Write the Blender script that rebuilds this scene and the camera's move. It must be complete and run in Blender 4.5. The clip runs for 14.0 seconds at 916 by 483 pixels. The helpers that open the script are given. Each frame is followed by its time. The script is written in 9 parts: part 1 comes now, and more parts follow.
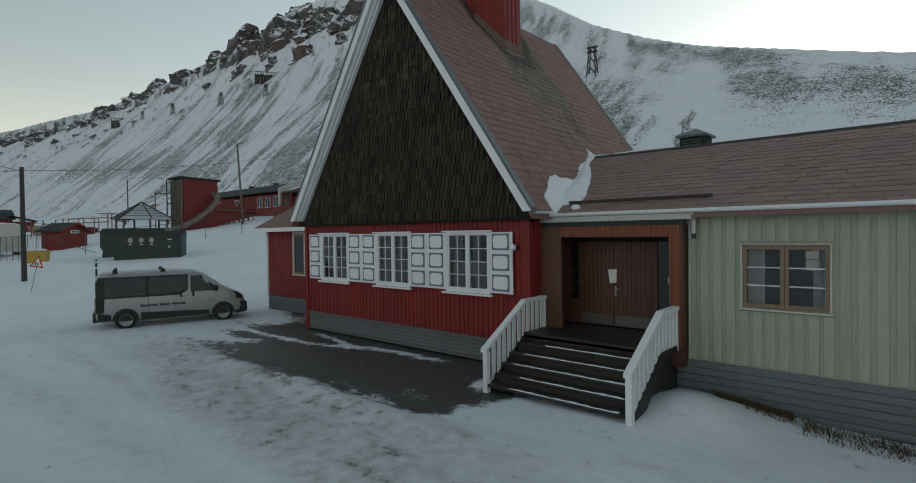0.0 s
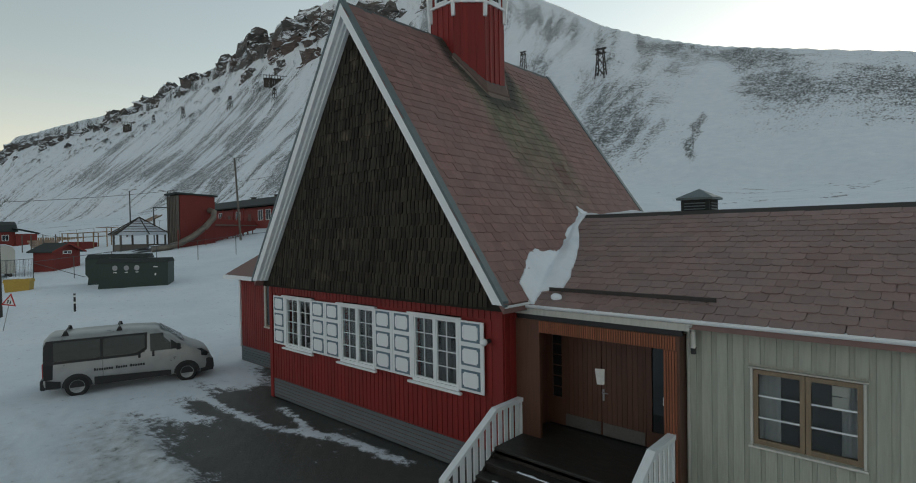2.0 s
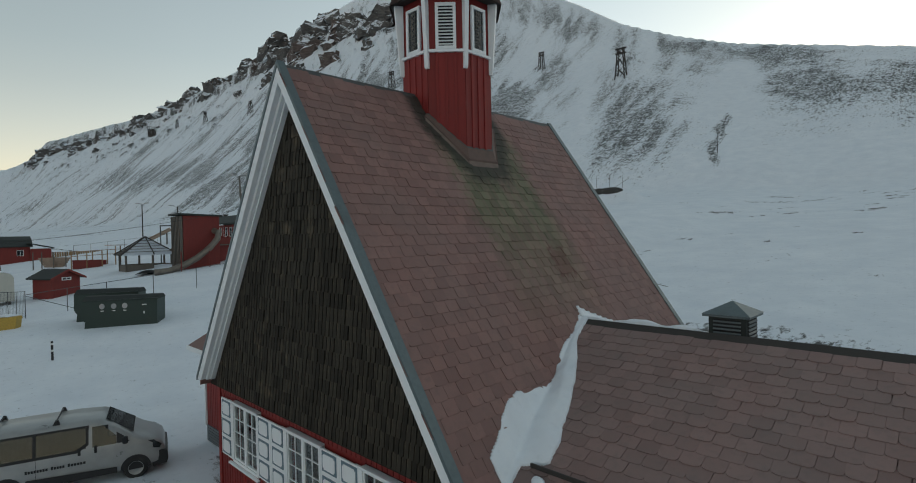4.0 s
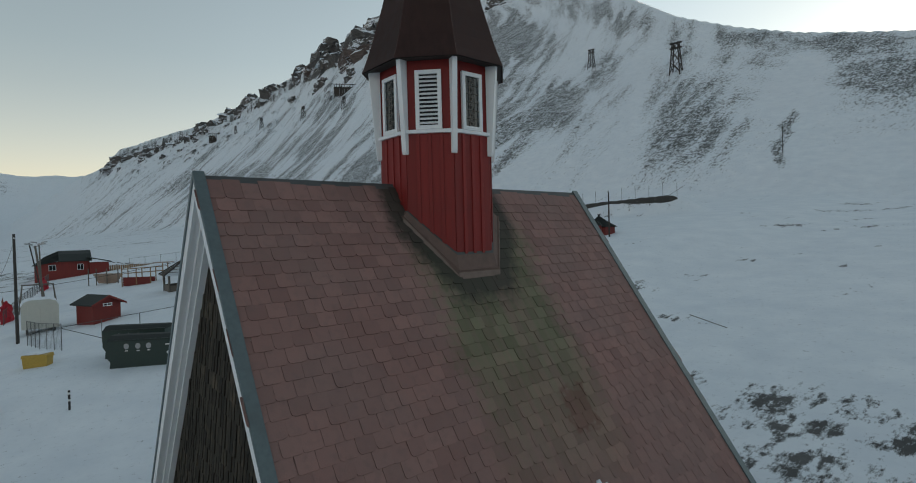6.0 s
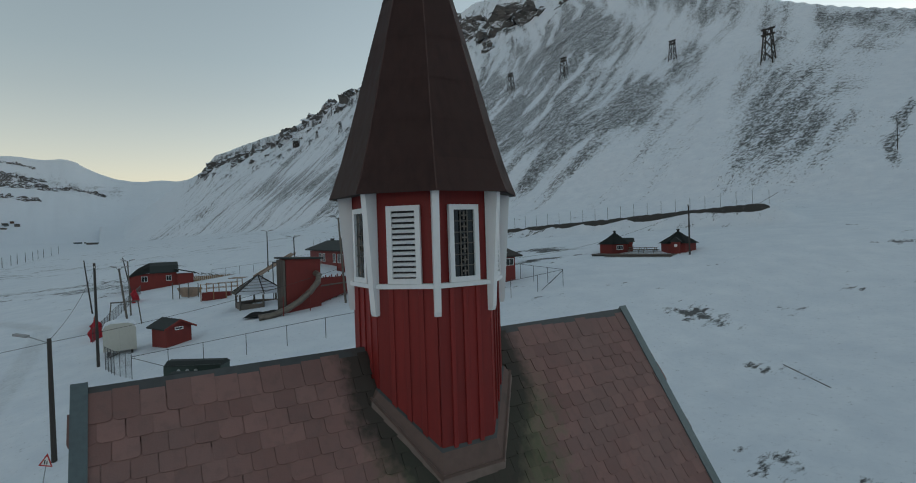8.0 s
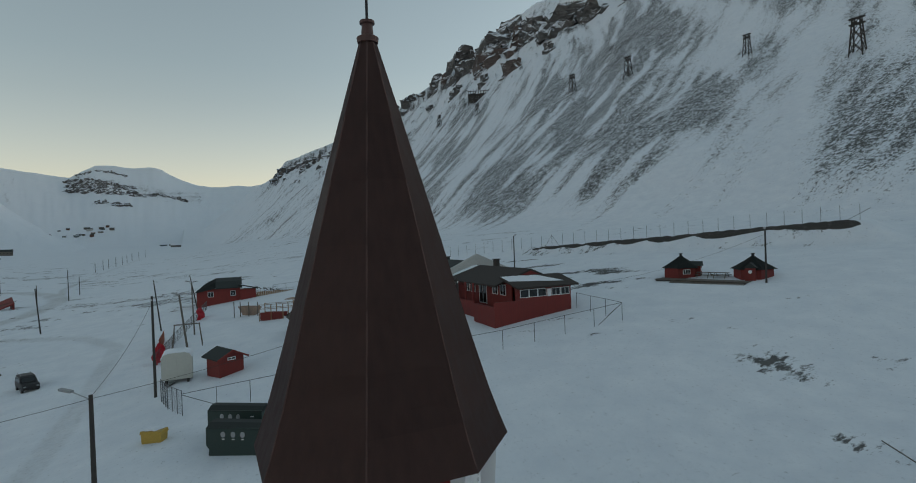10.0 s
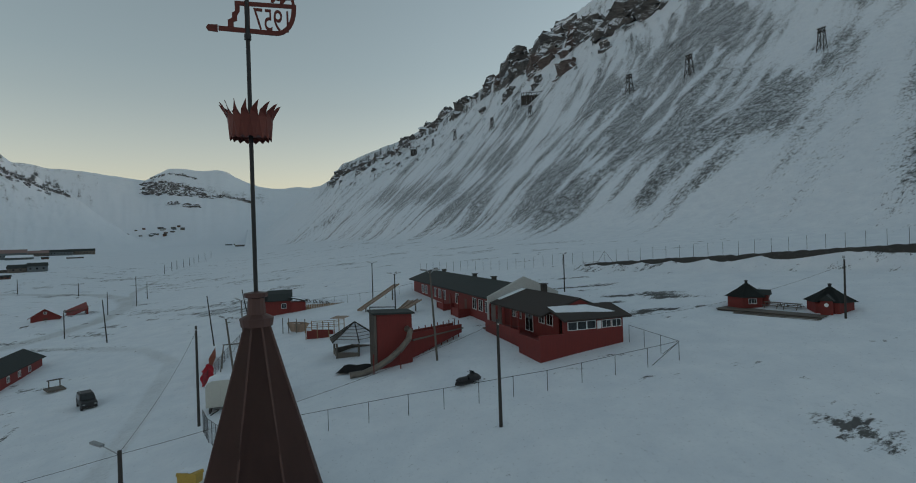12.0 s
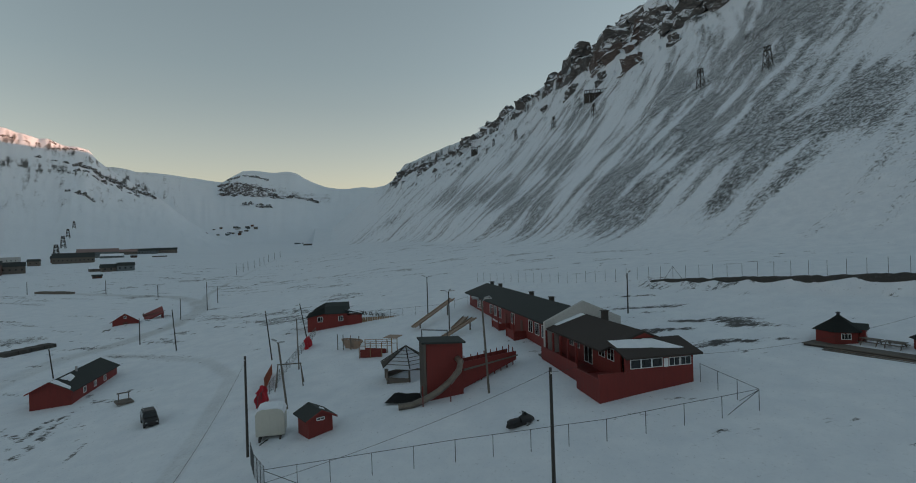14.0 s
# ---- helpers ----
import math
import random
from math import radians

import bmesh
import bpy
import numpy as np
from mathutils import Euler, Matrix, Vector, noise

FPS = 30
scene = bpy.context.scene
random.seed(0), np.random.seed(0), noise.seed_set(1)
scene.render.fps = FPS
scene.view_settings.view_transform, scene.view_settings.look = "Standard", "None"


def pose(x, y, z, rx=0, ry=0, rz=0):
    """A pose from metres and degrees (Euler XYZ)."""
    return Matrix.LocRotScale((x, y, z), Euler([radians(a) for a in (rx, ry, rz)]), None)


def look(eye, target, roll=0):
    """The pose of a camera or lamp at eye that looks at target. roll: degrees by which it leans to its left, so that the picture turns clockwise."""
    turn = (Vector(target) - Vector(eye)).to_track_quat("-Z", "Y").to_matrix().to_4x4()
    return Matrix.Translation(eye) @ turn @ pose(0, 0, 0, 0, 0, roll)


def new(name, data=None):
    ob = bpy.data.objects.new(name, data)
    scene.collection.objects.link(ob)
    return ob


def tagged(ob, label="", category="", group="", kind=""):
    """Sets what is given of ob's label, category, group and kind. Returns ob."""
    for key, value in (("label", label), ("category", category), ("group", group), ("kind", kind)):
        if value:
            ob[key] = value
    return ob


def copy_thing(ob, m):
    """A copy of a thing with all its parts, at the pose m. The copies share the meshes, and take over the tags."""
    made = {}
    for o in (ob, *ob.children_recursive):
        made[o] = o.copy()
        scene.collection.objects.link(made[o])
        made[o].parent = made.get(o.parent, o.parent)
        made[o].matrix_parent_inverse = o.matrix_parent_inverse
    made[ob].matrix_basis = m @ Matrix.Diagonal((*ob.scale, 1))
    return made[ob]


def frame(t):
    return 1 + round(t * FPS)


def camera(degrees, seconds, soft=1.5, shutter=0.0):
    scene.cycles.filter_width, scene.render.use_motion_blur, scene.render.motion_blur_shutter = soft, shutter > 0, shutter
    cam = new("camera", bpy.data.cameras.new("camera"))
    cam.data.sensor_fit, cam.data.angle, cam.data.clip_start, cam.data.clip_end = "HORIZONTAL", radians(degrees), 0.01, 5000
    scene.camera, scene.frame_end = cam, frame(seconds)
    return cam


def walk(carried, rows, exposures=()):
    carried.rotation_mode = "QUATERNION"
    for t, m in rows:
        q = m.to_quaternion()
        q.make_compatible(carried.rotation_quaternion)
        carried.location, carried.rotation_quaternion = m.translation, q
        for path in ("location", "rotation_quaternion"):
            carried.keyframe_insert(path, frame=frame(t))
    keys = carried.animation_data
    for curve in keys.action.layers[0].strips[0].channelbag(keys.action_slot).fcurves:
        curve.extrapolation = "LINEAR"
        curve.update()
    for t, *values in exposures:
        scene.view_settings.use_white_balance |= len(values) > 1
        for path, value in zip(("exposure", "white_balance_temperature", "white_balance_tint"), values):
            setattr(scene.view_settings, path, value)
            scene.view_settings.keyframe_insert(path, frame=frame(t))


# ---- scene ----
from math import cos, sin, tan, pi, sqrt, atan2, exp

# ---------------------------------------------------------------- camera
cam = camera(81.9, 14.0, soft=1.0)
PATH = [
    (0, (6.829, -9.521, 3.023), (5.503, -8.023, 2.992), -0.74),
    (0.5, (6.793, -9.143, 3.419), (5.460, -7.652, 3.387), -0.80),
    (1, (6.718, -8.715, 3.828), (5.378, -7.230, 3.799), -0.83),
    (1.5, (6.599, -8.226, 4.267), (5.253, -6.747, 4.237), -0.89),
    (2, (6.435, -7.674, 4.744), (5.083, -6.201, 4.715), -0.95),
    (2.5, (6.231, -7.071, 5.262), (4.872, -5.604, 5.232), -1.02),
    (3, (5.995, -6.431, 5.813), (4.629, -4.970, 5.781), -1.08),
    (3.5, (5.739, -5.766, 6.385), (4.356, -4.323, 6.355), -1.15),
    (4, (5.473, -5.089, 6.963), (4.066, -3.667, 6.934), -1.21),
    (4.5, (5.204, -4.405, 7.540), (3.769, -3.011, 7.513), -1.29),
    (5, (4.934, -3.719, 8.117), (3.468, -2.358, 8.089), -1.34),
    (5.5, (4.664, -3.031, 8.696), (3.162, -1.711, 8.667), -1.42),
    (6, (4.391, -2.347, 9.285), (2.857, -1.064, 9.256), -1.51),
    (6.5, (4.115, -1.671, 9.888), (2.537, -0.444, 9.861), -1.59),
    (7, (3.835, -1.015, 10.509), (2.212, 0.153, 10.486), -1.65),
    (7.5, (3.549, -0.382, 11.147), (1.889, 0.734, 11.124), -1.74),
    (8, (3.251, 0.230, 11.805), (1.552, 1.285, 11.775), -1.82),
    (8.5, (2.945, 0.814, 12.484), (1.213, 1.813, 12.460), -1.88),
    (9, (2.625, 1.369, 13.187), (0.862, 2.313, 13.164), -1.93),
    (9.5, (2.295, 1.893, 13.904), (0.508, 2.788, 13.884), -1.96),
    (10, (1.959, 2.385, 14.623), (0.149, 3.236, 14.605), -1.99),
    (10.5, (1.610, 2.849, 15.332), (-0.219, 3.659, 15.319), -2.00),
    (11, (1.266, 3.296, 16.026), (-0.581, 4.064, 16.014), -1.97),
    (11.5, (0.876, 3.743, 16.730), (-0.992, 4.460, 16.720), -1.89),
    (12, (0.394, 4.202, 17.452), (-1.492, 4.868, 17.441), -1.70),
    (12.5, (-0.183, 4.650, 18.167), (-2.087, 5.263, 18.156), -1.60),
    (13, (-0.782, 5.088, 18.881), (-2.702, 5.649, 18.871), -1.60),
    (13.5, (-1.384, 5.531, 19.595), (-3.319, 6.037, 19.585), -1.60),
    (14, (-1.971, 5.972, 20.291), (-3.921, 6.416, 20.281), -1.60),
]
walk(cam, [(t, look(eye, target, roll)) for t, eye, target, roll in PATH], [(0, 1.53, 6850, 6), (3, 1.60, 6850, 6), (5.5, 1.50, 6650, 6), (8, 1.42, 6450, 6), (10.5, 1.27, 6400, 4), (12, 1.18, 6400, 4), (14, 1.08, 6420, 4)])

# ---------------------------------------------------------------- sky and sun
# x runs along the church front, y along its ridge, z up. The sun stands low behind the mountain.
SUN_AZ, SUN_EL = 4.0, 3.6            # degrees to the right of +y, above the horizon
world = bpy.data.worlds.new("world")
scene.world = world
world.use_nodes = True
wn, wl = world.node_tree.nodes, world.node_tree.links
sky = wn.new("ShaderNodeTexSky")
sky.sky_type, sky.sun_disc = "NISHITA", False
sky.sun_elevation, sky.sun_rotation = radians(SUN_EL), radians(SUN_AZ)
sky.altitude, sky.air_density, sky.dust_density, sky.ozone_density = 50.0, 1.0, 0.5, 1.0
haze = wn.new("ShaderNodeHueSaturation")          # thin high haze takes the colour down
haze.inputs["Saturation"].default_value = 0.58
wl.new(sky.outputs["Color"], haze.inputs["Color"])
coord, split, tone, tint = wn.new("ShaderNodeTexCoord"), wn.new("ShaderNodeSeparateXYZ"), wn.new("ShaderNodeValToRGB"), wn.new("ShaderNodeMix")
wl.new(coord.outputs["Generated"], split.inputs[0])
wl.new(split.outputs["Z"], tone.inputs["Fac"])
tone.color_ramp.elements[0].position, tone.color_ramp.elements[0].color = 0.0, (1.08, 0.935, 0.96, 1)
tone.color_ramp.elements[1].position, tone.color_ramp.elements[1].color = 0.9, (0.955, 1.015, 1.0, 1)
mid = tone.color_ramp.elements.new(0.30)
mid.color = (0.875, 0.885, 0.925, 1)
tint.data_type, tint.blend_type = "RGBA", "MULTIPLY"
tint.inputs["Factor"].default_value = 1.0
wl.new(haze.outputs["Color"], tint.inputs[6])
wl.new(tone.outputs["Color"], tint.inputs[7])
# away from the sun the sky is dimmer
turn = wn.new("ShaderNodeMapRange")
turn.inputs["From Min"].default_value, turn.inputs["From Max"].default_value = -0.35, 0.30
turn.inputs["To Min"].default_value, turn.inputs["To Max"].default_value = 0.80, 1.0
wl.new(split.outputs["Y"], turn.inputs["Value"])
dim = wn.new("ShaderNodeVectorMath")
dim.operation = "SCALE"
wl.new(tint.outputs[2], dim.inputs[0])
wl.new(turn.outputs["Result"], dim.inputs["Scale"])
wl.new(dim.outputs["Vector"], wn["Background"].inputs["Color"])
wn["Background"].inputs["Strength"].default_value = 0.15
sun = new("sun", bpy.data.lights.new("sun", "SUN"))
sun.data.energy, sun.data.angle, sun.data.color = 3.6, radians(0.6), (1.0, 0.50, 0.34)
sun.matrix_world = look((0, 0, 0), (-sin(radians(SUN_AZ)) * cos(radians(SUN_EL)), -cos(radians(SUN_AZ)) * cos(radians(SUN_EL)), -sin(radians(SUN_EL))))


# ---------------------------------------------------------------- materials
def nodes_of(name):
    m = bpy.data.materials.new(name)
    m.use_nodes = True
    return m, m.node_tree.nodes, m.node_tree.links, m.node_tree.nodes["Principled BSDF"]


def mixer(n, l, fac, a, b, mode="MIX"):
    """A colour mix node; fac, a, b are sockets or values."""
    x = n.new("ShaderNodeMix")
    x.data_type, x.blend_type = "RGBA", mode
    for sock, v in ((x.inputs["Factor"], fac), (x.inputs["A"], a), (x.inputs["B"], b)):
        if isinstance(v, bpy.types.NodeSocket):
            l.new(v, sock)
        elif isinstance(v, (tuple, list)):
            sock.default_value = (*v, 1) if len(v) == 3 else v
        else:
            sock.default_value = v
    return x.outputs["Result"]


def ramp(n, l, sock, lo, hi, a=0.0, b=1.0):
    r = n.new("ShaderNodeMapRange")
    r.inputs["From Min"].default_value, r.inputs["From Max"].default_value = lo, hi
    r.inputs["To Min"].default_value, r.inputs["To Max"].default_value = a, b
    l.new(sock, r.inputs["Value"])
    return r.outputs["Result"]


def calc(n, l, op, a, b=0.0):
    m = n.new("ShaderNodeMath")
    m.operation = op
    for s, v in zip(m.inputs, (a, b)):
        if isinstance(v, bpy.types.NodeSocket):
            l.new(v, s)
        else:
            s.default_value = v
    return m.outputs[0]


def grain(n, l, scale, stretch=(1, 1, 1), detail=4.0, rough=0.55, coord="Object"):
    tc, mp, nz = n.new("ShaderNodeTexCoord"), n.new("ShaderNodeMapping"), n.new("ShaderNodeTexNoise")
    l.new(tc.outputs[coord], mp.inputs["Vector"])
    mp.inputs["Scale"].default_value = stretch
    l.new(mp.outputs["Vector"], nz.inputs["Vector"])
    nz.inputs["Scale"].default_value, nz.inputs["Detail"].default_value, nz.inputs["Roughness"].default_value = scale, detail, rough
    return nz.outputs["Fac"]


def bumped(n, l, bsdf, height, strength, dist):
    b = n.new("ShaderNodeBump")
    b.inputs["Strength"].default_value, b.inputs["Distance"].default_value = strength, dist
    l.new(height, b.inputs["Height"])
    l.new(b.outputs["Normal"], bsdf.inputs["Normal"])


def surface(name, color, rough=0.6, metal=0.0, worn=None, wear=0.3, fine=40.0, large=2.0, stretch=(1, 1, 1), bump=0.15, vary=0.12, spec=0.4, contrast=0.16):
    """Paint, wood, metal: colour that drifts at two scales, wear patches, fine relief and a little change from piece to piece."""
    m, n, l, b = nodes_of(name)
    g1, g2 = grain(n, l, fine, stretch, 5), grain(n, l, large, (1, 1, 1), 4)
    dark = tuple(c * (1 - contrast) for c in color)
    lite = tuple(min(1, c * (1 + 0.75 * contrast) + 0.004) for c in color)
    c = mixer(n, l, ramp(n, l, g1, 0.3, 0.7), dark, lite)
    c = mixer(n, l, ramp(n, l, g2, 0.35, 0.7, 0.0, 0.45), c, color)
    if worn:
        c = mixer(n, l, ramp(n, l, g2, 0.56, 0.72, 0.0, wear), c, worn)
        c = mixer(n, l, ramp(n, l, g1, 0.60, 0.80, 0.0, wear * 0.6), c, worn)
    if vary:
        info, geo = n.new("ShaderNodeObjectInfo"), n.new("ShaderNodeNewGeometry")
        rnd = calc(n, l, "FRACT", calc(n, l, "ADD", info.outputs["Random"], geo.outputs["Random Per Island"]))
        v = ramp(n, l, rnd, 0, 1, 1 - vary, 1 + vary)
        hsv = n.new("ShaderNodeHueSaturation")
        l.new(c, hsv.inputs["Color"])
        l.new(v, hsv.inputs["Value"])
        c = hsv.outputs["Color"]
    l.new(c, b.inputs["Base Color"])
    l.new(ramp(n, l, g1, 0.2, 0.8, max(0.05, rough - 0.12), min(1, rough + 0.12)), b.inputs["Roughness"])
    b.inputs["Metallic"].default_value = metal
    b.inputs["Specular IOR Level"].default_value = spec
    if bump:
        bumped(n, l, b, g1, bump, 0.01)
    return m


def glass(name, tint=(0.03, 0.04, 0.045), rough=0.03):
    m, n, l, b = nodes_of(name)
    b.inputs["Base Color"].default_value = (*tint, 1)
    b.inputs["Roughness"].default_value = rough
    b.inputs["Specular IOR Level"].default_value = 0.6
    return m

M = {}
M["red"] = surface("red_paint", (0.20, 0.014, 0.012), 0.6, worn=(0.11, 0.02, 0.015), fine=30, stretch=(1, 1, 0.08), bump=0.25)
M["red_far"] = surface("red_boards_far", (0.17, 0.022, 0.018), 0.65, worn=(0.1, 0.02, 0.02), fine=6, large=0.6, stretch=(1, 1, 0.1), bump=0)
M["sage"] = surface("sage_paint", (0.34, 0.35, 0.30), 0.6, worn=(0.27, 0.275, 0.23), wear=0.25, fine=30, stretch=(1, 1, 0.08), bump=0.2, vary=0.07)
M["plinth"] = surface("grey_plinth_paint", (0.12, 0.14, 0.15), 0.6, worn=(0.08, 0.09, 0.09), fine=24, stretch=(0.08, 1, 1), bump=0.25)
M["white"] = surface("white_paint", (0.76, 0.78, 0.80), 0.5, worn=(0.66, 0.66, 0.65), wear=0.03, fine=14, large=0.9, stretch=(1, 1, 0.3), bump=0.03, vary=0.02, contrast=0.03)
M["greyblue"] = surface("blue_grey_paint", (0.13, 0.19, 0.235), 0.5, fine=25, bump=0.1, vary=0.05)
M["shake"] = surface("tarred_wood_shakes", (0.034, 0.029, 0.022), 0.85, worn=(0.115, 0.090, 0.062), wear=0.55, fine=26, stretch=(1, 1, 0.12), bump=0.5, vary=0.4, spec=0.2)
M["spire"] = surface("dark_copper_sheet", (0.088, 0.045, 0.039), 0.55, 0.25, worn=(0.105, 0.060, 0.050), wear=0.3, fine=10, large=1.5, stretch=(1, 1, 0.25), bump=0.04, vary=0.06)
M["flash"] = surface("weathered_zinc", (0.13, 0.165, 0.175), 0.5, 0.4, worn=(0.09, 0.10, 0.10), wear=0.35, fine=14, large=3, bump=0.1)
M["brown"] = surface("stained_door_wood", (0.088, 0.037, 0.023), 0.5, worn=(0.055, 0.024, 0.015), fine=26, stretch=(1, 1, 0.07), bump=0.2)
M["copper"] = surface("oiled_ribbed_wood", (0.26, 0.085, 0.042), 0.5, worn=(0.12, 0.045, 0.025), fine=26, stretch=(1, 1, 0.07), bump=0.15, vary=0.2)
M["oak"] = surface("varnished_pine_frame", (0.20, 0.145, 0.095), 0.5, fine=26, stretch=(1, 1, 0.1), bump=0.1)
M["step"] = surface("wet_dark_stair_wood", (0.028, 0.024, 0.021), 0.45, worn=(0.07, 0.07, 0.07), wear=0.4, fine=18, stretch=(0.2, 1, 1), bump=0.2)
M["glass"] = glass("dark_glass", (0.012, 0.015, 0.017))
M["clear"] = glass("clear_window_glass", (0.9, 0.93, 0.92), 0.02)
M["clear"].node_tree.nodes["Principled BSDF"].inputs["Transmission Weight"].default_value = 1.0
M["tinted"] = glass("tinted_car_glass", (0.075, 0.095, 0.095), 0.02)
M["tinted"].node_tree.nodes["Principled BSDF"].inputs["Transmission Weight"].default_value = 0.7
M["lead"] = surface("sooty_lead", (0.075, 0.08, 0.082), 0.6, 0.2, worn=(0.075, 0.055, 0.045), wear=0.7, fine=9, large=2.5, bump=0.2)
# near-black colour stands in for the lack of light behind panes and louvres
M["dark"] = surface("unlit_room_black", (0.02, 0.02, 0.022), 0.8, fine=5, bump=0, vary=0)
M["curtain"] = surface("white_curtain", (0.55, 0.56, 0.56), 0.8, fine=30, stretch=(1, 1, 0.03), bump=0.3)
M["drape"] = surface("grey_curtain", (0.16, 0.165, 0.165), 0.85, fine=30, stretch=(1, 1, 0.03), bump=0.3)
M["trim_grey"] = surface("weathered_pale_trim", (0.50, 0.49, 0.45), 0.6, worn=(0.36, 0.34, 0.30), fine=20, stretch=(1, 1, 0.1), bump=0.1)
M["black"] = surface("black_plastic", (0.018, 0.018, 0.02), 0.5, fine=30, bump=0.05)
M["rubber"] = surface("tyre_rubber", (0.02, 0.02, 0.021), 0.85, fine=40, worn=(0.2, 0.2, 0.2), wear=0.15)
M["silver"] = surface("silver_car_paint", (0.37, 0.375, 0.375), 0.34, 0.35, worn=(0.24, 0.225, 0.205), wear=0.3, fine=2, large=0.8, bump=0, vary=0)
M["steel"] = surface("galvanised_steel", (0.33, 0.34, 0.35), 0.45, 0.6, fine=30, bump=0.1)
M["fence"] = surface("dull_fence_steel", (0.10, 0.105, 0.11), 0.5, 0.4, fine=20, bump=0)
M["wood_grey"] = surface("weathered_grey_wood", (0.13, 0.115, 0.10), 0.8, worn=(0.07, 0.06, 0.05), fine=14, stretch=(1, 1, 0.1), bump=0.3)
M["wood_tan"] = surface("pale_playground_wood", (0.27, 0.17, 0.09), 0.7, worn=(0.16, 0.1, 0.06), fine=14, bump=0.2)
M["pole"] = surface("tarred_pole", (0.045, 0.04, 0.037), 0.8, fine=14, stretch=(1, 1, 0.06), bump=0.3)
M["felt"] = surface("dark_green_roof_felt", (0.028, 0.034, 0.033), 0.85, worn=(0.05, 0.055, 0.05), fine=8, large=0.8, bump=0.1)
M["green"] = surface("dark_green_container_paint", (0.022, 0.042, 0.036), 0.5, worn=(0.05, 0.05, 0.04), fine=12, bump=0.05)
M["yellow"] = surface("yellow_plastic", (0.5, 0.33, 0.06), 0.5, worn=(0.35, 0.22, 0.05), fine=10, bump=0)
M["collar_low"] = surface("sooty_collar_slate", (0.125, 0.082, 0.070), 0.8, worn=(0.06, 0.056, 0.044), wear=0.45, fine=7, large=2.5, bump=0.4)
M["collar"] = surface("mossy_collar_slate", (0.175, 0.130, 0.112), 0.8, worn=(0.085, 0.078, 0.058), wear=0.4, fine=9, large=3, bump=0.3)
M["kick"] = surface("scuffed_kick_plate", (0.13, 0.125, 0.12), 0.5, 0.4, worn=(0.07, 0.06, 0.05), wear=0.6, fine=20, bump=0.05)
M["tube"] = surface("dull_steel_tube", (0.19, 0.165, 0.14), 0.4, 0.6, worn=(0.07, 0.06, 0.05), wear=0.8, fine=4, large=1.2, bump=0.1)
M["plank"] = surface("pale_bare_plank", (0.30, 0.22, 0.17), 0.75, worn=(0.2, 0.15, 0.12), fine=8, stretch=(0.2, 1, 1), bump=0.1)
M["felt_brown"] = surface("brown_black_roof_felt", (0.042, 0.033, 0.029), 0.85, worn=(0.06, 0.05, 0.045), fine=8, large=0.8, bump=0.1)
M["rubble"] = surface("dark_rubble_stone", (0.055, 0.052, 0.048), 0.9, worn=(0.12, 0.115, 0.11), wear=0.6, fine=6, large=1.5, bump=0.6)
M["iron"] = surface("rusty_trestle_timber", (0.05, 0.043, 0.038), 0.9, fine=3, bump=0)
M["vane"] = surface("oxidised_copper_sheet", (0.13, 0.032, 0.024), 0.55, 0.35, worn=(0.06, 0.02, 0.02), wear=0.6, fine=18, large=5, bump=0.1, vary=0)
M["cloth_red"] = surface("red_tarpaulin", (0.45, 0.03, 0.05), 0.6, fine=6, bump=0.1)
M["cloth_orange"] = surface("orange_board", (0.38, 0.10, 0.04), 0.6, fine=6, bump=0.1)
M["cream"] = surface("cream_shed_paint", (0.56, 0.56, 0.51), 0.7, worn=(0.46, 0.45, 0.40), wear=0.1, contrast=0.05, fine=3, bump=0)
M["concrete"] = surface("concrete_wall", (0.42, 0.42, 0.41), 0.85, worn=(0.3, 0.3, 0.29), fine=5, large=0.5, bump=0.1)
M["straw"] = surface("withered_grass", (0.10, 0.078, 0.035), 0.85, worn=(0.05, 0.045, 0.02), wear=0.6, fine=3, bump=0, vary=0.5)
M["paper"] = surface("white_paper", (0.75, 0.75, 0.73), 0.7, fine=10, bump=0, vary=0)
M["red_edge"] = surface("red_sign_border", (0.45, 0.03, 0.03), 0.5, fine=10, bump=0, vary=0)


def snow_material(name):
    m, n, l, b = nodes_of(name)
    g1, g2, g3 = grain(n, l, 0.9, (1, 1, 1), 6, 0.6), grain(n, l, 9, (1, 1, 1), 5), grain(n, l, 60, (1, 1, 1), 3)
    c = mixer(n, l, ramp(n, l, g1, 0.3, 0.7), (0.70, 0.74, 0.80), (0.82, 0.85, 0.89))
    c = mixer(n, l, ramp(n, l, g2, 0.55, 0.8, 0, 0.25), c, (0.58, 0.61, 0.66))
    l.new(c, b.inputs["Base Color"])
    b.inputs["Roughness"].default_value = 0.7
    b.inputs["Specular IOR Level"].default_value = 0.25
    h = mixer(n, l, 0.5, g2, g3)
    bumped(n, l, b, h, 0.3, 0.05)
    return m


M["snow"] = snow_material("snow")


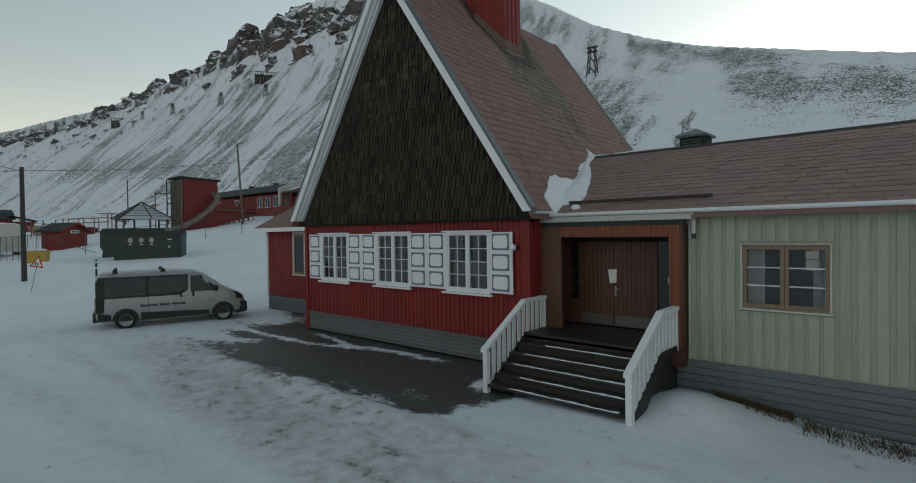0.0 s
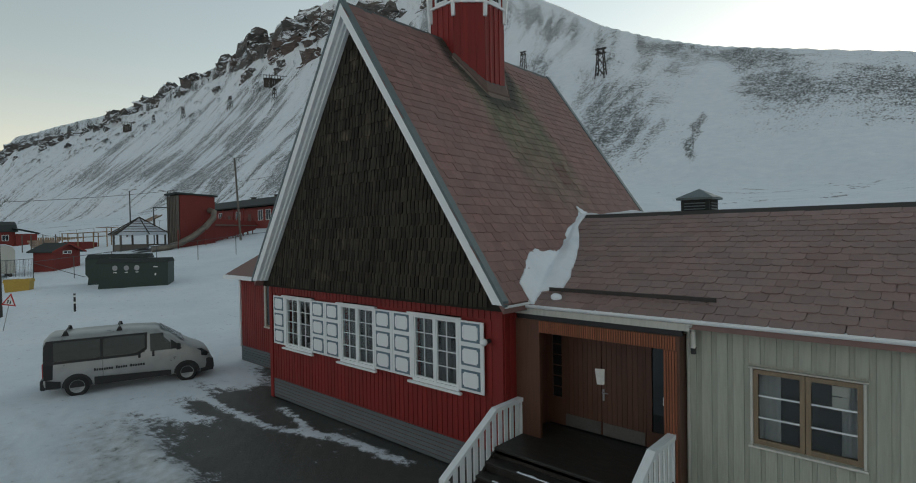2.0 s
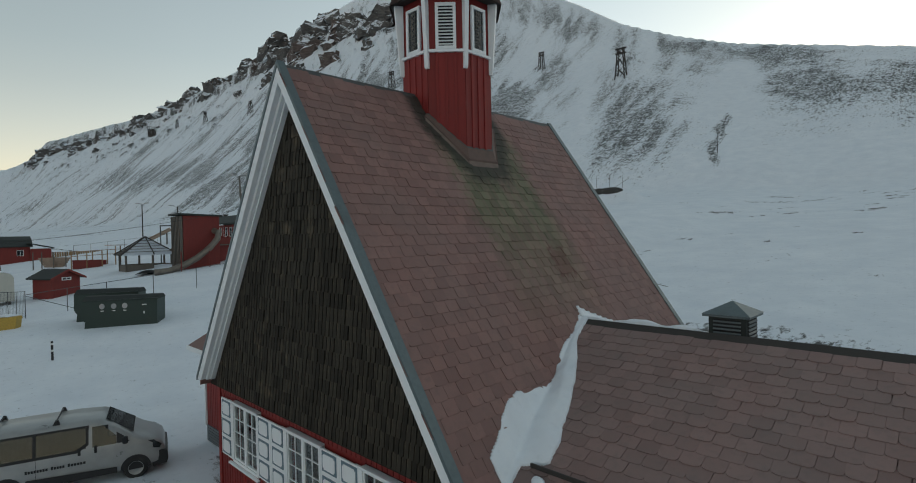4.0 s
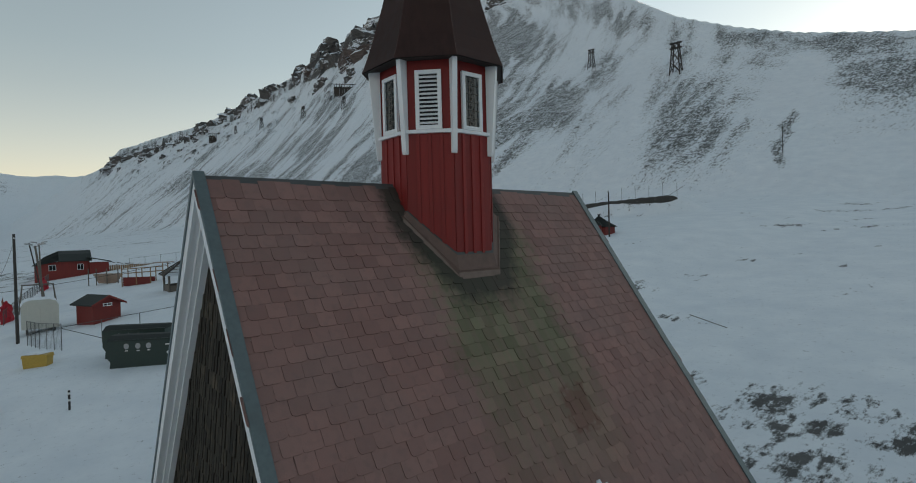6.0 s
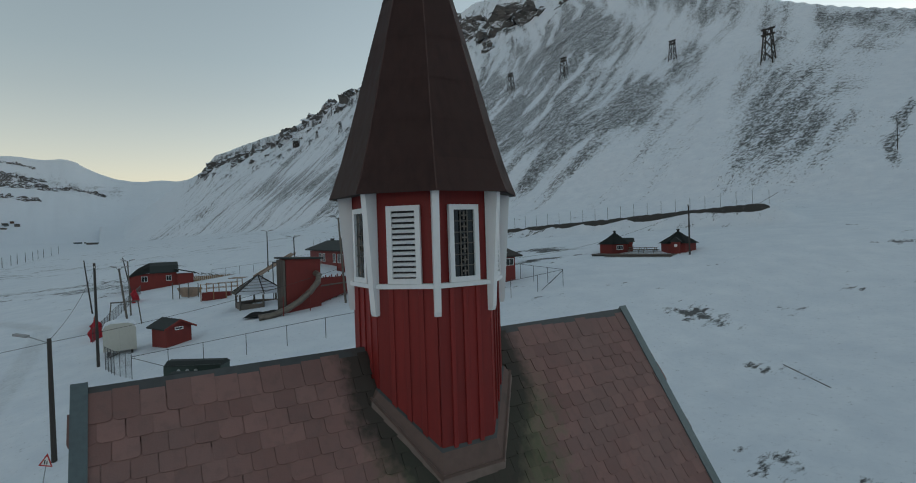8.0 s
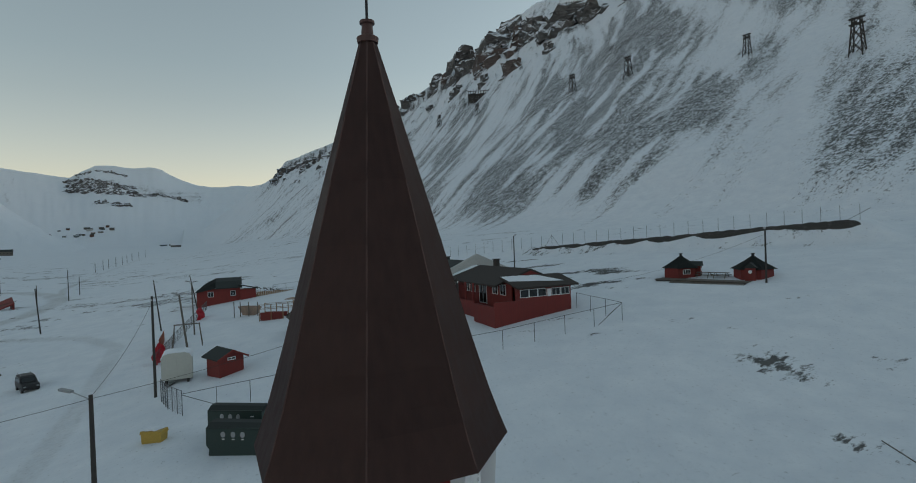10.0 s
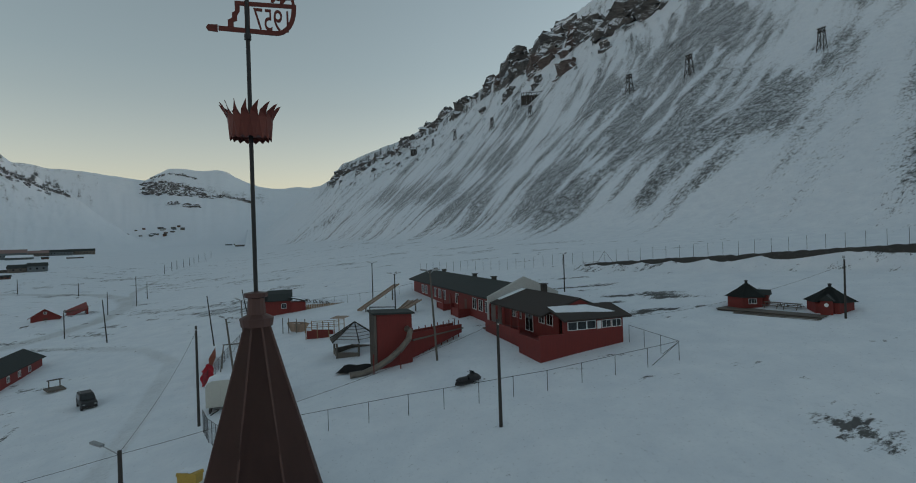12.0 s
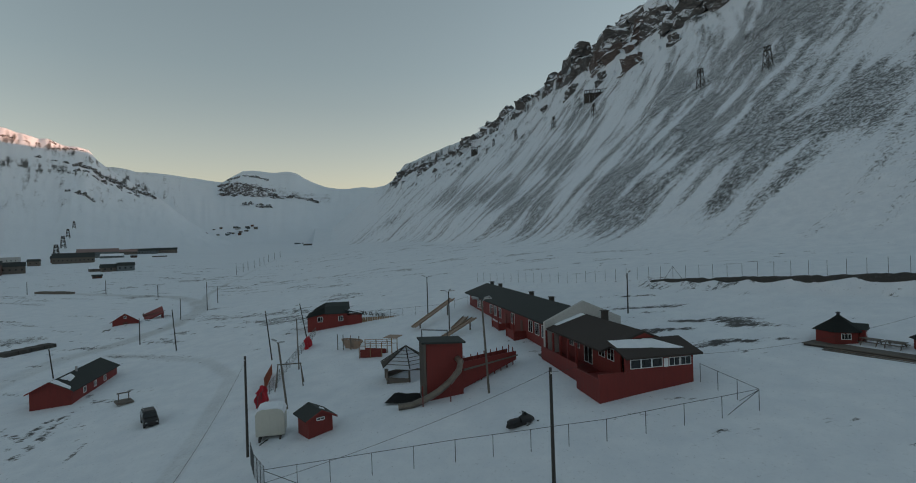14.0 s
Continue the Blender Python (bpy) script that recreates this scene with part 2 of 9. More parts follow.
def ground_material():
    """Snow over asphalt, scree and rock; the painted masks say where each can break through."""
    m, n, l, b = nodes_of("snowy_ground")
    at = n.new("ShaderNodeAttribute")
    at.attribute_name = "cover"
    sep = n.new("ShaderNodeSeparateColor")
    l.new(at.outputs["Color"], sep.inputs["Color"])
    rock, bare, track = sep.outputs["Red"], sep.outputs["Green"], sep.outputs["Blue"]
    s1 = grain(n, l, 0.012, (1, 1, 1), 8, 0.62)
    s2 = grain(n, l, 0.35, (1, 1, 1), 7, 0.62)
    s3 = grain(n, l, 3.5, (1, 1, 1), 6, 0.6)
    s4 = grain(n, l, 26.0, (1, 1, 1), 4, 0.6)
    snow = mixer(n, l, ramp(n, l, s2, 0.3, 0.7), (0.68, 0.72, 0.78), (0.80, 0.83, 0.87))
    snow = mixer(n, l, ramp(n, l, s3, 0.5, 0.75, 0, 0.3), snow, (0.60, 0.63, 0.68))
    snow = mixer(n, l, ramp(n, l, s1, 0.4, 0.7, 0, 0.35), snow, (0.66, 0.70, 0.76))
    # packed, dirty snow in wheel tracks
    snow = mixer(n, l, calc(n, l, "MULTIPLY", track, ramp(n, l, s3, 0.3, 0.62, 0.25, 1.0)), snow, (0.40, 0.405, 0.405))
    stone = mixer(n, l, ramp(n, l, s2, 0.35, 0.65), (0.050, 0.051, 0.052), (0.116, 0.116, 0.115))
    stone = mixer(n, l, ramp(n, l, s3, 0.4, 0.7, 0, 0.5), stone, (0.056, 0.055, 0.053))
    tar = mixer(n, l, ramp(n, l, s4, 0.35, 0.65), (0.050, 0.049, 0.047), (0.092, 0.089, 0.083))
    tar = mixer(n, l, ramp(n, l, s3, 0.5, 0.7, 0, 0.6), tar, (0.085, 0.08, 0.07))
    # stones poking through: fine speckle whose share follows the mask
    s5 = grain(n, l, 1.0, (0.30, 0.035, 0.0), 6, 0.6)
    s6 = grain(n, l, 1.5, (1.1, 0.40, 0.6), 4, 0.8)
    e = calc(n, l, "ADD", rock, ramp(n, l, s5, 0.25, 0.75, -0.12, 0.12))
    e = calc(n, l, "ADD", e, ramp(n, l, s6, 0.26, 0.74, -0.50, 0.50))
    e = calc(n, l, "ADD", e, ramp(n, l, s2, 0.25, 0.75, -0.13, 0.13))
    e = calc(n, l, "ADD", e, ramp(n, l, s3, 0.2, 0.8, -0.12, 0.12))
    c = mixer(n, l, ramp(n, l, e, 0.40, 0.66), snow, stone)
    s7 = grain(n, l, 1.0, (1.6, 7.0, 1), 5, 0.65)
    d = calc(n, l, "ADD", bare, ramp(n, l, s3, 0.2, 0.8, -0.48, 0.48))
    d = calc(n, l, "ADD", d, ramp(n, l, s4, 0.2, 0.8, -0.30, 0.30))
    d = calc(n, l, "ADD", d, ramp(n, l, s7, 0.2, 0.8, -0.22, 0.22))
    dm = ramp(n, l, d, 0.30, 0.62)
    c = mixer(n, l, dm, c, tar)
    l.new(c, b.inputs["Base Color"])
    l.new(ramp(n, l, dm, 0, 1, 0.75, 0.5), b.inputs["Roughness"])
    b.inputs["Specular IOR Level"].default_value = 0.3
    hm = mixer(n, l, 0.45, s3, s4)
    hm = mixer(n, l, 0.5, hm, s2)
    bumped(n, l, b, hm, 0.5, 0.12)
    return m


M["ground"] = ground_material()


def crag_material(name, lo, hi):
    """Dark layered rock with snow lying on whatever faces up."""
    m, n, l, b = nodes_of(name)
    g1, g2 = grain(n, l, 0.16, (1, 1, 3.5), 6, 0.65), grain(n, l, 0.9, (1, 1, 1.6), 5, 0.65)
    c = mixer(n, l, ramp(n, l, g1, 0.32, 0.68), lo, hi)
    c = mixer(n, l, ramp(n, l, g2, 0.45, 0.75, 0, 0.6), c, tuple(u * 0.6 for u in lo))
    geo, sep = n.new("ShaderNodeNewGeometry"), n.new("ShaderNodeSeparateXYZ")
    l.new(geo.outputs["True Normal"], sep.inputs[0])
    lie_ = calc(n, l, "ADD", sep.outputs["Z"], ramp(n, l, g2, 0.2, 0.8, -0.42, 0.42))
    lie_ = calc(n, l, "ADD", lie_, ramp(n, l, g1, 0.2, 0.8, -0.30, 0.30))
    c = mixer(n, l, ramp(n, l, lie_, 0.20, 0.40), c, (0.72, 0.76, 0.82))
    l.new(c, b.inputs["Base Color"])
    b.inputs["Roughness"].default_value = 0.85
    b.inputs["Specular IOR Level"].default_value = 0.2
    bumped(n, l, b, g2, 0.6, 0.8)
    return m


M["crag"] = crag_material("dark_basalt_crag", (0.060, 0.058, 0.057), (0.165, 0.156, 0.150))
M["crag_red"] = crag_material("rust_brown_crag", (0.072, 0.058, 0.054), (0.17, 0.136, 0.124))


def slate_material(name, moss=False, tone=(1, 1, 1)):
    """Brown-red slates, each of its own shade; moss runs down below the tower, a dark ring lies round its foot."""
    m, n, l, b = nodes_of(name)
    shade = lambda *c: tuple(u * v for u, v in zip(c, tone))
    info, geo = n.new("ShaderNodeObjectInfo"), n.new("ShaderNodeNewGeometry")
    rnd = calc(n, l, "FRACT", calc(n, l, "ADD", info.outputs["Random"], geo.outputs["Random Per Island"]))
    tc = n.new("ShaderNodeNewGeometry")
    nz = {}
    for key, sc in (("a", 0.9), ("b", 9.0), ("c", 45.0)):
        t = n.new("ShaderNodeTexNoise")
        t.inputs["Scale"].default_value, t.inputs["Detail"].default_value = sc, 5
        l.new(tc.outputs["Position"], t.inputs["Vector"])
        nz[key] = t.outputs["Fac"]
    c = mixer(n, l, rnd, shade(0.190, 0.108, 0.096), shade(0.258, 0.150, 0.133))
    c = mixer(n, l, ramp(n, l, nz["a"], 0.4, 0.65, 0, 0.55), c, shade(0.195, 0.132, 0.12))
    c = mixer(n, l, ramp(n, l, nz["b"], 0.5, 0.75, 0, 0.45), c, shade(0.15, 0.10, 0.09))
    c = mixer(n, l, ramp(n, l, nz["c"], 0.6, 0.75, 0, 0.4), c, (0.20, 0.15, 0.13))
    if moss:
        sep = n.new("ShaderNodeSeparateXYZ")
        l.new(tc.outputs["Position"], sep.inputs[0])
        x, y = sep.outputs["X"], sep.outputs["Y"]
        wob = ramp(n, l, nz["b"], 0.2, 0.8, -0.35, 0.35)
        wob2 = ramp(n, l, nz["a"], 0.2, 0.8, -0.4, 0.4)
        off = calc(n, l, "ABSOLUTE", calc(n, l, "SUBTRACT", y, 4.25))
        off = calc(n, l, "ADD", calc(n, l, "ADD", off, wob), wob2)
        run = calc(n, l, "MULTIPLY", ramp(n, l, off, 1.0, 1.6, 1, 0), ramp(n, l, x, -1.9, -0.2, 1, 0))
        run = calc(n, l, "MULTIPLY", run, ramp(n, l, x, -3.6, -3.0, 0.25, 1))
        streak = n.new("ShaderNodeTexNoise")
        mp = n.new("ShaderNodeMapping")
        mp.inputs["Scale"].default_value = (0.25, 7.0, 0.25)
        l.new(tc.outputs["Position"], mp.inputs["Vector"])
        l.new(mp.outputs["Vector"], streak.inputs["Vector"])
        streak.inputs["Scale"].default_value = 1.0
        run = calc(n, l, "MULTIPLY", run, ramp(n, l, streak.outputs["Fac"], 0.3, 0.6, 0.45, 1.0))
        c = mixer(n, l, calc(n, l, "MULTIPLY", run, 0.92), c, mixer(n, l, rnd, (0.082, 0.091, 0.048), (0.155, 0.152, 0.093)))
        pat = calc(n, l, "MAXIMUM", calc(n, l, "ABSOLUTE", calc(n, l, "SUBTRACT", y, 4.88)), calc(n, l, "MULTIPLY", calc(n, l, "ABSOLUTE", calc(n, l, "ADD", x, 1.15)), 1.6))
        pat = calc(n, l, "ADD", pat, ramp(n, l, nz["b"], 0.2, 0.8, -0.16, 0.16))
        c = mixer(n, l, ramp(n, l, pat, 0.26, 0.36, 0.55, 0), c, (0.10, 0.035, 0.026))
        # the slates turn near-black in an eight-sided ring round the turret foot
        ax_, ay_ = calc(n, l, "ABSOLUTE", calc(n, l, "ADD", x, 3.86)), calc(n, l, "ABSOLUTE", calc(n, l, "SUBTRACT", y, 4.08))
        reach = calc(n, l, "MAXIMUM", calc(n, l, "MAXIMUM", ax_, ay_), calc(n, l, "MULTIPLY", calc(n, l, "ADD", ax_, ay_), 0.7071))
        foot_ring = calc(n, l, "ADD", reach, calc(n, l, "MULTIPLY", wob, 0.3))
        c = mixer(n, l, ramp(n, l, foot_ring, 1.34, 1.58, 0.88, 0), c, (0.026, 0.026, 0.020))
    l.new(c, b.inputs["Base Color"])
    b.inputs["Roughness"].default_value = 0.72
    b.inputs["Specular IOR Level"].default_value = 0.35
    bumped(n, l, b, nz["c"], 0.2, 0.01)
    return m


M["slate"] = slate_material("roof_slate")
M["slate_wing"] = slate_material("wing_roof_slate", tone=(1.12, 1.26, 1.30))
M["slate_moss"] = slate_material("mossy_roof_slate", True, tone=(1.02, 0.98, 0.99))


# ---------------------------------------------------------------- helpers for meshes
def box(bm, x0, x1, y0, y1, z0, z1, bevel=0.0, m=None):
    """An upright box, rounded a little where bevel is given, laid through the matrix m."""
    vs = [bm.verts.new((x, y, z)) for x in (x0, x1) for y in (y0, y1) for z in (z0, z1)]
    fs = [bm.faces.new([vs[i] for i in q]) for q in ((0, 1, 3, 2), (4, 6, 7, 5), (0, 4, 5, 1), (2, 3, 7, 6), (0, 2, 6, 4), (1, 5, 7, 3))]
    if bevel:
        es = list({e for f in fs for e in f.edges})
        out = bmesh.ops.bevel(bm, geom=es, offset=bevel, segments=1, affect="EDGES")
        vs = list({v for f in out["faces"] for v in f.verts} | {v for v in vs if v.is_valid})
    if m is not None:
        for v in vs:
            v.co = m @ v.co
    return vs


def prism(bm, outline, y0, y1, axis="y", m=None):
    """A closed outline of (u, v) pushed from y0 to y1 along an axis; u, v are the other two axes in order."""
    put = {"x": lambda u, v, w: (w, u, v), "y": lambda u, v, w: (u, w, v), "z": lambda u, v, w: (u, v, w)}[axis]
    a = [bm.verts.new(put(u, v, y0)) for u, v in outline]
    b = [bm.verts.new(put(u, v, y1)) for u, v in outline]
    bm.faces.new(a), bm.faces.new(b[::-1])
    k = len(a)
    for i in range(k):
        bm.faces.new((a[i], b[i], b[(i + 1) % k], a[(i + 1) % k]))
    if m is not None:
        for v in a + b:
            v.co = m @ v.co
    bmesh.ops.recalc_face_normals(bm, faces=list({f for v in a + b for f in v.link_faces}))
    return a + b


def tube(bm, p, q, r0, r1=None, n=10):
    """A round bar from p to q."""
    p, q = Vector(p), Vector(q)
    r1 = r0 if r1 is None else r1
    t = (q - p).to_track_quat("Z", "Y").to_matrix()
    rings = [[bm.verts.new(c + t @ Vector((r * cos(2 * pi * i / n), r * sin(2 * pi * i / n), 0))) for i in range(n)] for c, r in ((p, r0), (q, r1))]
    for i in range(n):
        bm.faces.new((rings[0][i], rings[0][(i + 1) % n], rings[1][(i + 1) % n], rings[1][i]))
    bm.faces.new(rings[0][::-1]), bm.faces.new(rings[1])


def lathe(bm, profile, n=16, at=(0, 0, 0), turn=0.0, close=True):
    """A turned shape: profile of (radius, z) from below upwards."""
    rings = []
    for r, z in profile:
        rings.append([bm.verts.new((at[0] + r * cos(turn + 2 * pi * i / n), at[1] + r * sin(turn + 2 * pi * i / n), at[2] + z)) for i in range(n)])
    for a, b in zip(rings, rings[1:]):
        for i in range(n):
            bm.faces.new((a[i], a[(i + 1) % n], b[(i + 1) % n], b[i]))
    if close:
        bm.faces.new(rings[0][::-1]), bm.faces.new(rings[-1])


def mesh_of(name, bm, material):
    me = bpy.data.meshes.new(name)
    bm.to_mesh(me)
    bm.free()
    me.materials.append(material)
    return me


def part(name, bm, material, parent=None, label=""):
    """Links a bmesh as one mesh object under a thing or a part."""
    ob = new(name, mesh_of(name, bm, material))
    ob.parent = parent
    return tagged(ob, label)


def piece(name, me, parent, m):
    """One more object on a shared mesh, at the pose m in its parent."""
    ob = new(name, me)
    ob.parent = parent
    ob.matrix_basis = m
    return ob


def thing(name, label, category, at=None, group="", kind=""):
    ob = new(name)
    ob.empty_display_size = 0.2
    if at is not None:
        ob.matrix_world = at
    return tagged(ob, label, category, group, kind)


def bx(*args, **kw):
    bm = bmesh.new()
    box(bm, *args, **kw)
    return bm


def many(*boxes, bevel=0.0):
    bm = bmesh.new()
    for b in boxes:
        box(bm, *b, bevel=bevel)
    return bm


def shades(ob):
    for p in ob.data.polygons:
        p.use_smooth = True
    return ob

# ---------------------------------------------------------------- ground: one sheet from the yard to the far mountains
CX, CY = 8.0, -11.0


def lattice(ix, iy, seed):
    h = np.sin(ix * 127.1 + iy * 311.7 + seed * 74.7) * 43758.5453
    return h - np.floor(h)


def value_noise(x, y, seed=0):
    ix, iy = np.floor(x), np.floor(y)
    fx, fy = x - ix, y - iy
    fx, fy = fx * fx * (3 - 2 * fx), fy * fy * (3 - 2 * fy)
    a, b = lattice(ix, iy, seed), lattice(ix + 1, iy, seed)
    c, d = lattice(ix, iy + 1, seed), lattice(ix + 1, iy + 1, seed)
    return (a + (b - a) * fx) * (1 - fy) + (c + (d - c) * fx) * fy


def fbm(x, y, octaves=5, seed=0, gain=0.5):
    total, amp, norm = 0.0, 1.0, 0.0
    for o in range(octaves):
        total, norm = total + amp * value_noise(x, y, seed + o), norm + amp
        x, y, amp = x * 2.03 + 17.3, y * 2.03 - 9.1, amp * gain
    return total / norm


def step01(a, b, v):
    t = np.clip((v - a) / (b - a), 0, 1)
    return t * t * (3 - 2 * t)


# the mountain, by bearing to the left of +y: foot, distance of the brink, angle of the brink above the eye
M_AZ = [-60, -20, 0, 10, 17, 22, 27, 31, 35, 45, 55, 60, 62.5, 66, 71, 75, 80, 82.2, 83.5, 86, 90, 130]
M_EL = [9, 11, 13.8, 16.1, 17.5, 18.9, 20.6, 22.6, 24.2, 26.0, 24.2, 21.5, 19.6, 16.9, 13.7, 11.5, 9.6, 8.6, 7.0, 5.4, 2.0, 0.0]
M_EDGE = [330, 300, 270, 285, 305, 325, 345, 400, 470, 610, 740, 800, 850, 930, 1060, 1200, 1500, 1650, 1720, 1900, 2100, 2300]
M_FOOT = [130, 125, 122, 124, 127, 130, 134, 138, 142, 152, 172, 188, 200, 225, 270, 330, 480, 560, 620, 800, 1200, 1500]


ROAD = [(-90, -52), (-108, -51), (-124, -49), (-135, -42), (-150, -36.5), (-175, -35.5), (-190, -38.5), (-214, -46), (-240, -60), (-265, -91), (-292, -126)]
LANE = [(-122, -40), (-116, -32), (-101, -17), (-86, -10), (-60, -9), (-36, -9)]
VALLEY = [(-190, -38.5), (-237, -47), (-360, -52), (-677, -63)]


# fields of bare scree: bearing, way up the slope (0 at the foot, 1 at the brink), half width, half height, density
SCREE = [(26.3, 0.42, 4.6, 0.24, 1.0), (33.6, 0.44, 3.0, 0.20, 1.0), (38.5, 0.31, 5.6, 0.15, 1.0), (44.5, 0.21, 5.4, 0.11, 0.95), (12.0, 0.68, 6.4, 0.24, 0.9), (14.0, 0.86, 5.0, 0.16, 1.1), (4.0, 0.64, 7.0, 0.20, 0.85), (32.0, 0.84, 9.0, 0.15, 0.85),
         (20.0, 0.92, 5.5, 0.08, 0.8), (50.5, 0.26, 4.2, 0.11, 0.9), (53.5, 0.36, 3.6, 0.13, 0.9), (47.5, 0.44, 4.4, 0.14, 0.9), (58.5, 0.15, 5.0, 0.06, 0.9), (58.0, 0.32, 4.0, 0.12, 0.75), (42.0, 0.60, 5.0, 0.15, 0.8), (68.0, 0.16, 4.6, 0.08, 0.8), (65.0, 0.30, 3.4, 0.10, 0.8), (72.0, 0.26, 3.4, 0.09, 0.8), (76.0, 0.30, 3.0, 0.10, 0.6),
         (62.0, 0.50, 3.4, 0.12, 0.7), (-6.0, 0.6, 7.0, 0.2, 0.7), (-16.0, 0.5, 6.0, 0.2, 0.6)]


def base_height(x, y):
    """The valley side without its mountains: level round the church, rising to the mountain, falling to the river."""
    w = step01(-16, -30, x)
    up = w * y + (1 - w) * np.where(y > 4, (y - 4) ** 2 / (np.abs(y - 4) + 10), 0.0)
    up = np.where(up > 0, 150 * np.tanh(up / 150), 45 * np.tanh(up / 45))
    out = np.clip(-x - 15, 0, None)
    out = np.where(out < 150, out * 0.03, 4.5 + (out - 150) * 0.010)
    z = 0.142 * up + out
    z = z + 0.9 * np.exp(-((x + 36) / 8) ** 2 - ((y + 4) / 7) ** 2)
    z = z + 0.45 * np.exp(-((x + 50) / 16) ** 2 - ((y - 11) / 17) ** 2)
    return z + 0.5 * (fbm(x / 24, y / 24, 4, 3) - 0.5) * step01(24, 50, np.hypot(x + 4, y))


def bank_line(x, y):
    """Way uphill from the crest of the avalanche bank, and along it from its fence brace."""
    dx, dy = x + 86.0, y - 63.7
    ux, uy = 0.8824, 0.4705
    return dy * ux - dx * uy, dx * ux + dy * uy


def height(x, y):
    """Height of the ground and the cover: rock, bare asphalt, wheel tracks."""
    r = np.hypot(x - CX, y - CY)
    az = np.degrees(np.arctan2(-(x - CX), y - CY))
    b = base_height(x, y)
    az2 = az + 2.2 * (fbm(x / 90, y / 90, 3, 21) - 0.5)
    foot, edge = np.interp(az2, M_AZ, M_FOOT), np.interp(az2, M_AZ, M_EDGE)
    crag = step01(38, 50, az) * step01(88, 80, az)
    tan_el = np.tan(np.radians(np.interp(az, M_AZ, M_EL) - 0.5 * step01(46, 50, az) * step01(66, 61, az)))
    brink = 3 + edge * tan_el
    # buttresses and notches along the brink
    notch = fbm(az * 0.8, az * 0 + 3.3, 2, 5) - 0.5
    foot_z = base_height(CX - foot * np.sin(np.radians(az)), CY + foot * np.cos(np.radians(az)))
    t = np.clip((r - foot) / (edge - foot), 0, 1)
    fall = x + np.interp(x, [-700, -400, -230, -150, 0, 100], [1.1, 0.85, 0.42, 0.30, 0.16, 0.10]) * (y - 150)                 # runs across the fall of the slope
    gully = fbm(fall / 42 + 0.6 * fbm(x / 120, y / 120, 2, 8), y / 330, 5, 9) - 0.5
    # cliff bands below the brink: blocky castles of rock standing apart, with snow ledges between
    ledge = fbm(x / 48, y / 48, 2, 13) - 0.5
    band = step01(61, 67, az) * step01(88, 83.5, az)
    tt = t + 0.05 * notch + 0.06 * ledge
    rise = t * 1.0
    for at, amp, w in ((0.84 + 0.06 * ledge, 0.05 * step01(0.5, 0.58, fbm(x / 75, y / 45, 2, 35)), 0.07), (0.90 + 0.03 * ledge, 0.03 + 0.035 * step01(0.45, 0.55, fbm(x / 60, y / 40, 2, 39)), 0.06), (0.955, 0.04, 0.045)):
        rise = rise + band * amp * (step01(at - 0.005, at + 0.006, tt) - np.clip((tt - at + w) / (2 * w), 0, 1))
    mount = foot_z + (brink - foot_z) * (0.10 * rise + 0.90 * np.clip(rise, 0, 2) ** 1.28) + 30 * gully * t * (1 - t) * (0.5 + 0.5 * crag)
    chip, rug = fbm(x / 11, y / 11, 3, 51) - 0.5, fbm(x / 5, y / 5, 3, 53) - 0.5
    out = np.zeros_like(mount)
    knob = fbm(x / 15, y / 9, 3, 33)
    small = crag * step01(0.45, 0.55, tt) * step01(0.98, 0.90, tt) * step01(0.68, 0.72, knob)
    mount = mount + 3.5 * small
    out = np.maximum(out, small)
    # unseen plateau beyond the brink, raised to set the sun's shadow line across the valley
    over = np.clip(r - edge, 0, None)
    mount = np.where(over > 0, mount + np.clip(over, 0, 800) * tan_el * 0.50 * step01(0, 600, over) - 0.03 * np.clip(over, 0, 90), mount)
    # a further unseen rise, added to keep the sun off the valley-head mountains
    back = step01(59, 66, az) * step01(2600, 3150, r)
    mount = np.maximum(mount, back * r * tan_el * 0.74)
    on = (az > -90) & (az < 92)
    soft = step01(0, 0.16, t)
    z = np.where(on, b * (1 - soft) + np.maximum(mount, b) * soft, b)
    # mountains across the valley and at its head
    far_r, far_foot = 3900.0, 2500.0
    el = np.interp(az, [80, 84.6, 85.8, 87.0, 89.5, 90.7, 91.9, 93.6, 94.4, 95.9, 97.5, 98.9, 100, 100.8, 102.4, 104.9, 108.2, 110, 120, 140, 180], [3.5, 6.25, 6.0, 6.05, 5.9, 6.1, 6.6, 7.5, 7.7, 7.6, 7.77, 7.7, 7.1, 6.65, 6.8, 7.1, 7.45, 7.65, 7.0, 6.0, 5.0])
    tf = np.clip((r - far_foot) / (far_r - far_foot), 0, 1)
    head = 30 + (far_r * np.tan(np.radians(el)) - 30) * tf ** 1.15 + 26 * (fbm(az / 2.2, r / 800, 5, 41) - 0.5) * tf + 60 * (fbm(az / 0.9, r / 900, 4, 43) - 0.5) * tf * (1 - tf)
    z = np.where((az > 78) | (az < -80), np.maximum(z, np.where(tf > 0, head, -99)), z)
    side_r, side_foot = 2300.0, 1050.0
    els = np.interp(az, [99, 102.5, 104, 106.7, 109.8, 110.3, 111.1, 111.5, 112.4, 113.6, 115.2, 117.4, 125, 150, 180], [0, 2.0, 3.4, 5.4, 7.75, 8.0, 8.7, 9.26, 9.6, 9.8, 10.1, 10.6, 11, 11, 10])
    ts = np.clip((r - side_foot) / (side_r - side_foot), 0, 1)
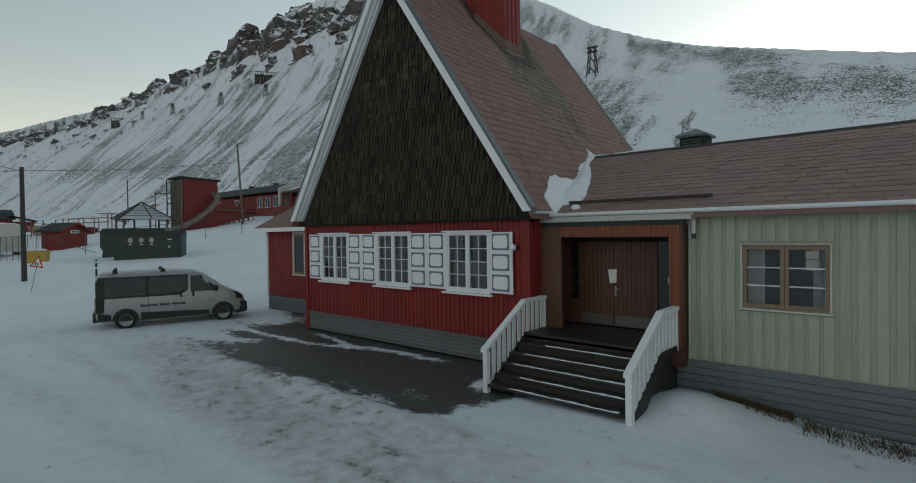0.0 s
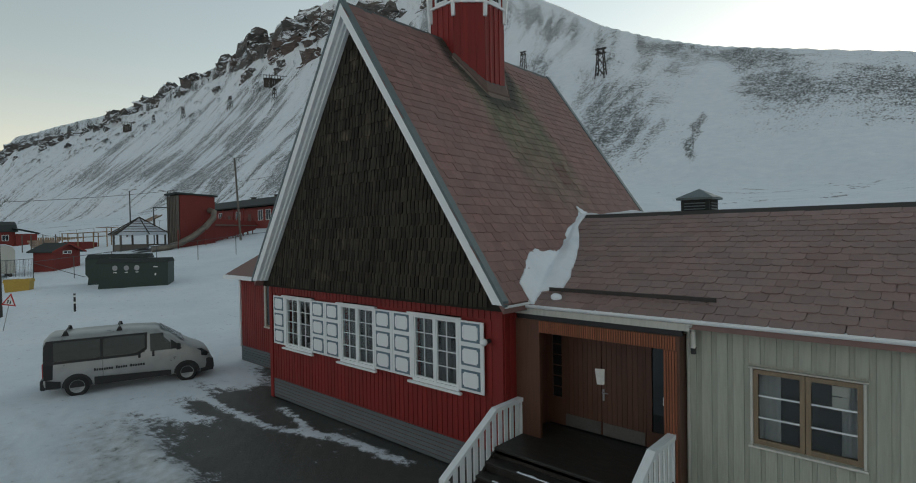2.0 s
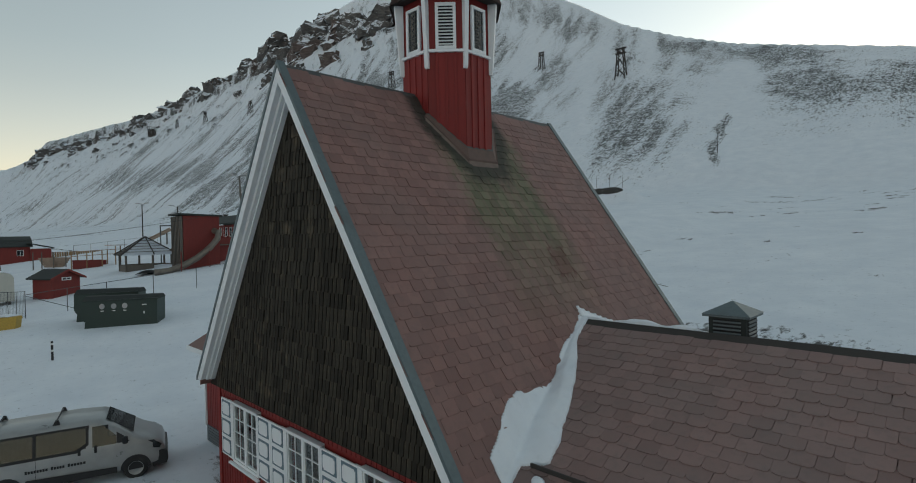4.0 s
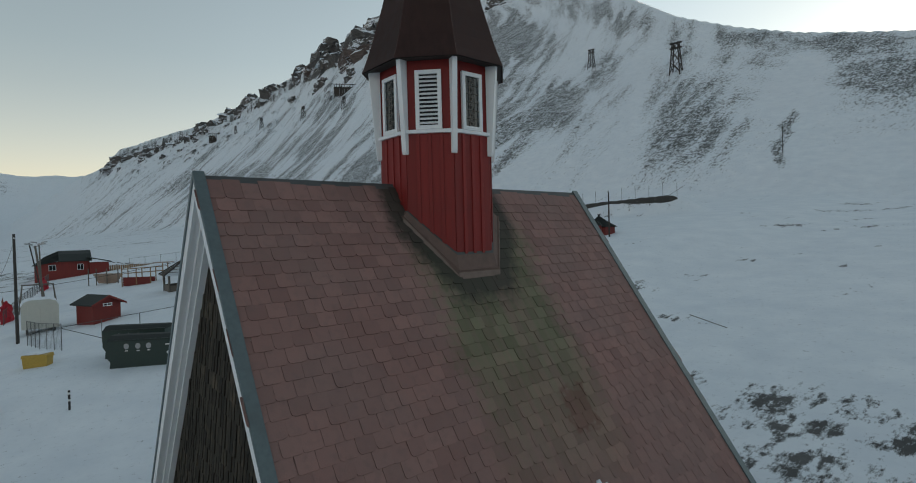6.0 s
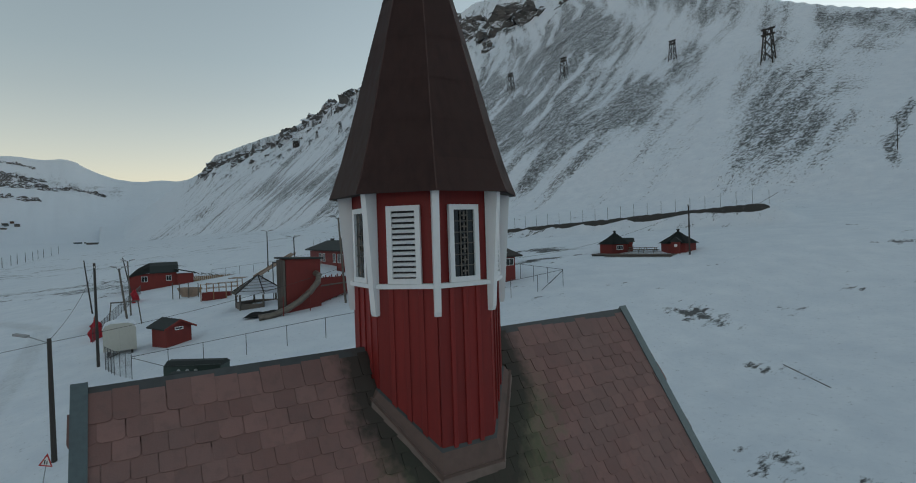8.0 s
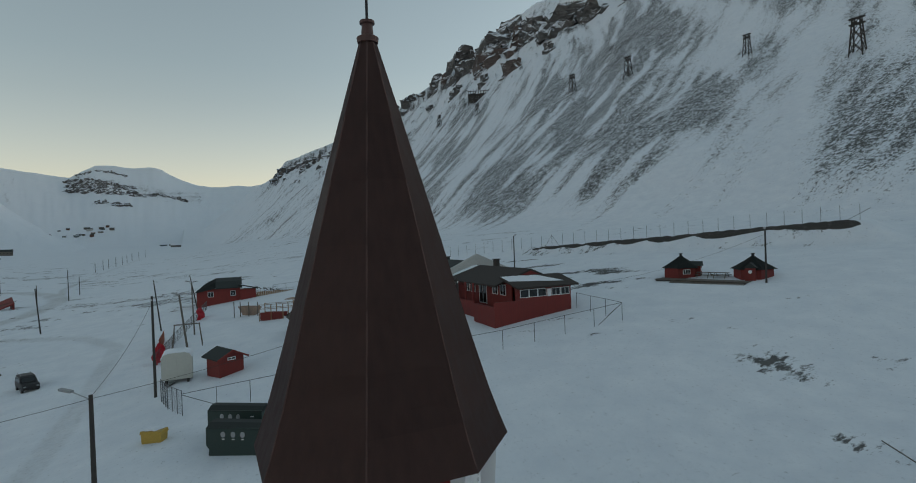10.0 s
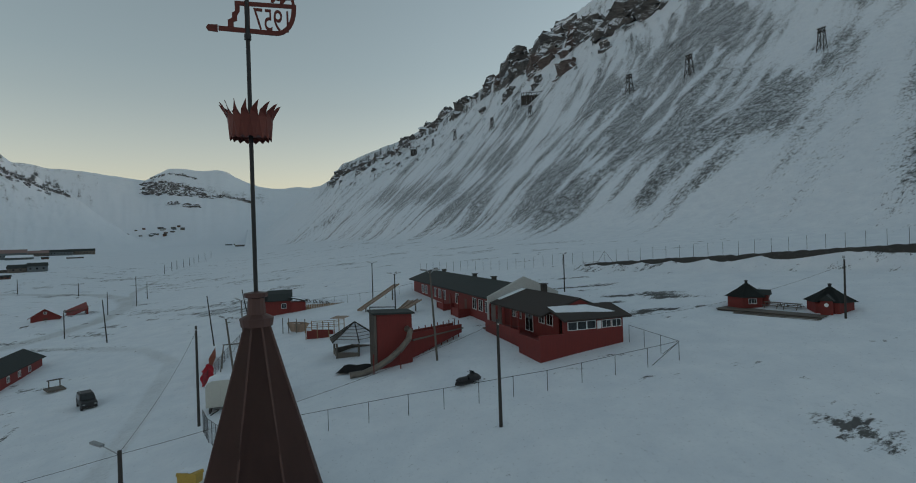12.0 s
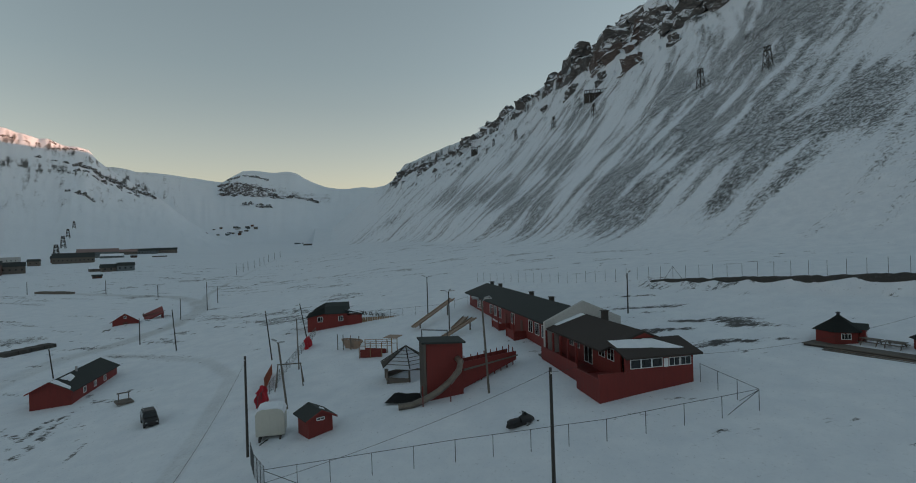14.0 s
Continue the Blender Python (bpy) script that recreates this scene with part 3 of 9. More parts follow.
    side = 8 + (side_r * np.tan(np.radians(els)) - 8) * ts ** 1.35 + 30 * (fbm(az / 1.3, r / 500, 5, 47) - 0.5) * ts + 70 * (fbm(az / 1.2, r / 700, 4, 49) - 0.5) * ts * (1 - ts) * step01(104, 110, az)
    z = np.where((az > 99) | (az < -100), np.maximum(z, np.where(ts > 0, side, -99)), z)

    # a drift that buries the red cabin to its eaves
    z = z + 1.2 * np.exp(-((x + 161) / 6.5) ** 2 - ((y + 49.5) / 6) ** 2)
    # snow drift along the wing, wheel ruts, lumps
    z = z + 0.26 * np.exp(-((x - 3.9) / 0.9) ** 2 - ((y + 0.35) / 0.8) ** 2) - 0.32 * step01(3.4, 7.0, x) * step01(3, -1, y)
    z = z + 0.05 * (fbm(x * 1.3, y * 1.3, 4, 61) - 0.5) * step01(60, 10, r)
    z = z + 0.10 * np.exp(-((x + 33) / 4) ** 2 - ((y - 4) / 3) ** 2)

    # the avalanche bank above the huts
    bd, bs = bank_line(x, y)
    up = step01(-2.6, 0.0, bd) * step01(34, 6, bd) * step01(-34, -6, bs) * step01(56, 49, bs)
    z = z + up * (1.2 + 0.036 * np.clip(bs, -20, 50))

    # cover
    warp = 9 * fbm(x / 60, y / 60, 3, 70)
    gx = fbm((fall + warp) / 34, y / 210, 6, 71)
    streak = fbm((fall + warp) / 7.5, y / 48, 5, 77)
    patchy = fbm(x / 85, y / 60, 4, 81)
    dd = r - foot + 16 * (patchy - 0.5)
    slope_zone = step01(2, 22, dd) * (t < 1) * on
    # fields of broken scree between clean snow: density of the stones
    lean = fall + warp
    fields = np.zeros_like(z)
    az3, t3 = az + 2.4 * (fbm(x / 34, y / 26, 4, 72) - 0.5), t + 0.10 * (fbm(x / 30, y / 40, 4, 73) - 0.5)
    for a0, t0, ra, rt, amp in SCREE:
        fields = np.maximum(fields, amp * np.exp(-(((az3 - a0) / ra) ** 2 + ((t3 - t0) / rt) ** 2) ** 1.3))
    streak2 = fbm(lean / 3.2, y / 22, 4, 79)
    # towards the right the slope is wind-packed in bands along its contours
    banded = 0.8 * step01(26, 15, az)
    streak = streak * (1 - banded) + banded * fbm(x / 26 + y / 60, y / 9 + x / 60, 5, 78)
    streak2 = streak2 * (1 - banded) + banded * fbm(x / 7, y / 3.5, 4, 76)
    rock = -0.05 * step01(55, 45, az) + 0.01 + 0.52 * fields + 0.55 * (gx - 0.5) + (1.1 - 0.45 * step01(48, 36, az)) * (streak - 0.5) + (0.9 - 0.35 * step01(48, 36, az)) * (streak2 - 0.5) + 0.35 * (patchy - 0.5) + 0.22 * step01(15, 60, dd) + 0.04 * banded * step01(0.2, 0.6, t)
    # a winding stream bed and clean avalanche tracks
    bed = np.abs(x + 54 + 0.22 * (y - 180) + 7 * (fbm(y / 16, y * 0, 3, 83) - 0.5))
    rock = rock + 0.7 * np.exp(-(bed / 1.6) ** 2) * step01(130, 142, y) * step01(200, 180, y)
    rock = rock - 0.6 * np.exp(-(bed / 9) ** 2) * step01(176, 192, y) * step01(262, 240, y)
    rock = slope_zone * np.clip(rock, 0, 0.58)
    cliffs = band * (np.exp(-((tt - 0.90) / 0.024) ** 2) + 0.8 * np.exp(-((tt - 0.957) / 0.018) ** 2) + 0.55 * np.exp(-((tt - 0.84) / 0.014) ** 2))
    rock = np.maximum(rock, cliffs * (0.50 + 1.7 * (fbm(az * 5, r / 40, 3, 45) - 0.45)))
    rock = np.maximum(rock, out * (0.52 + 1.5 * rug - 0.45 * step01(0.55, 0.95, np.sin(z / 2.6 + 5 * chip))))
    elz = np.degrees(np.arctan2(z, r))
    rib = fbm(az * 2.6, elz * 0.5, 4, 44) - 0.5
    ribf = fbm(az * 6, elz * 2.2, 3, 46) - 0.5
    far_rock = 0.50 * np.exp(-((elz - np.interp(az, [90, 100.5], [4.7, 6.4]) - 0.5 * rib) / 0.7) ** 2) * step01(88.5, 91, az) * step01(101.5, 100, az)
    far_rock = np.maximum(far_rock, 0.5 * np.exp(-((elz - 4.3) / 0.18) ** 2) * step01(97, 98, az) * step01(100.5, 99.5, az))
    far_rock = np.maximum(far_rock, (0.42 + 1.2 * ribf) * np.exp(-((elz - np.interp(az, [106, 111, 118], [5.1, 7.2, 8.0]) - 0.6 * rib) / 0.35) ** 2) * step01(105, 107.5, az))
    far_rock = np.maximum(far_rock, (0.42 + 1.2 * ribf) * np.exp(-((elz - np.interp(az, [110, 112, 118], [7.6, 9.0, 9.8]) - 0.5 * rib) / 0.3) ** 2) * step01(110, 111, az))
    strata = 0.5 + 0.5 * np.sin(elz * 17 + 2.5 * rib + 0.4 * az)
    far_rock = far_rock * (0.56 + 0.5 * rib + 0.36 * strata) + 0.5 * (streak - 0.5) + (0.16 + 0.6 * rib + 0.9 * ribf) * step01(3.3, 4.6, elz) * step01(103, 106, az) + 0.45 * ribf * step01(4.6, 5.4, elz) * step01(92.5, 94, az) * step01(101, 100, az)
    far_on = step01(83.5, 87, az) * step01(900, 1300, r)
    rock = rock * (1 - far_on) + far_rock * far_on
    # wind-blown bare patches on the flats
    wind = fbm((0.57 * x + 0.82 * y) / 6.5, (0.82 * x - 0.57 * y) / 1.9, 5, 85)
    zone = fbm(x / 34, y / 34, 3, 87)
    flat = (1 - slope_zone) * step01(26, 40, r) * (r < 500) * (1 - step01(-92, -80, x) * step01(-26, -18, y) * step01(34, 24, y))
    lowland = (1 - slope_zone) * np.maximum(step01(-95, -120, x) * step01(900, 500, r), step01(70, 95, y) * step01(500, 400, r))
    rock = np.maximum(rock, lowland * np.clip(4.5 * (fbm((0.57 * x + 0.82 * y) / 16, (0.82 * x - 0.57 * y) / 4.5, 5, 86) - 0.60) + 0.8 * (zone - 0.55), 0, 0.5))
    rock = np.maximum(rock, flat * np.clip(5.0 * (wind - 0.66) + 2.0 * (zone - 0.62), 0, 0.60))
    rock = np.maximum(rock, step01(1.3, 0.3, np.hypot((x + 62) / 24, (y - 50) / 9)) * np.clip(5.0 * (wind - 0.50), 0, 0.95))
    face = step01(-3.4, -2.2, bd) * step01(0.8, 0.0, bd) * step01(-26, -4, bs) * step01(50, 38, bs)
    rock = np.maximum(rock, face * np.clip(0.15 * step01(0, 35, bs) + 3.0 * (wind - 0.56), 0, 0.62))
    rock = np.maximum(rock, np.clip(0.34 + 2.6 * (fbm(x / 6, y / 6, 3, 88) - 0.5), 0.12, 0.66) * np.exp(-((bd + 0.25) / 0.22) ** 2) * step01(-24, -6, bs) * step01(52, 49, bs))
    # stony ground; the four beyond x = -60 darken the snow as painted drift shadows
    for px, py, rx, ry in ((-1.5, 22.0, 6.5, 3.6), (-8.6, 22.6, 2.6, 1.6), (-22.6, 38.8, 4.0, 2.6), (-13.4, 32.8, 2.4, 1.4), (0.8, 17.5, 6.5, 2.5), (-72.0, -28.6, 6.0, 1.1), (-79.5, -29.4, 6.0, 1.0), (-76.5, -31.2, 7.0, 1.1), (-66.0, -22.0, 3.0, 0.6)):
        q = np.hypot((x - px) / rx, (y - py) / ry)
        rock = np.maximum(rock, step01(1.25, 0.3, q) * (np.where(px < -60, 0.34, 0.33) + 1.1 * (fbm(x * 0.9 + y * 0.5, y * 1.7 - x * 0.4, 4, 97) - 0.38)))
    bare = np.zeros_like(z)
    # the swept yard before the church: asphalt, lanes of snow across it, a ploughed berm, then dirty packed snow
    n1 = fbm(x / 1.7 + y / 6, y / 1.1, 5, 91)
    n2 = fbm(x / 0.6 + y / 5, y / 0.28, 4, 92)
    n3 = fbm(x / 2.6, y / 1.4, 4, 94)
    yard = step01(-11.2, -8.9, x + 1.6 * (n1 - 0.5)) * step01(1.7, 0.4, x - 0.3 * (y + 2)) * step01(-4.9, -2.0, y + 1.5 * (n1 - 0.5) + 0.9 * (n2 - 0.5)) * step01(1.4, 0.2, y)
    corner = step01(-12.6, -11.4, x) * step01(-7.9, -8.6, x) * step01(-1.6, -0.6, y) * step01(3.2, 1.6, y) * (0.55 + 0.9 * (n1 - 0.4))
    bare = np.maximum(yard * (1.02 + 0.75 * (n1 - 0.5)), corner)
    for xs, ys, wd in (((-10.8, -8.8, -7.2, -5.9, -5.1, -4.2, -2.9, -1.5), (-1.29, -1.34, -1.27, -1.28, -0.92, -0.56, -0.42, -0.38), 0.19), ((-7.3, -6.3, -5.4, -4.6), (-0.30, -0.42, -0.59, -0.75), 0.15), ((-11.2, -9.4, -8.3, -7.4), (-2.65, -2.5, -2.3, -1.95), 0.34)):
        lane = np.exp(-((y - np.interp(x, xs, ys) + 0.14 * (n2 - 0.5)) / wd) ** 2) * step01(xs[0] - 0.5, xs[0] + 0.4, x) * step01(xs[-1] + 0.6, xs[-1] - 0.8, x)
        bare = bare - 0.95 * lane * (0.80 + 0.8 * (n1 - 0.3))
    bare = bare - 0.95 * np.exp(-((x + 11.4) / 1.3) ** 2 - ((y - 0.2) / 0.9) ** 2) * (0.6 + 0.8 * n1)
    dirt = step01(-6.6, -5.0, y + 0.10 * x + 1.2 * (n3 - 0.5)) * step01(-2.9, -3.8, y + 0.9 * (n1 - 0.5)) * step01(-12.5, -8.0, x) * step01(5.0, 1.6, x)
    bare = np.maximum(bare, dirt * (0.02 + 0.6 * (n2 - 0.45) + 0.4 * (n3 - 0.5)))
    track = dirt * (0.72 + 1.0 * (n2 - 0.45) + 0.5 * (n3 - 0.5))
    for y0, y1, wd, amp in ((-5.9, -5.7, 0.22, 0.55), (-7.4, -6.7, 0.30, 0.45), (-4.45, -3.2, 0.14, 0.5), (-9.2, -8.2, 0.35, 0.35)):
        run = y0 + (y1 - y0) * (x + 6.5) / 8.5
        track = np.maximum(track, amp * np.exp(-((y - run + 0.5 * (n3 - 0.5)) / wd) ** 2) * step01(-16, -8, x) * step01(9, 3, x) * (0.4 + 1.2 * (n2 - 0.3)))
    way = np.full_like(z, 1e9)
    for pts in (ROAD, LANE, VALLEY):
        for (ax, ay), (bx_, by_) in zip(pts, pts[1:]):
            ux, uy = bx_ - ax, by_ - ay
            s = np.clip(((x - ax) * ux + (y - ay) * uy) / (ux * ux + uy * uy), 0, 1)
            way = np.minimum(way, np.hypot(x - ax - s * ux, y - ay - s * uy) * (1.0 if pts is ROAD else 2.6 if pts is LANE else 2.2))
    track = np.maximum(track, np.where(x > -122, 0.5, np.where(x < -300, 0.35, 0.85)) * step01(3.6, 1.6, way) * (0.25 + 0.9 * fbm(x / 9, y / 3, 4, 95)))
    bare = bare - 0.9 * np.exp(-((x - 0.25) / 0.28) ** 2 - ((y + 1.25) / 0.5) ** 2) - 0.8 * n2 * np.exp(-((x + 0.1) / 1.0) ** 2 - ((y + 2.5) / 0.35) ** 2)
    berm = 0.09 * np.exp(-((y + 3.75 + 0.5 * (n3 - 0.5)) / 0.30) ** 2) * step01(-10, -7, x) * step01(3, 0, x) * (0.5 + n1)
    z = z + berm + 0.03 * (n2 - 0.5) * step01(45, 15, r)
    z = z - 0.025 * step01(0.25, 0.8, bare)
    bare = bare - 0.28 * (0.3 + 1.4 * n2) * np.exp(-((y + 3.75 + 0.9 * (n3 - 0.5)) / 0.38) ** 2) * step01(-10, -7, x) * step01(3, 0, x) * step01(0.30, 0.55, n1)
    return z, np.clip(rock, 0, 1), np.clip(bare, 0, 1), np.clip(track, 0, 1)


def build_ground():
    fine = np.radians(np.arange(-16, 126, 0.125))
    coarse = np.radians(np.arange(126, 344, 4.0))
    ang = np.concatenate([fine, coarse])
    rad = [0.6]
    while rad[-1] < 4700:
        rad.append(rad[-1] * (1.0145 if rad[-1] < 120 else 1.0115 if rad[-1] < 1300 else 1.010))
    rad = np.array(rad)
    A, R = np.meshgrid(ang, rad, indexing="ij")
    x, y = CX - R * np.sin(A), CY + R * np.cos(A)
    z, rock, bare, track = height(x, y)
    # steep faces in the cliffs hold no snow
    across, along = np.gradient(z, axis=0) / np.maximum(R * 0.00218, 0.02), np.gradient(z, axis=1) / np.gradient(R, axis=1)
    steep = step01(1.0, 1.4, np.hypot(0.3 * np.clip(across, -2, 2), along)) * (R > 250) * (R < 1900) * (A < radians(84)) * (A > radians(30))
    rock = np.maximum(rock, steep * (0.85 - 0.5 * step01(0.5, 0.95, np.sin(z / 2.8 + 3 * fbm(x / 20, y / 20, 3, 52)))))
    na, nr = A.shape
    co = np.stack([x, y, z], -1).reshape(-1, 3)
    i, j = np.meshgrid(np.arange(na), np.arange(nr - 1), indexing="ij")
    i2 = (i + 1) % na
    quads = np.stack([i * nr + j, i * nr + j + 1, i2 * nr + j + 1, i2 * nr + j], -1).reshape(-1, 4)
    hub = len(co)
    co = np.vstack([co, [[CX, CY, float(z[:, 0].mean())]]])
    tri = np.stack([np.arange(na) * nr, ((np.arange(na) + 1) % na) * nr, np.full(na, hub)], -1)
    me = bpy.data.meshes.new("ground")
    loops = np.concatenate([quads[:, ::-1].ravel(), tri[:, ::-1].ravel()]).astype(np.int32)
    me.vertices.add(len(co))
    me.vertices.foreach_set("co", co.ravel())
    me.loops.add(len(loops))
    me.loops.foreach_set("vertex_index", loops)
    me.polygons.add(len(quads) + len(tri))
    starts = np.concatenate([np.arange(len(quads)) * 4, len(quads) * 4 + np.arange(len(tri)) * 3]).astype(np.int32)
    me.polygons.foreach_set("loop_start", starts)
    me.update(calc_edges=True)
    me.polygons.foreach_set("use_smooth", np.ones(len(me.polygons), bool))
    col = me.attributes.new("cover", "FLOAT_COLOR", "POINT")
    data = np.ones((len(co), 4))
    data[:hub, 0], data[:hub, 1], data[:hub, 2] = rock.ravel(), bare.ravel(), track.ravel()
    data[hub, :3] = 0
    col.data.foreach_set("color", data.ravel())
    me.validate()
    me.materials.append(M["ground"])
    return tagged(new("ground", me), "snow-covered valley floor and rocky mountainside", "ground", kind="structure")


ground = build_ground()


def lie(x, y):
    """Height of the ground at a place."""
    return float(height(np.array([float(x)]), np.array([float(y)]))[0][0])



# ---------------------------------------------------------------- rock outcrops along the brink
def rock_block(verts, faces, x0, x1, y0, y1, z0, z1, rg):
    """A jointed block with a rough skin: four by four quads a side, corners knocked about."""
    seam = {}
    jit = min(x1 - x0, z1 - z0) * 0.26
    mid, ca, sa = Vector(((x0 + x1) / 2, y0, 0)), cos(rg.uniform(-0.35, 0.35)), sin(rg.uniform(-0.35, 0.35))
    tilt = rg.uniform(-0.22, 0.22)
    seed = rg.uniform(0, 50)
    def at(i, j, k):
        if (i, j, k) not in seam:
            p = Vector((x0 + (x1 - x0) * i / 4, y0 + (y1 - y0) * j / 4, z0 + (z1 - z0) * k / 4))
            q = p * (1.1 / max(jit * 4, 0.4)) + Vector((seed, seed, seed))
            p += Vector((noise.noise(q), noise.noise(q + Vector((9, 0, 0))), noise.noise(q + Vector((0, 9, 0))))) * jit * 1.6
            q = q * 2.7
            p += Vector((noise.noise(q), noise.noise(q + Vector((9, 0, 0))), noise.noise(q + Vector((0, 9, 0))))) * jit * 0.8
            d = p - mid
            p = Vector((mid.x + d.x * ca - d.y * sa, mid.y + d.x * sa + d.y * ca, p.z + tilt * d.x))
            if k == 4 and i in (0, 4):
                p.z -= jit * rg.uniform(0.0, 1.6)
            seam[i, j, k] = len(verts)
            verts.append(tuple(p))
        return seam[i, j, k]
    for i in range(4):
        for k in range(4):
            faces.append((at(i, 0, k), at(i + 1, 0, k), at(i + 1, 0, k + 1), at(i, 0, k + 1)))
            faces.append((at(0, 4 - i, k), at(0, 3 - i, k), at(0, 3 - i, k + 1), at(0, 4 - i, k + 1)))
            faces.append((at(4, i, k), at(4, i + 1, k), at(4, i + 1, k + 1), at(4, i, k + 1)))
            faces.append((at(i, k, 4), at(i + 1, k, 4), at(i + 1, k + 1, 4), at(i, k + 1, 4)))


def crag(az, r, w, h, material="crag", seed=0, ragged=0.55, lean=0.55, onto=None):
    """An outcrop of layered blocks standing out of the slope: bearing, distance, width, height."""
    rg = random.Random(int(az * 10) * 7 + seed)
    a = radians(az)
    x, y = CX - r * sin(a), CY + r * cos(a)
    base = pose(x, y, lie(x, y), 0, 0, az)
    red = material == "crag_red"
    ob = onto or thing("rock_outcrop", "rust-brown layered rock outcrop with snow on its ledges" if red else "dark layered rock outcrop with snow on its ledges", "rock", base, group="rock outcrops")
    layers = max(2, int(round(h / rg.uniform(7.5, 10.0))))
    for k in range(-1, layers):
        z0, z1 = h * k / layers, h * (k + 1) / layers
        up = max(0.0, (k + 0.5) / layers)
        half = w / 2 * (1.08 - (0.50 + 0.3 * ragged) * up ** 1.5)
        mid = w * 0.10 * up * (1 if rg.random() < 0.65 else -1)
        u = mid - half
        while u < mid + half * 0.94:
            step = min(w * rg.uniform(0.22, 0.60), mid + half - u + 0.05 * w)
            front = lean * h * up + rg.uniform(-0.14, 0.18) * w * ragged + 0.22 * w * abs(u + step / 2 - mid) / max(half, 1)
            top = z1 + (h / layers) * rg.uniform(-0.45, 0.45) * ragged * 1.6
            verts, faces = [], []
            rock_block(verts, faces, u, u + step * rg.uniform(1.02, 1.15), front, front + 0.7 * w + h, z0 - h / layers * (1.6 if k < 0 else 0.6), top, rg)
            me = bpy.data.meshes.new("rock_block")
            me.from_pydata(verts, [], faces)
            me.materials.append(M[material])
            piece("rock_block", me, ob, base if onto else Matrix())
            u += step
    return ob


for az, r, w, h, mt in ((58.1, 662, 46, 40, "crag"), (56.3, 596, 30, 30, "crag_red"), (55.2, 592, 34, 33, "crag"), (51.6, 540, 54, 36, "crag"), (48.6, 530, 40, 22, "crag"), (59.3, 618, 42, 24, "crag_red"), (62.4, 736, 37, 44, "crag"), (61.2, 706, 26, 24, "crag"), (65.7, 858, 27, 25, "crag"), (63.6, 657, 18, 14, "crag"),
                        (68.9, 922, 26, 25, "crag"), (70.7, 1052, 18, 20, "crag"), (66.5, 744, 9, 10, "crag"), (57.5, 528, 19, 16, "crag_red"), (60.4, 571, 13, 11, "crag"), (53.5, 507, 13, 10, "crag"), (71.6, 997, 21, 16, "crag"), (67.3, 901, 25, 14, "crag"), (59.0, 695, 20, 14, "crag"), (69.9, 959, 14, 12, "crag"), (64.6, 825, 19, 19, "crag_red"), (44.5, 500, 26, 12, "crag")):
    crag(az, r, w, h, mt)
# the broken cliff band towards the head of the valley
rb = random.Random(23)
az = 72.6
while az < 83.0:
    r = float(np.interp(az, [71.9, 73.2, 75.1, 77.1, 79.0, 80.6, 82.3, 83.0], [1010, 1040, 1065, 1112, 1160, 1260, 1420, 1500])) + rb.uniform(-12, 40)
    k = r / 1000
    crag(az, r, rb.uniform(16, 34) * k, rb.uniform(6, 13) * k, seed=3, ragged=0.9, lean=1.0)
    if rb.random() < 0.5:
        crag(az + 0.3, r * 0.92, rb.uniform(5, 11) * k, rb.uniform(3, 6) * k, seed=4, ragged=0.9, lean=0.9)
    az += rb.uniform(0.5, 1.0)

# cliff bands on the mountains at the head of the valley and across it: bearings, distances, block width and height
for azs, rs, w, h, gap in (((100.0, 96.6), (3820, 3664), 44, 16, 0.50), ((100.7, 98.3, 95.7), (3740, 3480, 3431), 62, 24, 0.45), ((100.9, 98.4, 96.0), (3640, 3420, 3370), 62, 22, 0.45), ((100.9, 98.0, 95.4, 91.8), (3530, 3320, 3300, 3346), 66, 25, 0.45), ((98.8, 96.3), (3156, 3099), 52, 17, 0.5),
                           ((117.2, 114.2, 111.3), (2177, 2253, 2236), 24, 7, 0.7), ((115.0, 111.9), (2056, 2049), 24, 7, 0.8), ((112.1, 109.4, 106.8), (2017, 2095, 2204), 28, 11, 0.32), ((113.5, 110.2, 107.4), (1940, 2000, 2110), 18, 6, 0.5), ((112.9, 111.0), (1691, 1691), 22, 8, 0.55)):
    band_ob = thing("far_cliff", "dark broken cliff band on a far snowy mountain", "rock", pose(0, 0, 0), group="far cliffs")
    az = azs[0]
    while az > azs[-1]:
        r = float(np.interp(-az, [-u for u in azs], rs)) + rb.uniform(-14, 14)
        k = rb.uniform(0.5, 1.3) * (1 - 0.45 * (azs[0] - az) / (azs[0] - azs[-1]) * (len(azs) > 3))
        crag(az, r, w * rb.uniform(0.5, 1.25), h * k, seed=5, ragged=0.9, lean=1.1, onto=band_ob)
        az -= gap * rb.uniform(0.5, 1.5)

# ---------------------------------------------------------------- the church
RX, RY0, RY1, RZ = -3.87, -0.31, 8.45, 10.19       # ridge
EV, EZ = 4.62, 3.47                                # eaves: half width, height
SLOPE = (RZ - EZ) / EV
FX0, FX1 = -8.33, 0.42                             # front wall
WY, WEY, WEZ, WRY, WRZ = 0.71, 0.42, 3.385, 4.40, 5.12   # wing: wall, eave, ridge
WX1 = 15.0
WSL = (WRZ - WEZ) / (WRY - WEY)

church = thing("church", "red wooden church with steep slate roof and turret", "church", pose(0, 0, 0))
wing = thing("entrance_wing", "low sage-green wooden wing with brown slate roof", "building", pose(0, 0, 0))

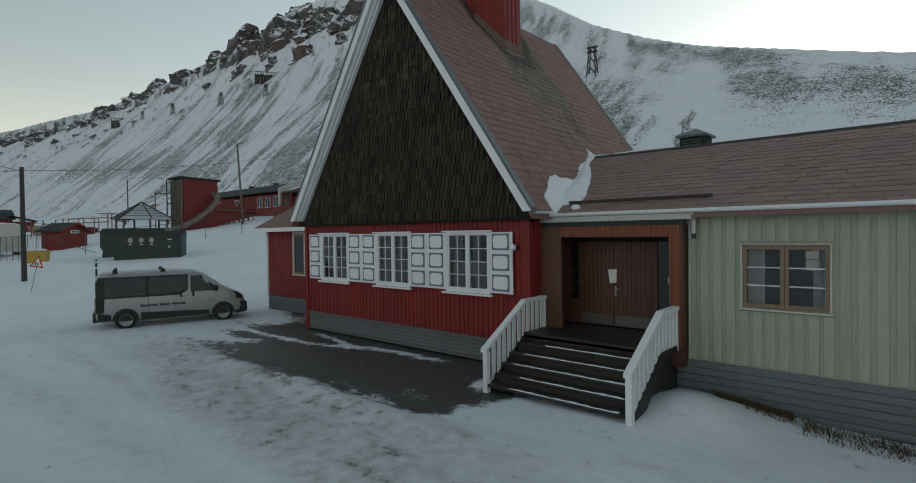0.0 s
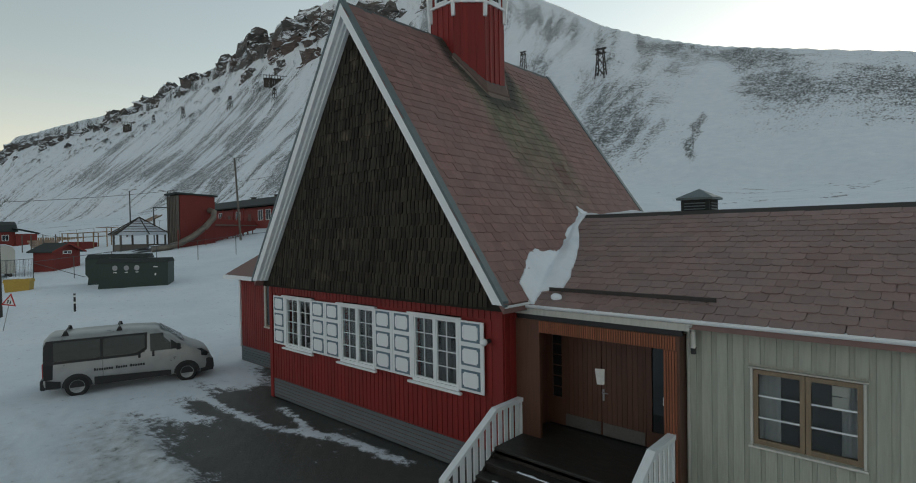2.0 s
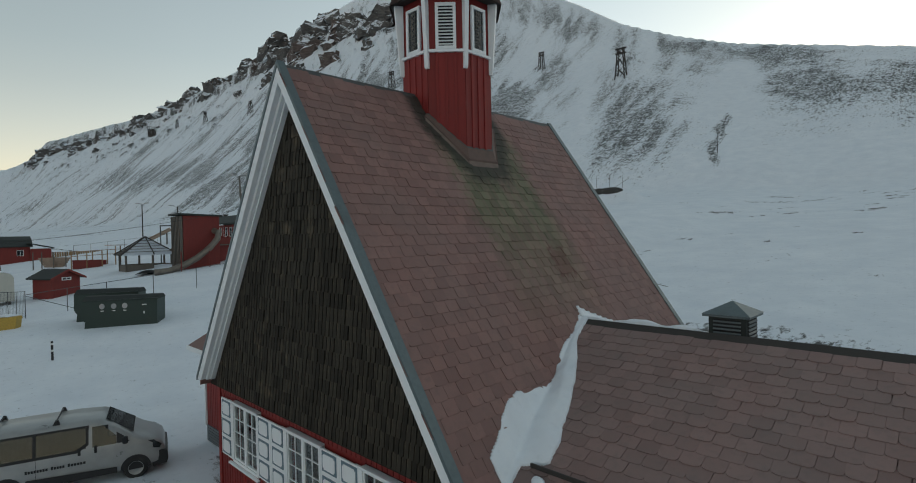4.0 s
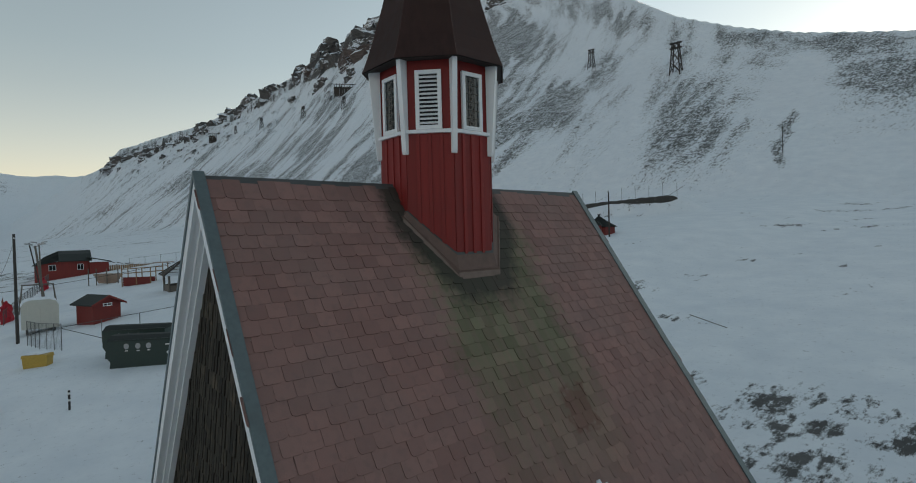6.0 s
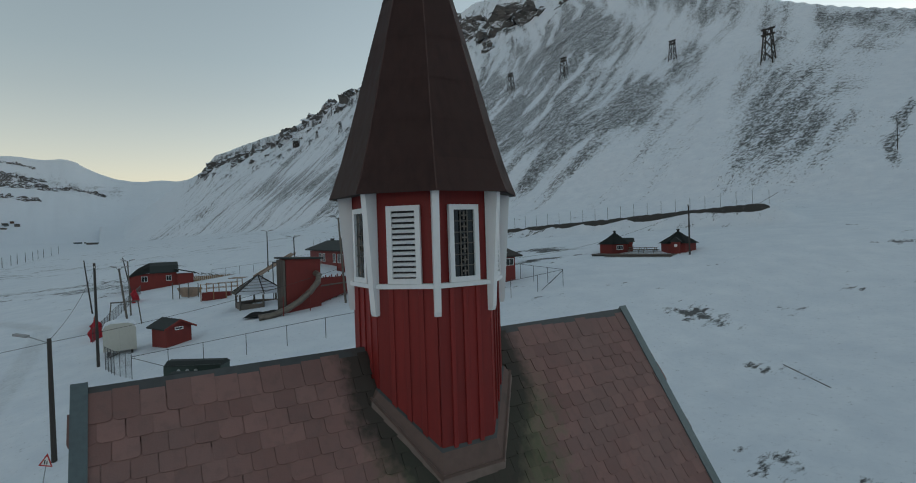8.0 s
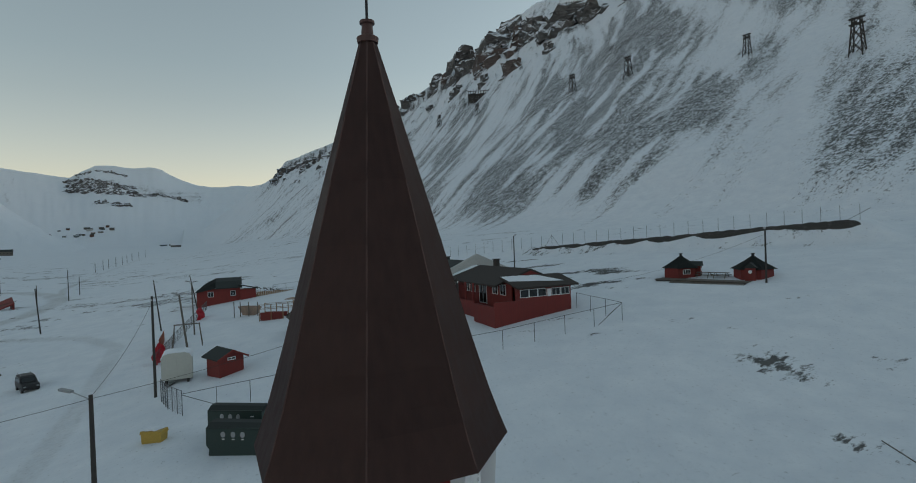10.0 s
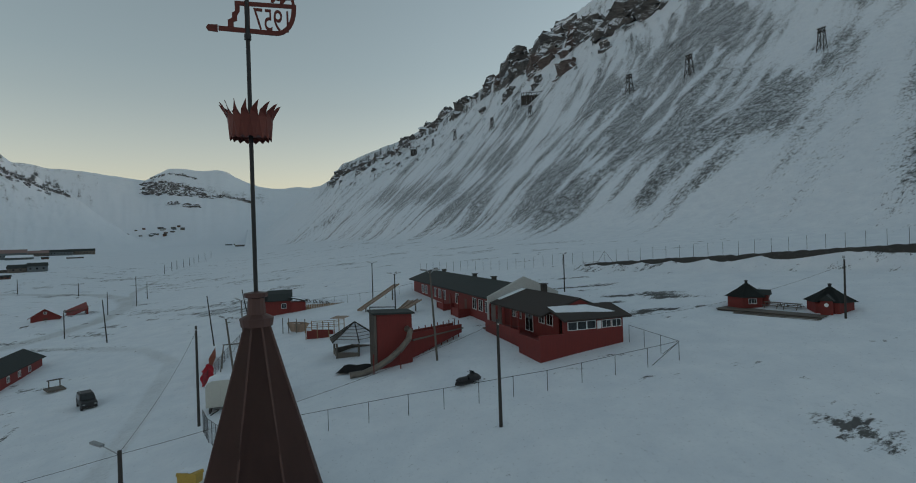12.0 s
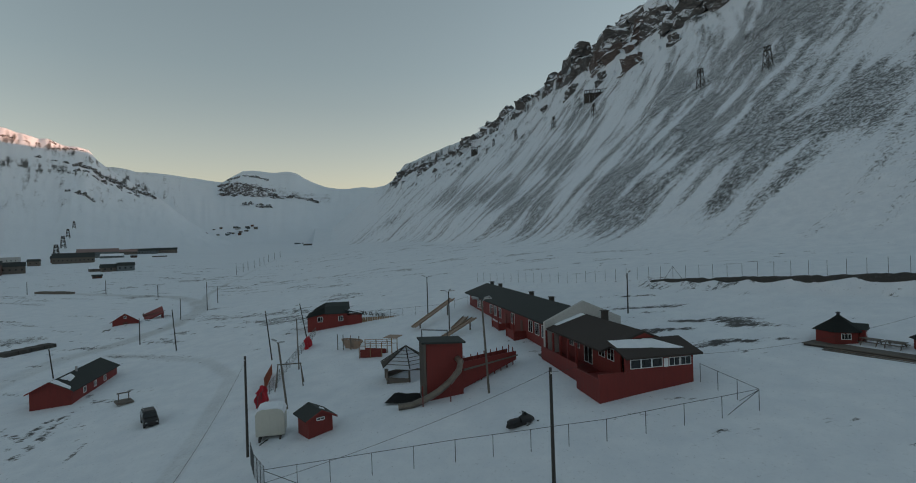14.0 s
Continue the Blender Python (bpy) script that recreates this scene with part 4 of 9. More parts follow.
# wall cores
bm = bmesh.new()
# a near-black sheet set back behind the front windows paints the unlit room
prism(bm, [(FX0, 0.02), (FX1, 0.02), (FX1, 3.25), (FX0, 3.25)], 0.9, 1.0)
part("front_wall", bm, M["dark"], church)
part("side_wall", bx(FX1 - 0.15, FX1, 0.06, 8.1, 0.0, 3.3), M["red"], church)
part("side_wall", bx(FX0, FX0 + 0.15, 0.06, 8.1, 0.0, 3.3), M["red"], church)
bm = bmesh.new()
gz = lambda x: RZ - 0.25 - abs(x - RX) * SLOPE
prism(bm, [(FX0 + .1, 0.0), (FX1 - .1, 0.0), (FX1 - .1, gz(FX1 - .1)), (RX, gz(RX)), (FX0 + .1, gz(FX0 + .1))], 8.0, 8.12)
part("back_wall", bm, M["red"], church)

# roof slabs under the slates
for s in (1, -1):
    bm = bmesh.new()
    o = [(RX, RZ - 0.03), (RX + s * EV, EZ - 0.03), (RX + s * (EV - 0.02), EZ - 0.16), (RX, RZ - 0.22)]
    prism(bm, o, RY0, RY1)
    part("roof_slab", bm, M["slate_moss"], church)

# gable backing
bm = bmesh.new()
prism(bm, [(FX0 - .12, 3.30), (FX1 + .24, 3.30), (RX, RZ - 0.2)], -0.06, 0.16)
gable = part("gable", bm, M["shake"], church, "dark tarred shingle gable")

# bargeboards: stepped white boards along both slopes
for s in (1, -1):
    for depth, y0, y1, drop in ((0.21, -0.36, -0.31, 0.0), (0.18, -0.31, -0.24, 0.0), (0.25, -0.24, -0.16, 0.04), (0.29, -0.16, -0.06, 0.05)):
        bm = bmesh.new()
        dz = depth * 1.62
        foot = EZ + 0.0
        across = lambda z, d: (RZ + 0.02 - d - z) / SLOPE
        prism(bm, [(RX, RZ + 0.02 - drop), (RX + s * across(foot, drop), foot), (RX + s * across(foot, drop + dz), foot), (RX, RZ + 0.02 - drop - dz)], y0, y1)
        part("bargeboard", bm, M["white"], church, "white-painted stepped bargeboard")
    bm = bmesh.new()
    prism(bm, [(RX, RZ + 0.105), (RX + s * (EV + 0.03), EZ + 0.075), (RX + s * (EV + 0.03), EZ - 0.03), (RX, RZ - 0.005)], RY0 - 0.07, RY0 + 0.09)
    part("verge_flashing", bm, M["flash"], church, "blue-grey zinc verge flashing")
    bm = bmesh.new()
    prism(bm, [(RX, RZ + 0.095), (RX + s * (EV + 0.03), EZ + 0.055), (RX + s * (EV + 0.03), EZ - 0.05), (RX, RZ - 0.025)], RY1 - 0.12, RY1 + 0.05)
    part("verge_flashing", bm, M["flash"], church)
for y in np.arange(RY0 - 0.06, RY1, 0.98):
    bm = bmesh.new()
    prism(bm, [(RX - 0.085, RZ - 0.095), (RX - 0.075, RZ - 0.065), (RX, RZ + 0.045), (RX + 0.075, RZ - 0.065), (RX + 0.085, RZ - 0.095), (RX, RZ + 0.02)], y, min(y + 0.99, RY1 + 0.06))
    part("ridge_cap", bm, M["lead"], church, "dull dark metal ridge cap")


# front windows with their shutters
def casement_window(x0, x1, z0, z1, y, parent):
    """Two casements of two by four panes in a white frame, with head board and sill."""
    bm = many((x0, x0 + 0.06, y - 0.03, y + 0.09, z0, z1), (x1 - 0.06, x1, y - 0.03, y + 0.09, z0, z1), (x0 + 0.06, x1 - 0.06, y - 0.03, y + 0.09, z1 - 0.06, z1), (x0 + 0.06, x1 - 0.06, y - 0.03, y + 0.09, z0, z0 + 0.07))
    frame_ = part("window", bm, M["white"], parent, "white-framed casement window with small panes")
    part("head_board", bx(x0 - 0.10, x1 + 0.10, y - 0.085, y - 0.032, z1 - 0.01, z1 + 0.028, bevel=0.006), M["white"], frame_)
    part("sill", bx(x0 - 0.10, x1 + 0.10, y - 0.10, y - 0.032, z0 - 0.05, z0 - 0.002, bevel=0.006), M["white"], frame_)
    mid = (x0 + x1) / 2
    part("mullion", bx(mid - 0.036, mid + 0.036, y - 0.02, y + 0.07, z0 + 0.07, z1 - 0.06), M["white"], frame_)
    part("curtain", curtain(x0 + 0.1, x0 + 0.40, y + 0.16, z0 + 0.08, z1 - 0.1), M["drape"], frame_, "grey drawn-back curtain")
    part("curtain", curtain(mid + 0.04, mid + 0.30, y + 0.16, z0 + 0.08, z1 - 0.1), M["drape"], frame_, "grey drawn-back curtain")
    part("curtain", curtain(x0 + 0.1, x1 - 0.1, y + 0.20, z0 + 0.08, z0 + 0.72), M["drape"], frame_, "grey half curtain")
    for a, b in ((x0 + 0.06, mid - 0.036), (mid + 0.036, x1 - 0.06)):
        part("casement", many((a + .001, a + 0.028, y - 0.006, y + 0.04, z0 + 0.072, z1 - 0.062), (b - 0.028, b - .001, y - 0.006, y + 0.04, z0 + 0.072, z1 - 0.062), (a + 0.028, b - 0.028, y - 0.006, y + 0.04, z0 + 0.072, z0 + 0.115), (a + 0.028, b - 0.028, y - 0.006, y + 0.04, z1 - 0.09, z1 - 0.062)), M["white"], frame_)
        pw, ph = (b - a - 0.056) / 2, (z1 - z0 - 0.205) / 4
        for i in range(2):
            for j in range(4):
                u, w = a + 0.028 + i * pw, z0 + 0.115 + j * ph
                pane = part("pane", bx(u, u + pw, y + 0.022, y + 0.028, w, w + ph), M["clear"], frame_)
                pane.visible_shadow = False
        part("glazing_bar", bx(a + 0.019 + pw, a + 0.037 + pw, y, y + 0.02, z0 + 0.116, z1 - 0.091), M["white"], frame_)
        for j in range(1, 4):
            part("glazing_bar", bx(a + 0.036, b - 0.036, y + 0.001, y + 0.019, z0 + 0.105 + j * ph, z0 + 0.125 + j * ph), M["white"], frame_)


def curtain(x0, x1, y, z0, z1):
    bm, n = bmesh.new(), int((x1 - x0) / 0.025)
    rows = [[bm.verts.new((x0 + (x1 - x0) * i / n, y + 0.012 * sin(i * 1.3) + 0.006 * sin(i * 0.37), z)) for i in range(n + 1)] for z in (z0, z1)]
    for i in range(n):
        bm.faces.new((rows[0][i], rows[0][i + 1], rows[1][i + 1], rows[1][i]))
    bmesh.ops.solidify(bm, geom=bm.faces[:], thickness=0.004)
    return bm


def notched(x0, x1, z0, z1, k):
    """A rectangle with stepped-in corners."""
    return [(x0 + k, z0), (x1 - k, z0), (x1 - k * .85, z0 + k * .85), (x1, z0 + k), (x1, z1 - k), (x1 - k * .85, z1 - k * .85), (x1 - k, z1), (x0 + k, z1), (x0 + k * .85, z1 - k * .85), (x0, z1 - k), (x0, z0 + k), (x0 + k * .85, z0 + k * .85)]


def shutter(x0, x1, z0, z1, y, parent):
    """A white board shutter with three blue-grey bordered panels."""
    leaf = part("shutter", bx(x0 + .004, x1 - .004, y + 0.0, y + 0.04, z0, z1, bevel=0.006), M["white"], parent, "white shutter with blue-grey bordered panels")
    h = (z1 - z0) / 3
    w = x1 - x0
    for j in range(3):
        a, b = z0 + j * h + 0.055, z0 + (j + 1) * h - 0.035
        part("panel_border", bx(x0 + 0.085, x1 - 0.085, y - 0.012, y - 0.001, a, b), M["greyblue"], leaf, "blue-grey painted border")
        bm = bmesh.new()
        prism(bm, notched(x0 + 0.125, x1 - 0.125, a + 0.042, b - 0.042, 0.035), y - 0.020, y - 0.0125)
        part("panel", bm, M["white"], leaf)


SZ0, SZ1, SW, WW = 1.65, 3.04, 0.65, 1.36
for k in range(3):
    x = -7.98 + k * (2 * SW + WW)
    shutter(x, x + SW, SZ0, SZ1, 0.0, church)
    casement_window(x + SW, x + SW + WW, SZ0 - 0.04, SZ1 + 0.02, 0.03, church)
    shutter(x + SW + WW, x + 2 * SW + WW, SZ0, SZ1, 0.0, church)

bm = bmesh.new()
bmesh.ops.create_uvsphere(bm, u_segments=14, v_segments=10, radius=0.075, matrix=pose(0.09, -0.10, 2.70))
lamp = thing("wall_lamp", "round white glass wall lamp on the red boards", "lamp", pose(0, 0, 0))
shades(part("globe", bm, M["white"], lamp))
bm = bmesh.new()
tube(bm, (0.09, -0.05, 2.70), (0.09, 0.068, 2.70), 0.045)
part("bracket", bm, M["black"], lamp)

# small annex behind the left corner
AX0, AY = -13.6, 1.62
part("annex_wall", many((AX0, FX0 - 0.02, AY + .03, AY + 0.18, 0.0, 3.30), (AX0, AX0 + 0.15, AY + 0.18, 7.0, 0.0, 3.30)), M["red"], church, "red boarded side annex")
part("corner_board", bx(AX0 - 0.03, AX0 + 0.08, AY - 0.03, AY + 0.10, 0.55, 3.30), M["white"], church)
bm = bmesh.new()
prism(bm, [(1.2, 3.32), (4.4, 4.95), (7.6, 3.32), (7.6, 3.22), (4.4, 4.83), (1.2, 3.22)], AX0 - 0.35, FX0 + 1.2, axis="x")
part("annex_roof", bm, M["slate"], church, "brown slate annex roof")
part("annex_fascia", bx(AX0 - 0.37, FX0 + 0.05, 1.16, 1.195, 3.18, 3.33), M["white"], church)
wfr = part("annex_window", many((-11.60, -11.50, AY - .045, AY + .01, 1.53, 3.16), (-10.80, -10.70, AY - .045, AY + .01, 1.53, 3.16), (-11.50, -10.80, AY - .045, AY + .01, 3.06, 3.16), (-11.63, -10.67, AY - .06, AY + .01, 1.47, 1.529)), M["trim_grey"], church)
part("casement", many((-11.50, -11.44, AY - .035, AY + .0, 1.53, 3.06), (-10.86, -10.80, AY - .035, AY + .0, 1.53, 3.06), (-11.44, -10.86, AY - .035, AY + .0, 1.53, 1.60), (-11.44, -10.86, AY - .035, AY + .0, 2.99, 3.06)), M["oak"], wfr)
part("pane", bx(-11.44, -10.86, AY - .02, AY - .012, 1.60, 2.99), M["glass"], wfr)

# ---------------------------------------------------------------- turret and spire
TX, TY = -3.86, 4.08
AP = 1.045
TR = AP / cos(pi / 8)
TRIM, EAVE = 11.12, 12.41
bm = bmesh.new()
lathe(bm, [(TR - 0.03, 7.6), (TR - 0.03, EAVE + 0.05)], 8, (TX, TY, 0), pi / 8)
tower = part("turret", bm, M["red"], church, "octagonal red boarded turret")
bm = bmesh.new()
lathe(bm, [(TR + 0.015, TRIM - 0.035), (TR + 0.05, TRIM - 0.03), (TR + 0.05, TRIM + 0.03), (TR + 0.015, TRIM + 0.035)], 8, (TX, TY, 0), pi / 8)
part("trim_band", bm, M["white"], tower)
for k in range(8):
    a = pi / 8 + k * pi / 4
    m = Matrix.Translation((TX, TY, 0)) @ Matrix.Rotation(a, 4, "Z")
    bm = bmesh.new()
    prism(bm, [(TR - 0.03, TRIM - 0.40), (TR + 0.04, TRIM - 0.40), (TR + 0.06, TRIM - 0.34), (TR + 0.18, EAVE - 0.02), (TR - 0.03, EAVE - 0.02)], -0.045, 0.045, m=m)
    part("corner_fin", bm, M["white"], tower, "white tapering corner fin")
    m = Matrix.Translation((TX, TY, 0)) @ Matrix.Rotation(k * pi / 4 + pi / 2, 4, "Z")
    y = -AP - 0.01
    z0, z1 = TRIM + 0.035, 12.20
    w = 0.235
    def put(boxes, bev=0.0):
        b2 = bmesh.new()
        for q in boxes:
            box(b2, *q, bevel=bev, m=m)
        return b2
    fr = part("turret_window", put([(-w, -w + 0.07, y - 0.035, y + 0.02, z0, z1), (w - 0.07, w, y - 0.035, y + 0.02, z0, z1), (-w + .07, w - .07, y - 0.035, y + 0.02, z1 - 0.07, z1), (-w + .07, w - .07, y - 0.035, y + 0.02, z0, z0 + 0.07)]), M["white"], tower, "white-framed turret window")
    if k % 2:
        part("louvre_back", put([(-w + .07, w - .07, y + 0.005, y + 0.015, z0 + .07, z1 - .07)]), M["dark"], fr)
        for j in range(12):
            zc = z0 + 0.115 + j * 0.0735
            b2 = bmesh.new()
            box(b2, -w + 0.071, w - 0.071, -0.028, 0.028, -0.008, 0.008, m=m @ Matrix.Translation((0, y - 0.012, zc)) @ Matrix.Rotation(radians(38), 4, "X"))
            part("louvre_slat", b2, M["white"], fr)
    else:
        pane = part("pane", put([(-w + .07, w - .07, y + 0.002, y + 0.010, z0 + .07, z1 - .07)]), M["glass"], fr)
        for j in range(1, 6):
            zc = z0 + 0.07 + j * 0.15
            part("lattice_bar", put([(-w + .071, w - .071, y - 0.012, y - 0.002, zc - 0.006, zc + 0.006)]), M["wood_grey"], fr)
        for j in range(6):
            zc = z0 + 0.145 + j * 0.15
            part("lattice_cross", put([(-0.011, 0.011, y - 0.030, y - 0.0235, zc - 0.052, zc + 0.052), (-0.042, -0.0112, y - 0.030, y - 0.0235, zc - 0.011, zc + 0.011), (0.0112, 0.042, y - 0.030, y - 0.0235, zc - 0.011, zc + 0.011)]), M["wood_grey"], fr, "small grey metal cross")
        for u in (-0.055, 0.055):
            part("lattice_bar", put([(u - 0.006, u + 0.006, y - 0.022, y - 0.0125, z0 + .071, z1 - .071)]), M["wood_grey"], fr)

# lead flashing where the turret leaves the roof
bm = bmesh.new()
ring = []
for k in range(8):
    a = pi / 8 + k * pi / 4
    low = abs(cos(a)) > 0.7          # the two corners down the slope carry a steep skirt
    for rr, lift in ((TR - 0.02, 0.27 if low else 0.15), (TR + 0.025, 0.27 if low else 0.15), (TR + 0.115, 0.10), (TR + 0.12, 0.135), (TR + 0.165, 0.0)):
        x, y = TX + rr * cos(a), TY + rr * sin(a)
        ring.append(bm.verts.new((x, y, RZ - abs(x - RX) * SLOPE + lift + 0.02)))
collar_ring = [v.co.copy() for v in ring]
bm.free()
for name, rows, mt, label in (("flashing_collar", (1, 2), "collar_low", "dark brown slate collar round the turret foot"), ("collar_rim", (3,), "collar", "mossy pale rim of the turret collar"), ("collar_upstand", (0,), "lead", "sooty lead upstand")):
    bm = bmesh.new()
    for k in range(8):
        for j in rows:
            a, b = k * 5 + j, ((k + 1) % 8) * 5 + j
            bm.faces.new([bm.verts.new(collar_ring[q]) for q in (a, a + 1, b + 1, b)])
    bmesh.ops.remove_doubles(bm, verts=bm.verts[:], dist=0.0005)
    bmesh.ops.solidify(bm, geom=bm.faces[:], thickness=0.02)
    part(name, bm, M[mt], tower, label)

# spire: eight copper sides, each of lapped sheets, rolls on the hips
SB, ST = EAVE - 0.05, 16.88
prof = lambda u: (1.37 * (1 - u) ** 1.0 + 0.085 * u) + 0.06 * max(0, 1 - u * 4.5) ** 2 + 0.012 * sin(pi * u)
bm = bmesh.new()
lathe(bm, [(TR, EAVE - 0.02), (prof(0) - 0.03, SB + 0.0), (prof(0.02) - 0.06, SB + 0.06), (TR - 0.1, SB + 0.2)], 8, (TX, TY, 0), pi / 8)
part("spire_eave", bm, M["pole"], tower)
cuts = [0, 0.10, 0.22, 0.35, 0.49, 0.64, 0.80, 1.0]
for k in range(8):
    a0, a1 = pi / 8 + k * pi / 4, pi / 8 + (k + 1) * pi / 4
    for j, (u0, u1) in enumerate(zip(cuts, cuts[1:])):
        bm = bmesh.new()
        n = 3
        up = [u0 + (u1 + 0.01 - u0) * i / n for i in range(n + 1)]
        rows = [[bm.verts.new((TX + (prof(min(u, 1)) + (0.007 if i == 0 else 0.002 * (1 - i / n))) * cos(a), TY + (prof(min(u, 1)) + (0.007 if i == 0 else 0.002 * (1 - i / n))) * sin(a), SB + (ST - SB) * min(u, 1))) for a in (a0, a1)] for i, u in enumerate(up)]
        for r0, r1 in zip(rows, rows[1:]):
            bm.faces.new((r0[0], r0[1], r1[1], r1[0]))
        bmesh.ops.solidify(bm, geom=bm.faces[:], thickness=0.012)
        part("copper_sheet", bm, M["spire"], tower)
    bm = bmesh.new()
    pts = [(TX + (prof(u) - 0.003) * cos(a0), TY + (prof(u) - 0.003) * sin(a0), SB + (ST - SB) * u) for u in (0, 0.05, 0.12, 0.25, 0.5, 0.75, 0.99)]
    for p, q in zip(pts, pts[1:]):
        tube(bm, p, q, 0.009, n=6)
    part("hip_roll", bm, M["spire"], tower)
bm = bmesh.new()
lathe(bm, [(0.115, 16.84), (0.125, 16.90), (0.07, 16.93), (0.06, 17.05), (0.085, 17.06), (0.085, 17.09), (0.02, 17.10)], 14, (TX, TY, 0))
part("spire_cap", bm, M["spire"], tower)

# weather vane: rod, crown and a sheet-metal ship with the year
vane = thing("weather_vane", "copper weather vane with crown and ship on the spire", "weather vane", pose(TX, TY, 17.09))
bm = bmesh.new()
tube(bm, (0, 0, 0), (0, 0, 2.51), 0.016)
lathe(bm, [(0.026, 1.90), (0.026, 1.94)], 10)
part("rod", bm, M["black"], vane, "black iron rod")
bm = bmesh.new()
CN = 16
for k in range(CN):
    a0, a1 = 2 * pi * k / CN, 2 * pi * (k + 1) / CN
    am = (a0 + a1) / 2
    low = [(0.165 * cos(a), 0.165 * sin(a), 1.165) for a in (a0, a1)]
    scal = (0.172 * cos(am), 0.172 * sin(am), 1.142)
    mid = [(0.185 * cos(a), 0.185 * sin(a), 1.30) for a in (a0, a1)]
    leaf = [(0.19 * cos(a0 * .8 + am * .2), 0.19 * sin(a0 * .8 + am * .2), 1.345), (0.225 * cos(am + .03), 0.225 * sin(am + .03), 1.39), (0.252 * cos(am + .10), 0.252 * sin(am + .10), 1.405), (0.215 * cos(am + .09), 0.215 * sin(am + .09), 1.35)]
    vs = [bm.verts.new(p) for p in (low[0], scal, low[1], mid[1], mid[0])]
    bm.faces.new(vs)
    lv = [bm.verts.new(p) for p in leaf]
    bm.faces.new((vs[4], vs[3], lv[3], lv[2], lv[1], lv[0]))
bmesh.ops.remove_doubles(bm, verts=bm.verts[:], dist=0.0008)
bmesh.ops.solidify(bm, geom=bm.faces[:], thickness=0.004)
bmesh.ops.scale(bm, vec=(0.87, 0.87, 1), verts=bm.verts[:])
part("crown", bm, M["vane"], vane, "reddish copper crown with leaf points")
bm = bmesh.new()
lathe(bm, [(0.02, 1.18), (0.142, 1.185), (0.142, 1.19), (0.02, 1.195)], 16)
part("crown_floor", bm, M["vane"], vane)


def sheet(outline, name, label=""):
    """A flat cut of sheet metal in the plane of the vane: u along +y, w up."""
    bm = bmesh.new()
    prism(bm, outline, -0.005, 0.005, axis="x")
    return part(name, bm, M["vane"], vane, label)


V0 = 1.95
arc = [(0.20 + 0.155 * sin(i * pi / 16), 0.155 + V0 + 0.065 - 0.22 * cos(i * pi / 16)) for i in range(9)]
inn = [(0.20 + 0.120 * sin(i * pi / 16), 0.155 + V0 + 0.065 - 0.185 * cos(i * pi / 16)) for i in range(9)]
sheet([(-0.20, V0), *arc, *inn[::-1], (-0.20, V0 + 0.035)], "hull")
sheet([(-0.27, V0 - 0.008), (-0.205, V0 - 0.012), (-0.205, V0 + 0.042), (-0.27, V0 + 0.038), (-0.285, V0 + 0.015)], "counterweight")
sheet([(-0.085, V0 + 0.20), (0.355, V0 + 0.222), (0.355, V0 + 0.252), (-0.085, V0 + 0.232)], "deck_bar")
sheet([(-0.018, V0 + 0.036), (0.018, V0 + 0.036), (0.018, V0 + 0.203), (-0.018, V0 + 0.203)], "mast_plate")
sheet([(-0.135, V0 + 0.036), (-0.095, V0 + 0.036), (-0.095, V0 + 0.075), (-0.07, V0 + 0.085), (-0.07, V0 + 0.125), (-0.05, V0 + 0.16), (-0.05, V0 + 0.20), (-0.084, V0 + 0.20), (-0.084, V0 + 0.155), (-0.105, V0 + 0.14), (-0.105, V0 + 0.105), (-0.135, V0 + 0.085)], "bracket")
sheet([(0.17, V0 + 0.25), (0.175, V0 + 0.285), (0.21, V0 + 0.29), (0.245, V0 + 0.325), (0.285, V0 + 0.338), (0.325, V0 + 0.315), (0.36, V0 + 0.31), (0.385, V0 + 0.33), (0.425, V0 + 0.335), (0.425, V0 + 0.322), (0.39, V0 + 0.315), (0.36, V0 + 0.295), (0.34, V0 + 0.292), (0.345, V0 + 0.252), (0.325, V0 + 0.25), (0.318, V0 + 0.285), (0.28, V0 + 0.28), (0.262, V0 + 0.25), (0.235, V0 + 0.248), (0.24, V0 + 0.27), (0.205, V0 + 0.272), (0.19, V0 + 0.25)], "stern_figure", "curled sheet-metal animal figure")
for k, figure in enumerate("1957"):
    cu = bpy.data.curves.new("year", "FONT")
    cu.body, cu.size, cu.extrude, cu.align_x = figure, 0.235, 0.004, "LEFT"
    tmp = new("year", cu)
    me = bpy.data.meshes.new_from_object(tmp.evaluated_get(bpy.context.evaluated_depsgraph_get()))
    bpy.data.objects.remove(tmp)
    me.materials.append(M["vane"])
    yr = new("figure", me)
    yr.parent = vane
    yr.matrix_basis = Matrix.Translation((0.0, 0.325 - 0.070 * k, V0 + 0.035)) @ Matrix.Rotation(-pi / 2, 4, "Z") @ Matrix.Rotation(pi / 2, 4, "X") @ Matrix.Diagonal((0.62, 1, 1, 1))

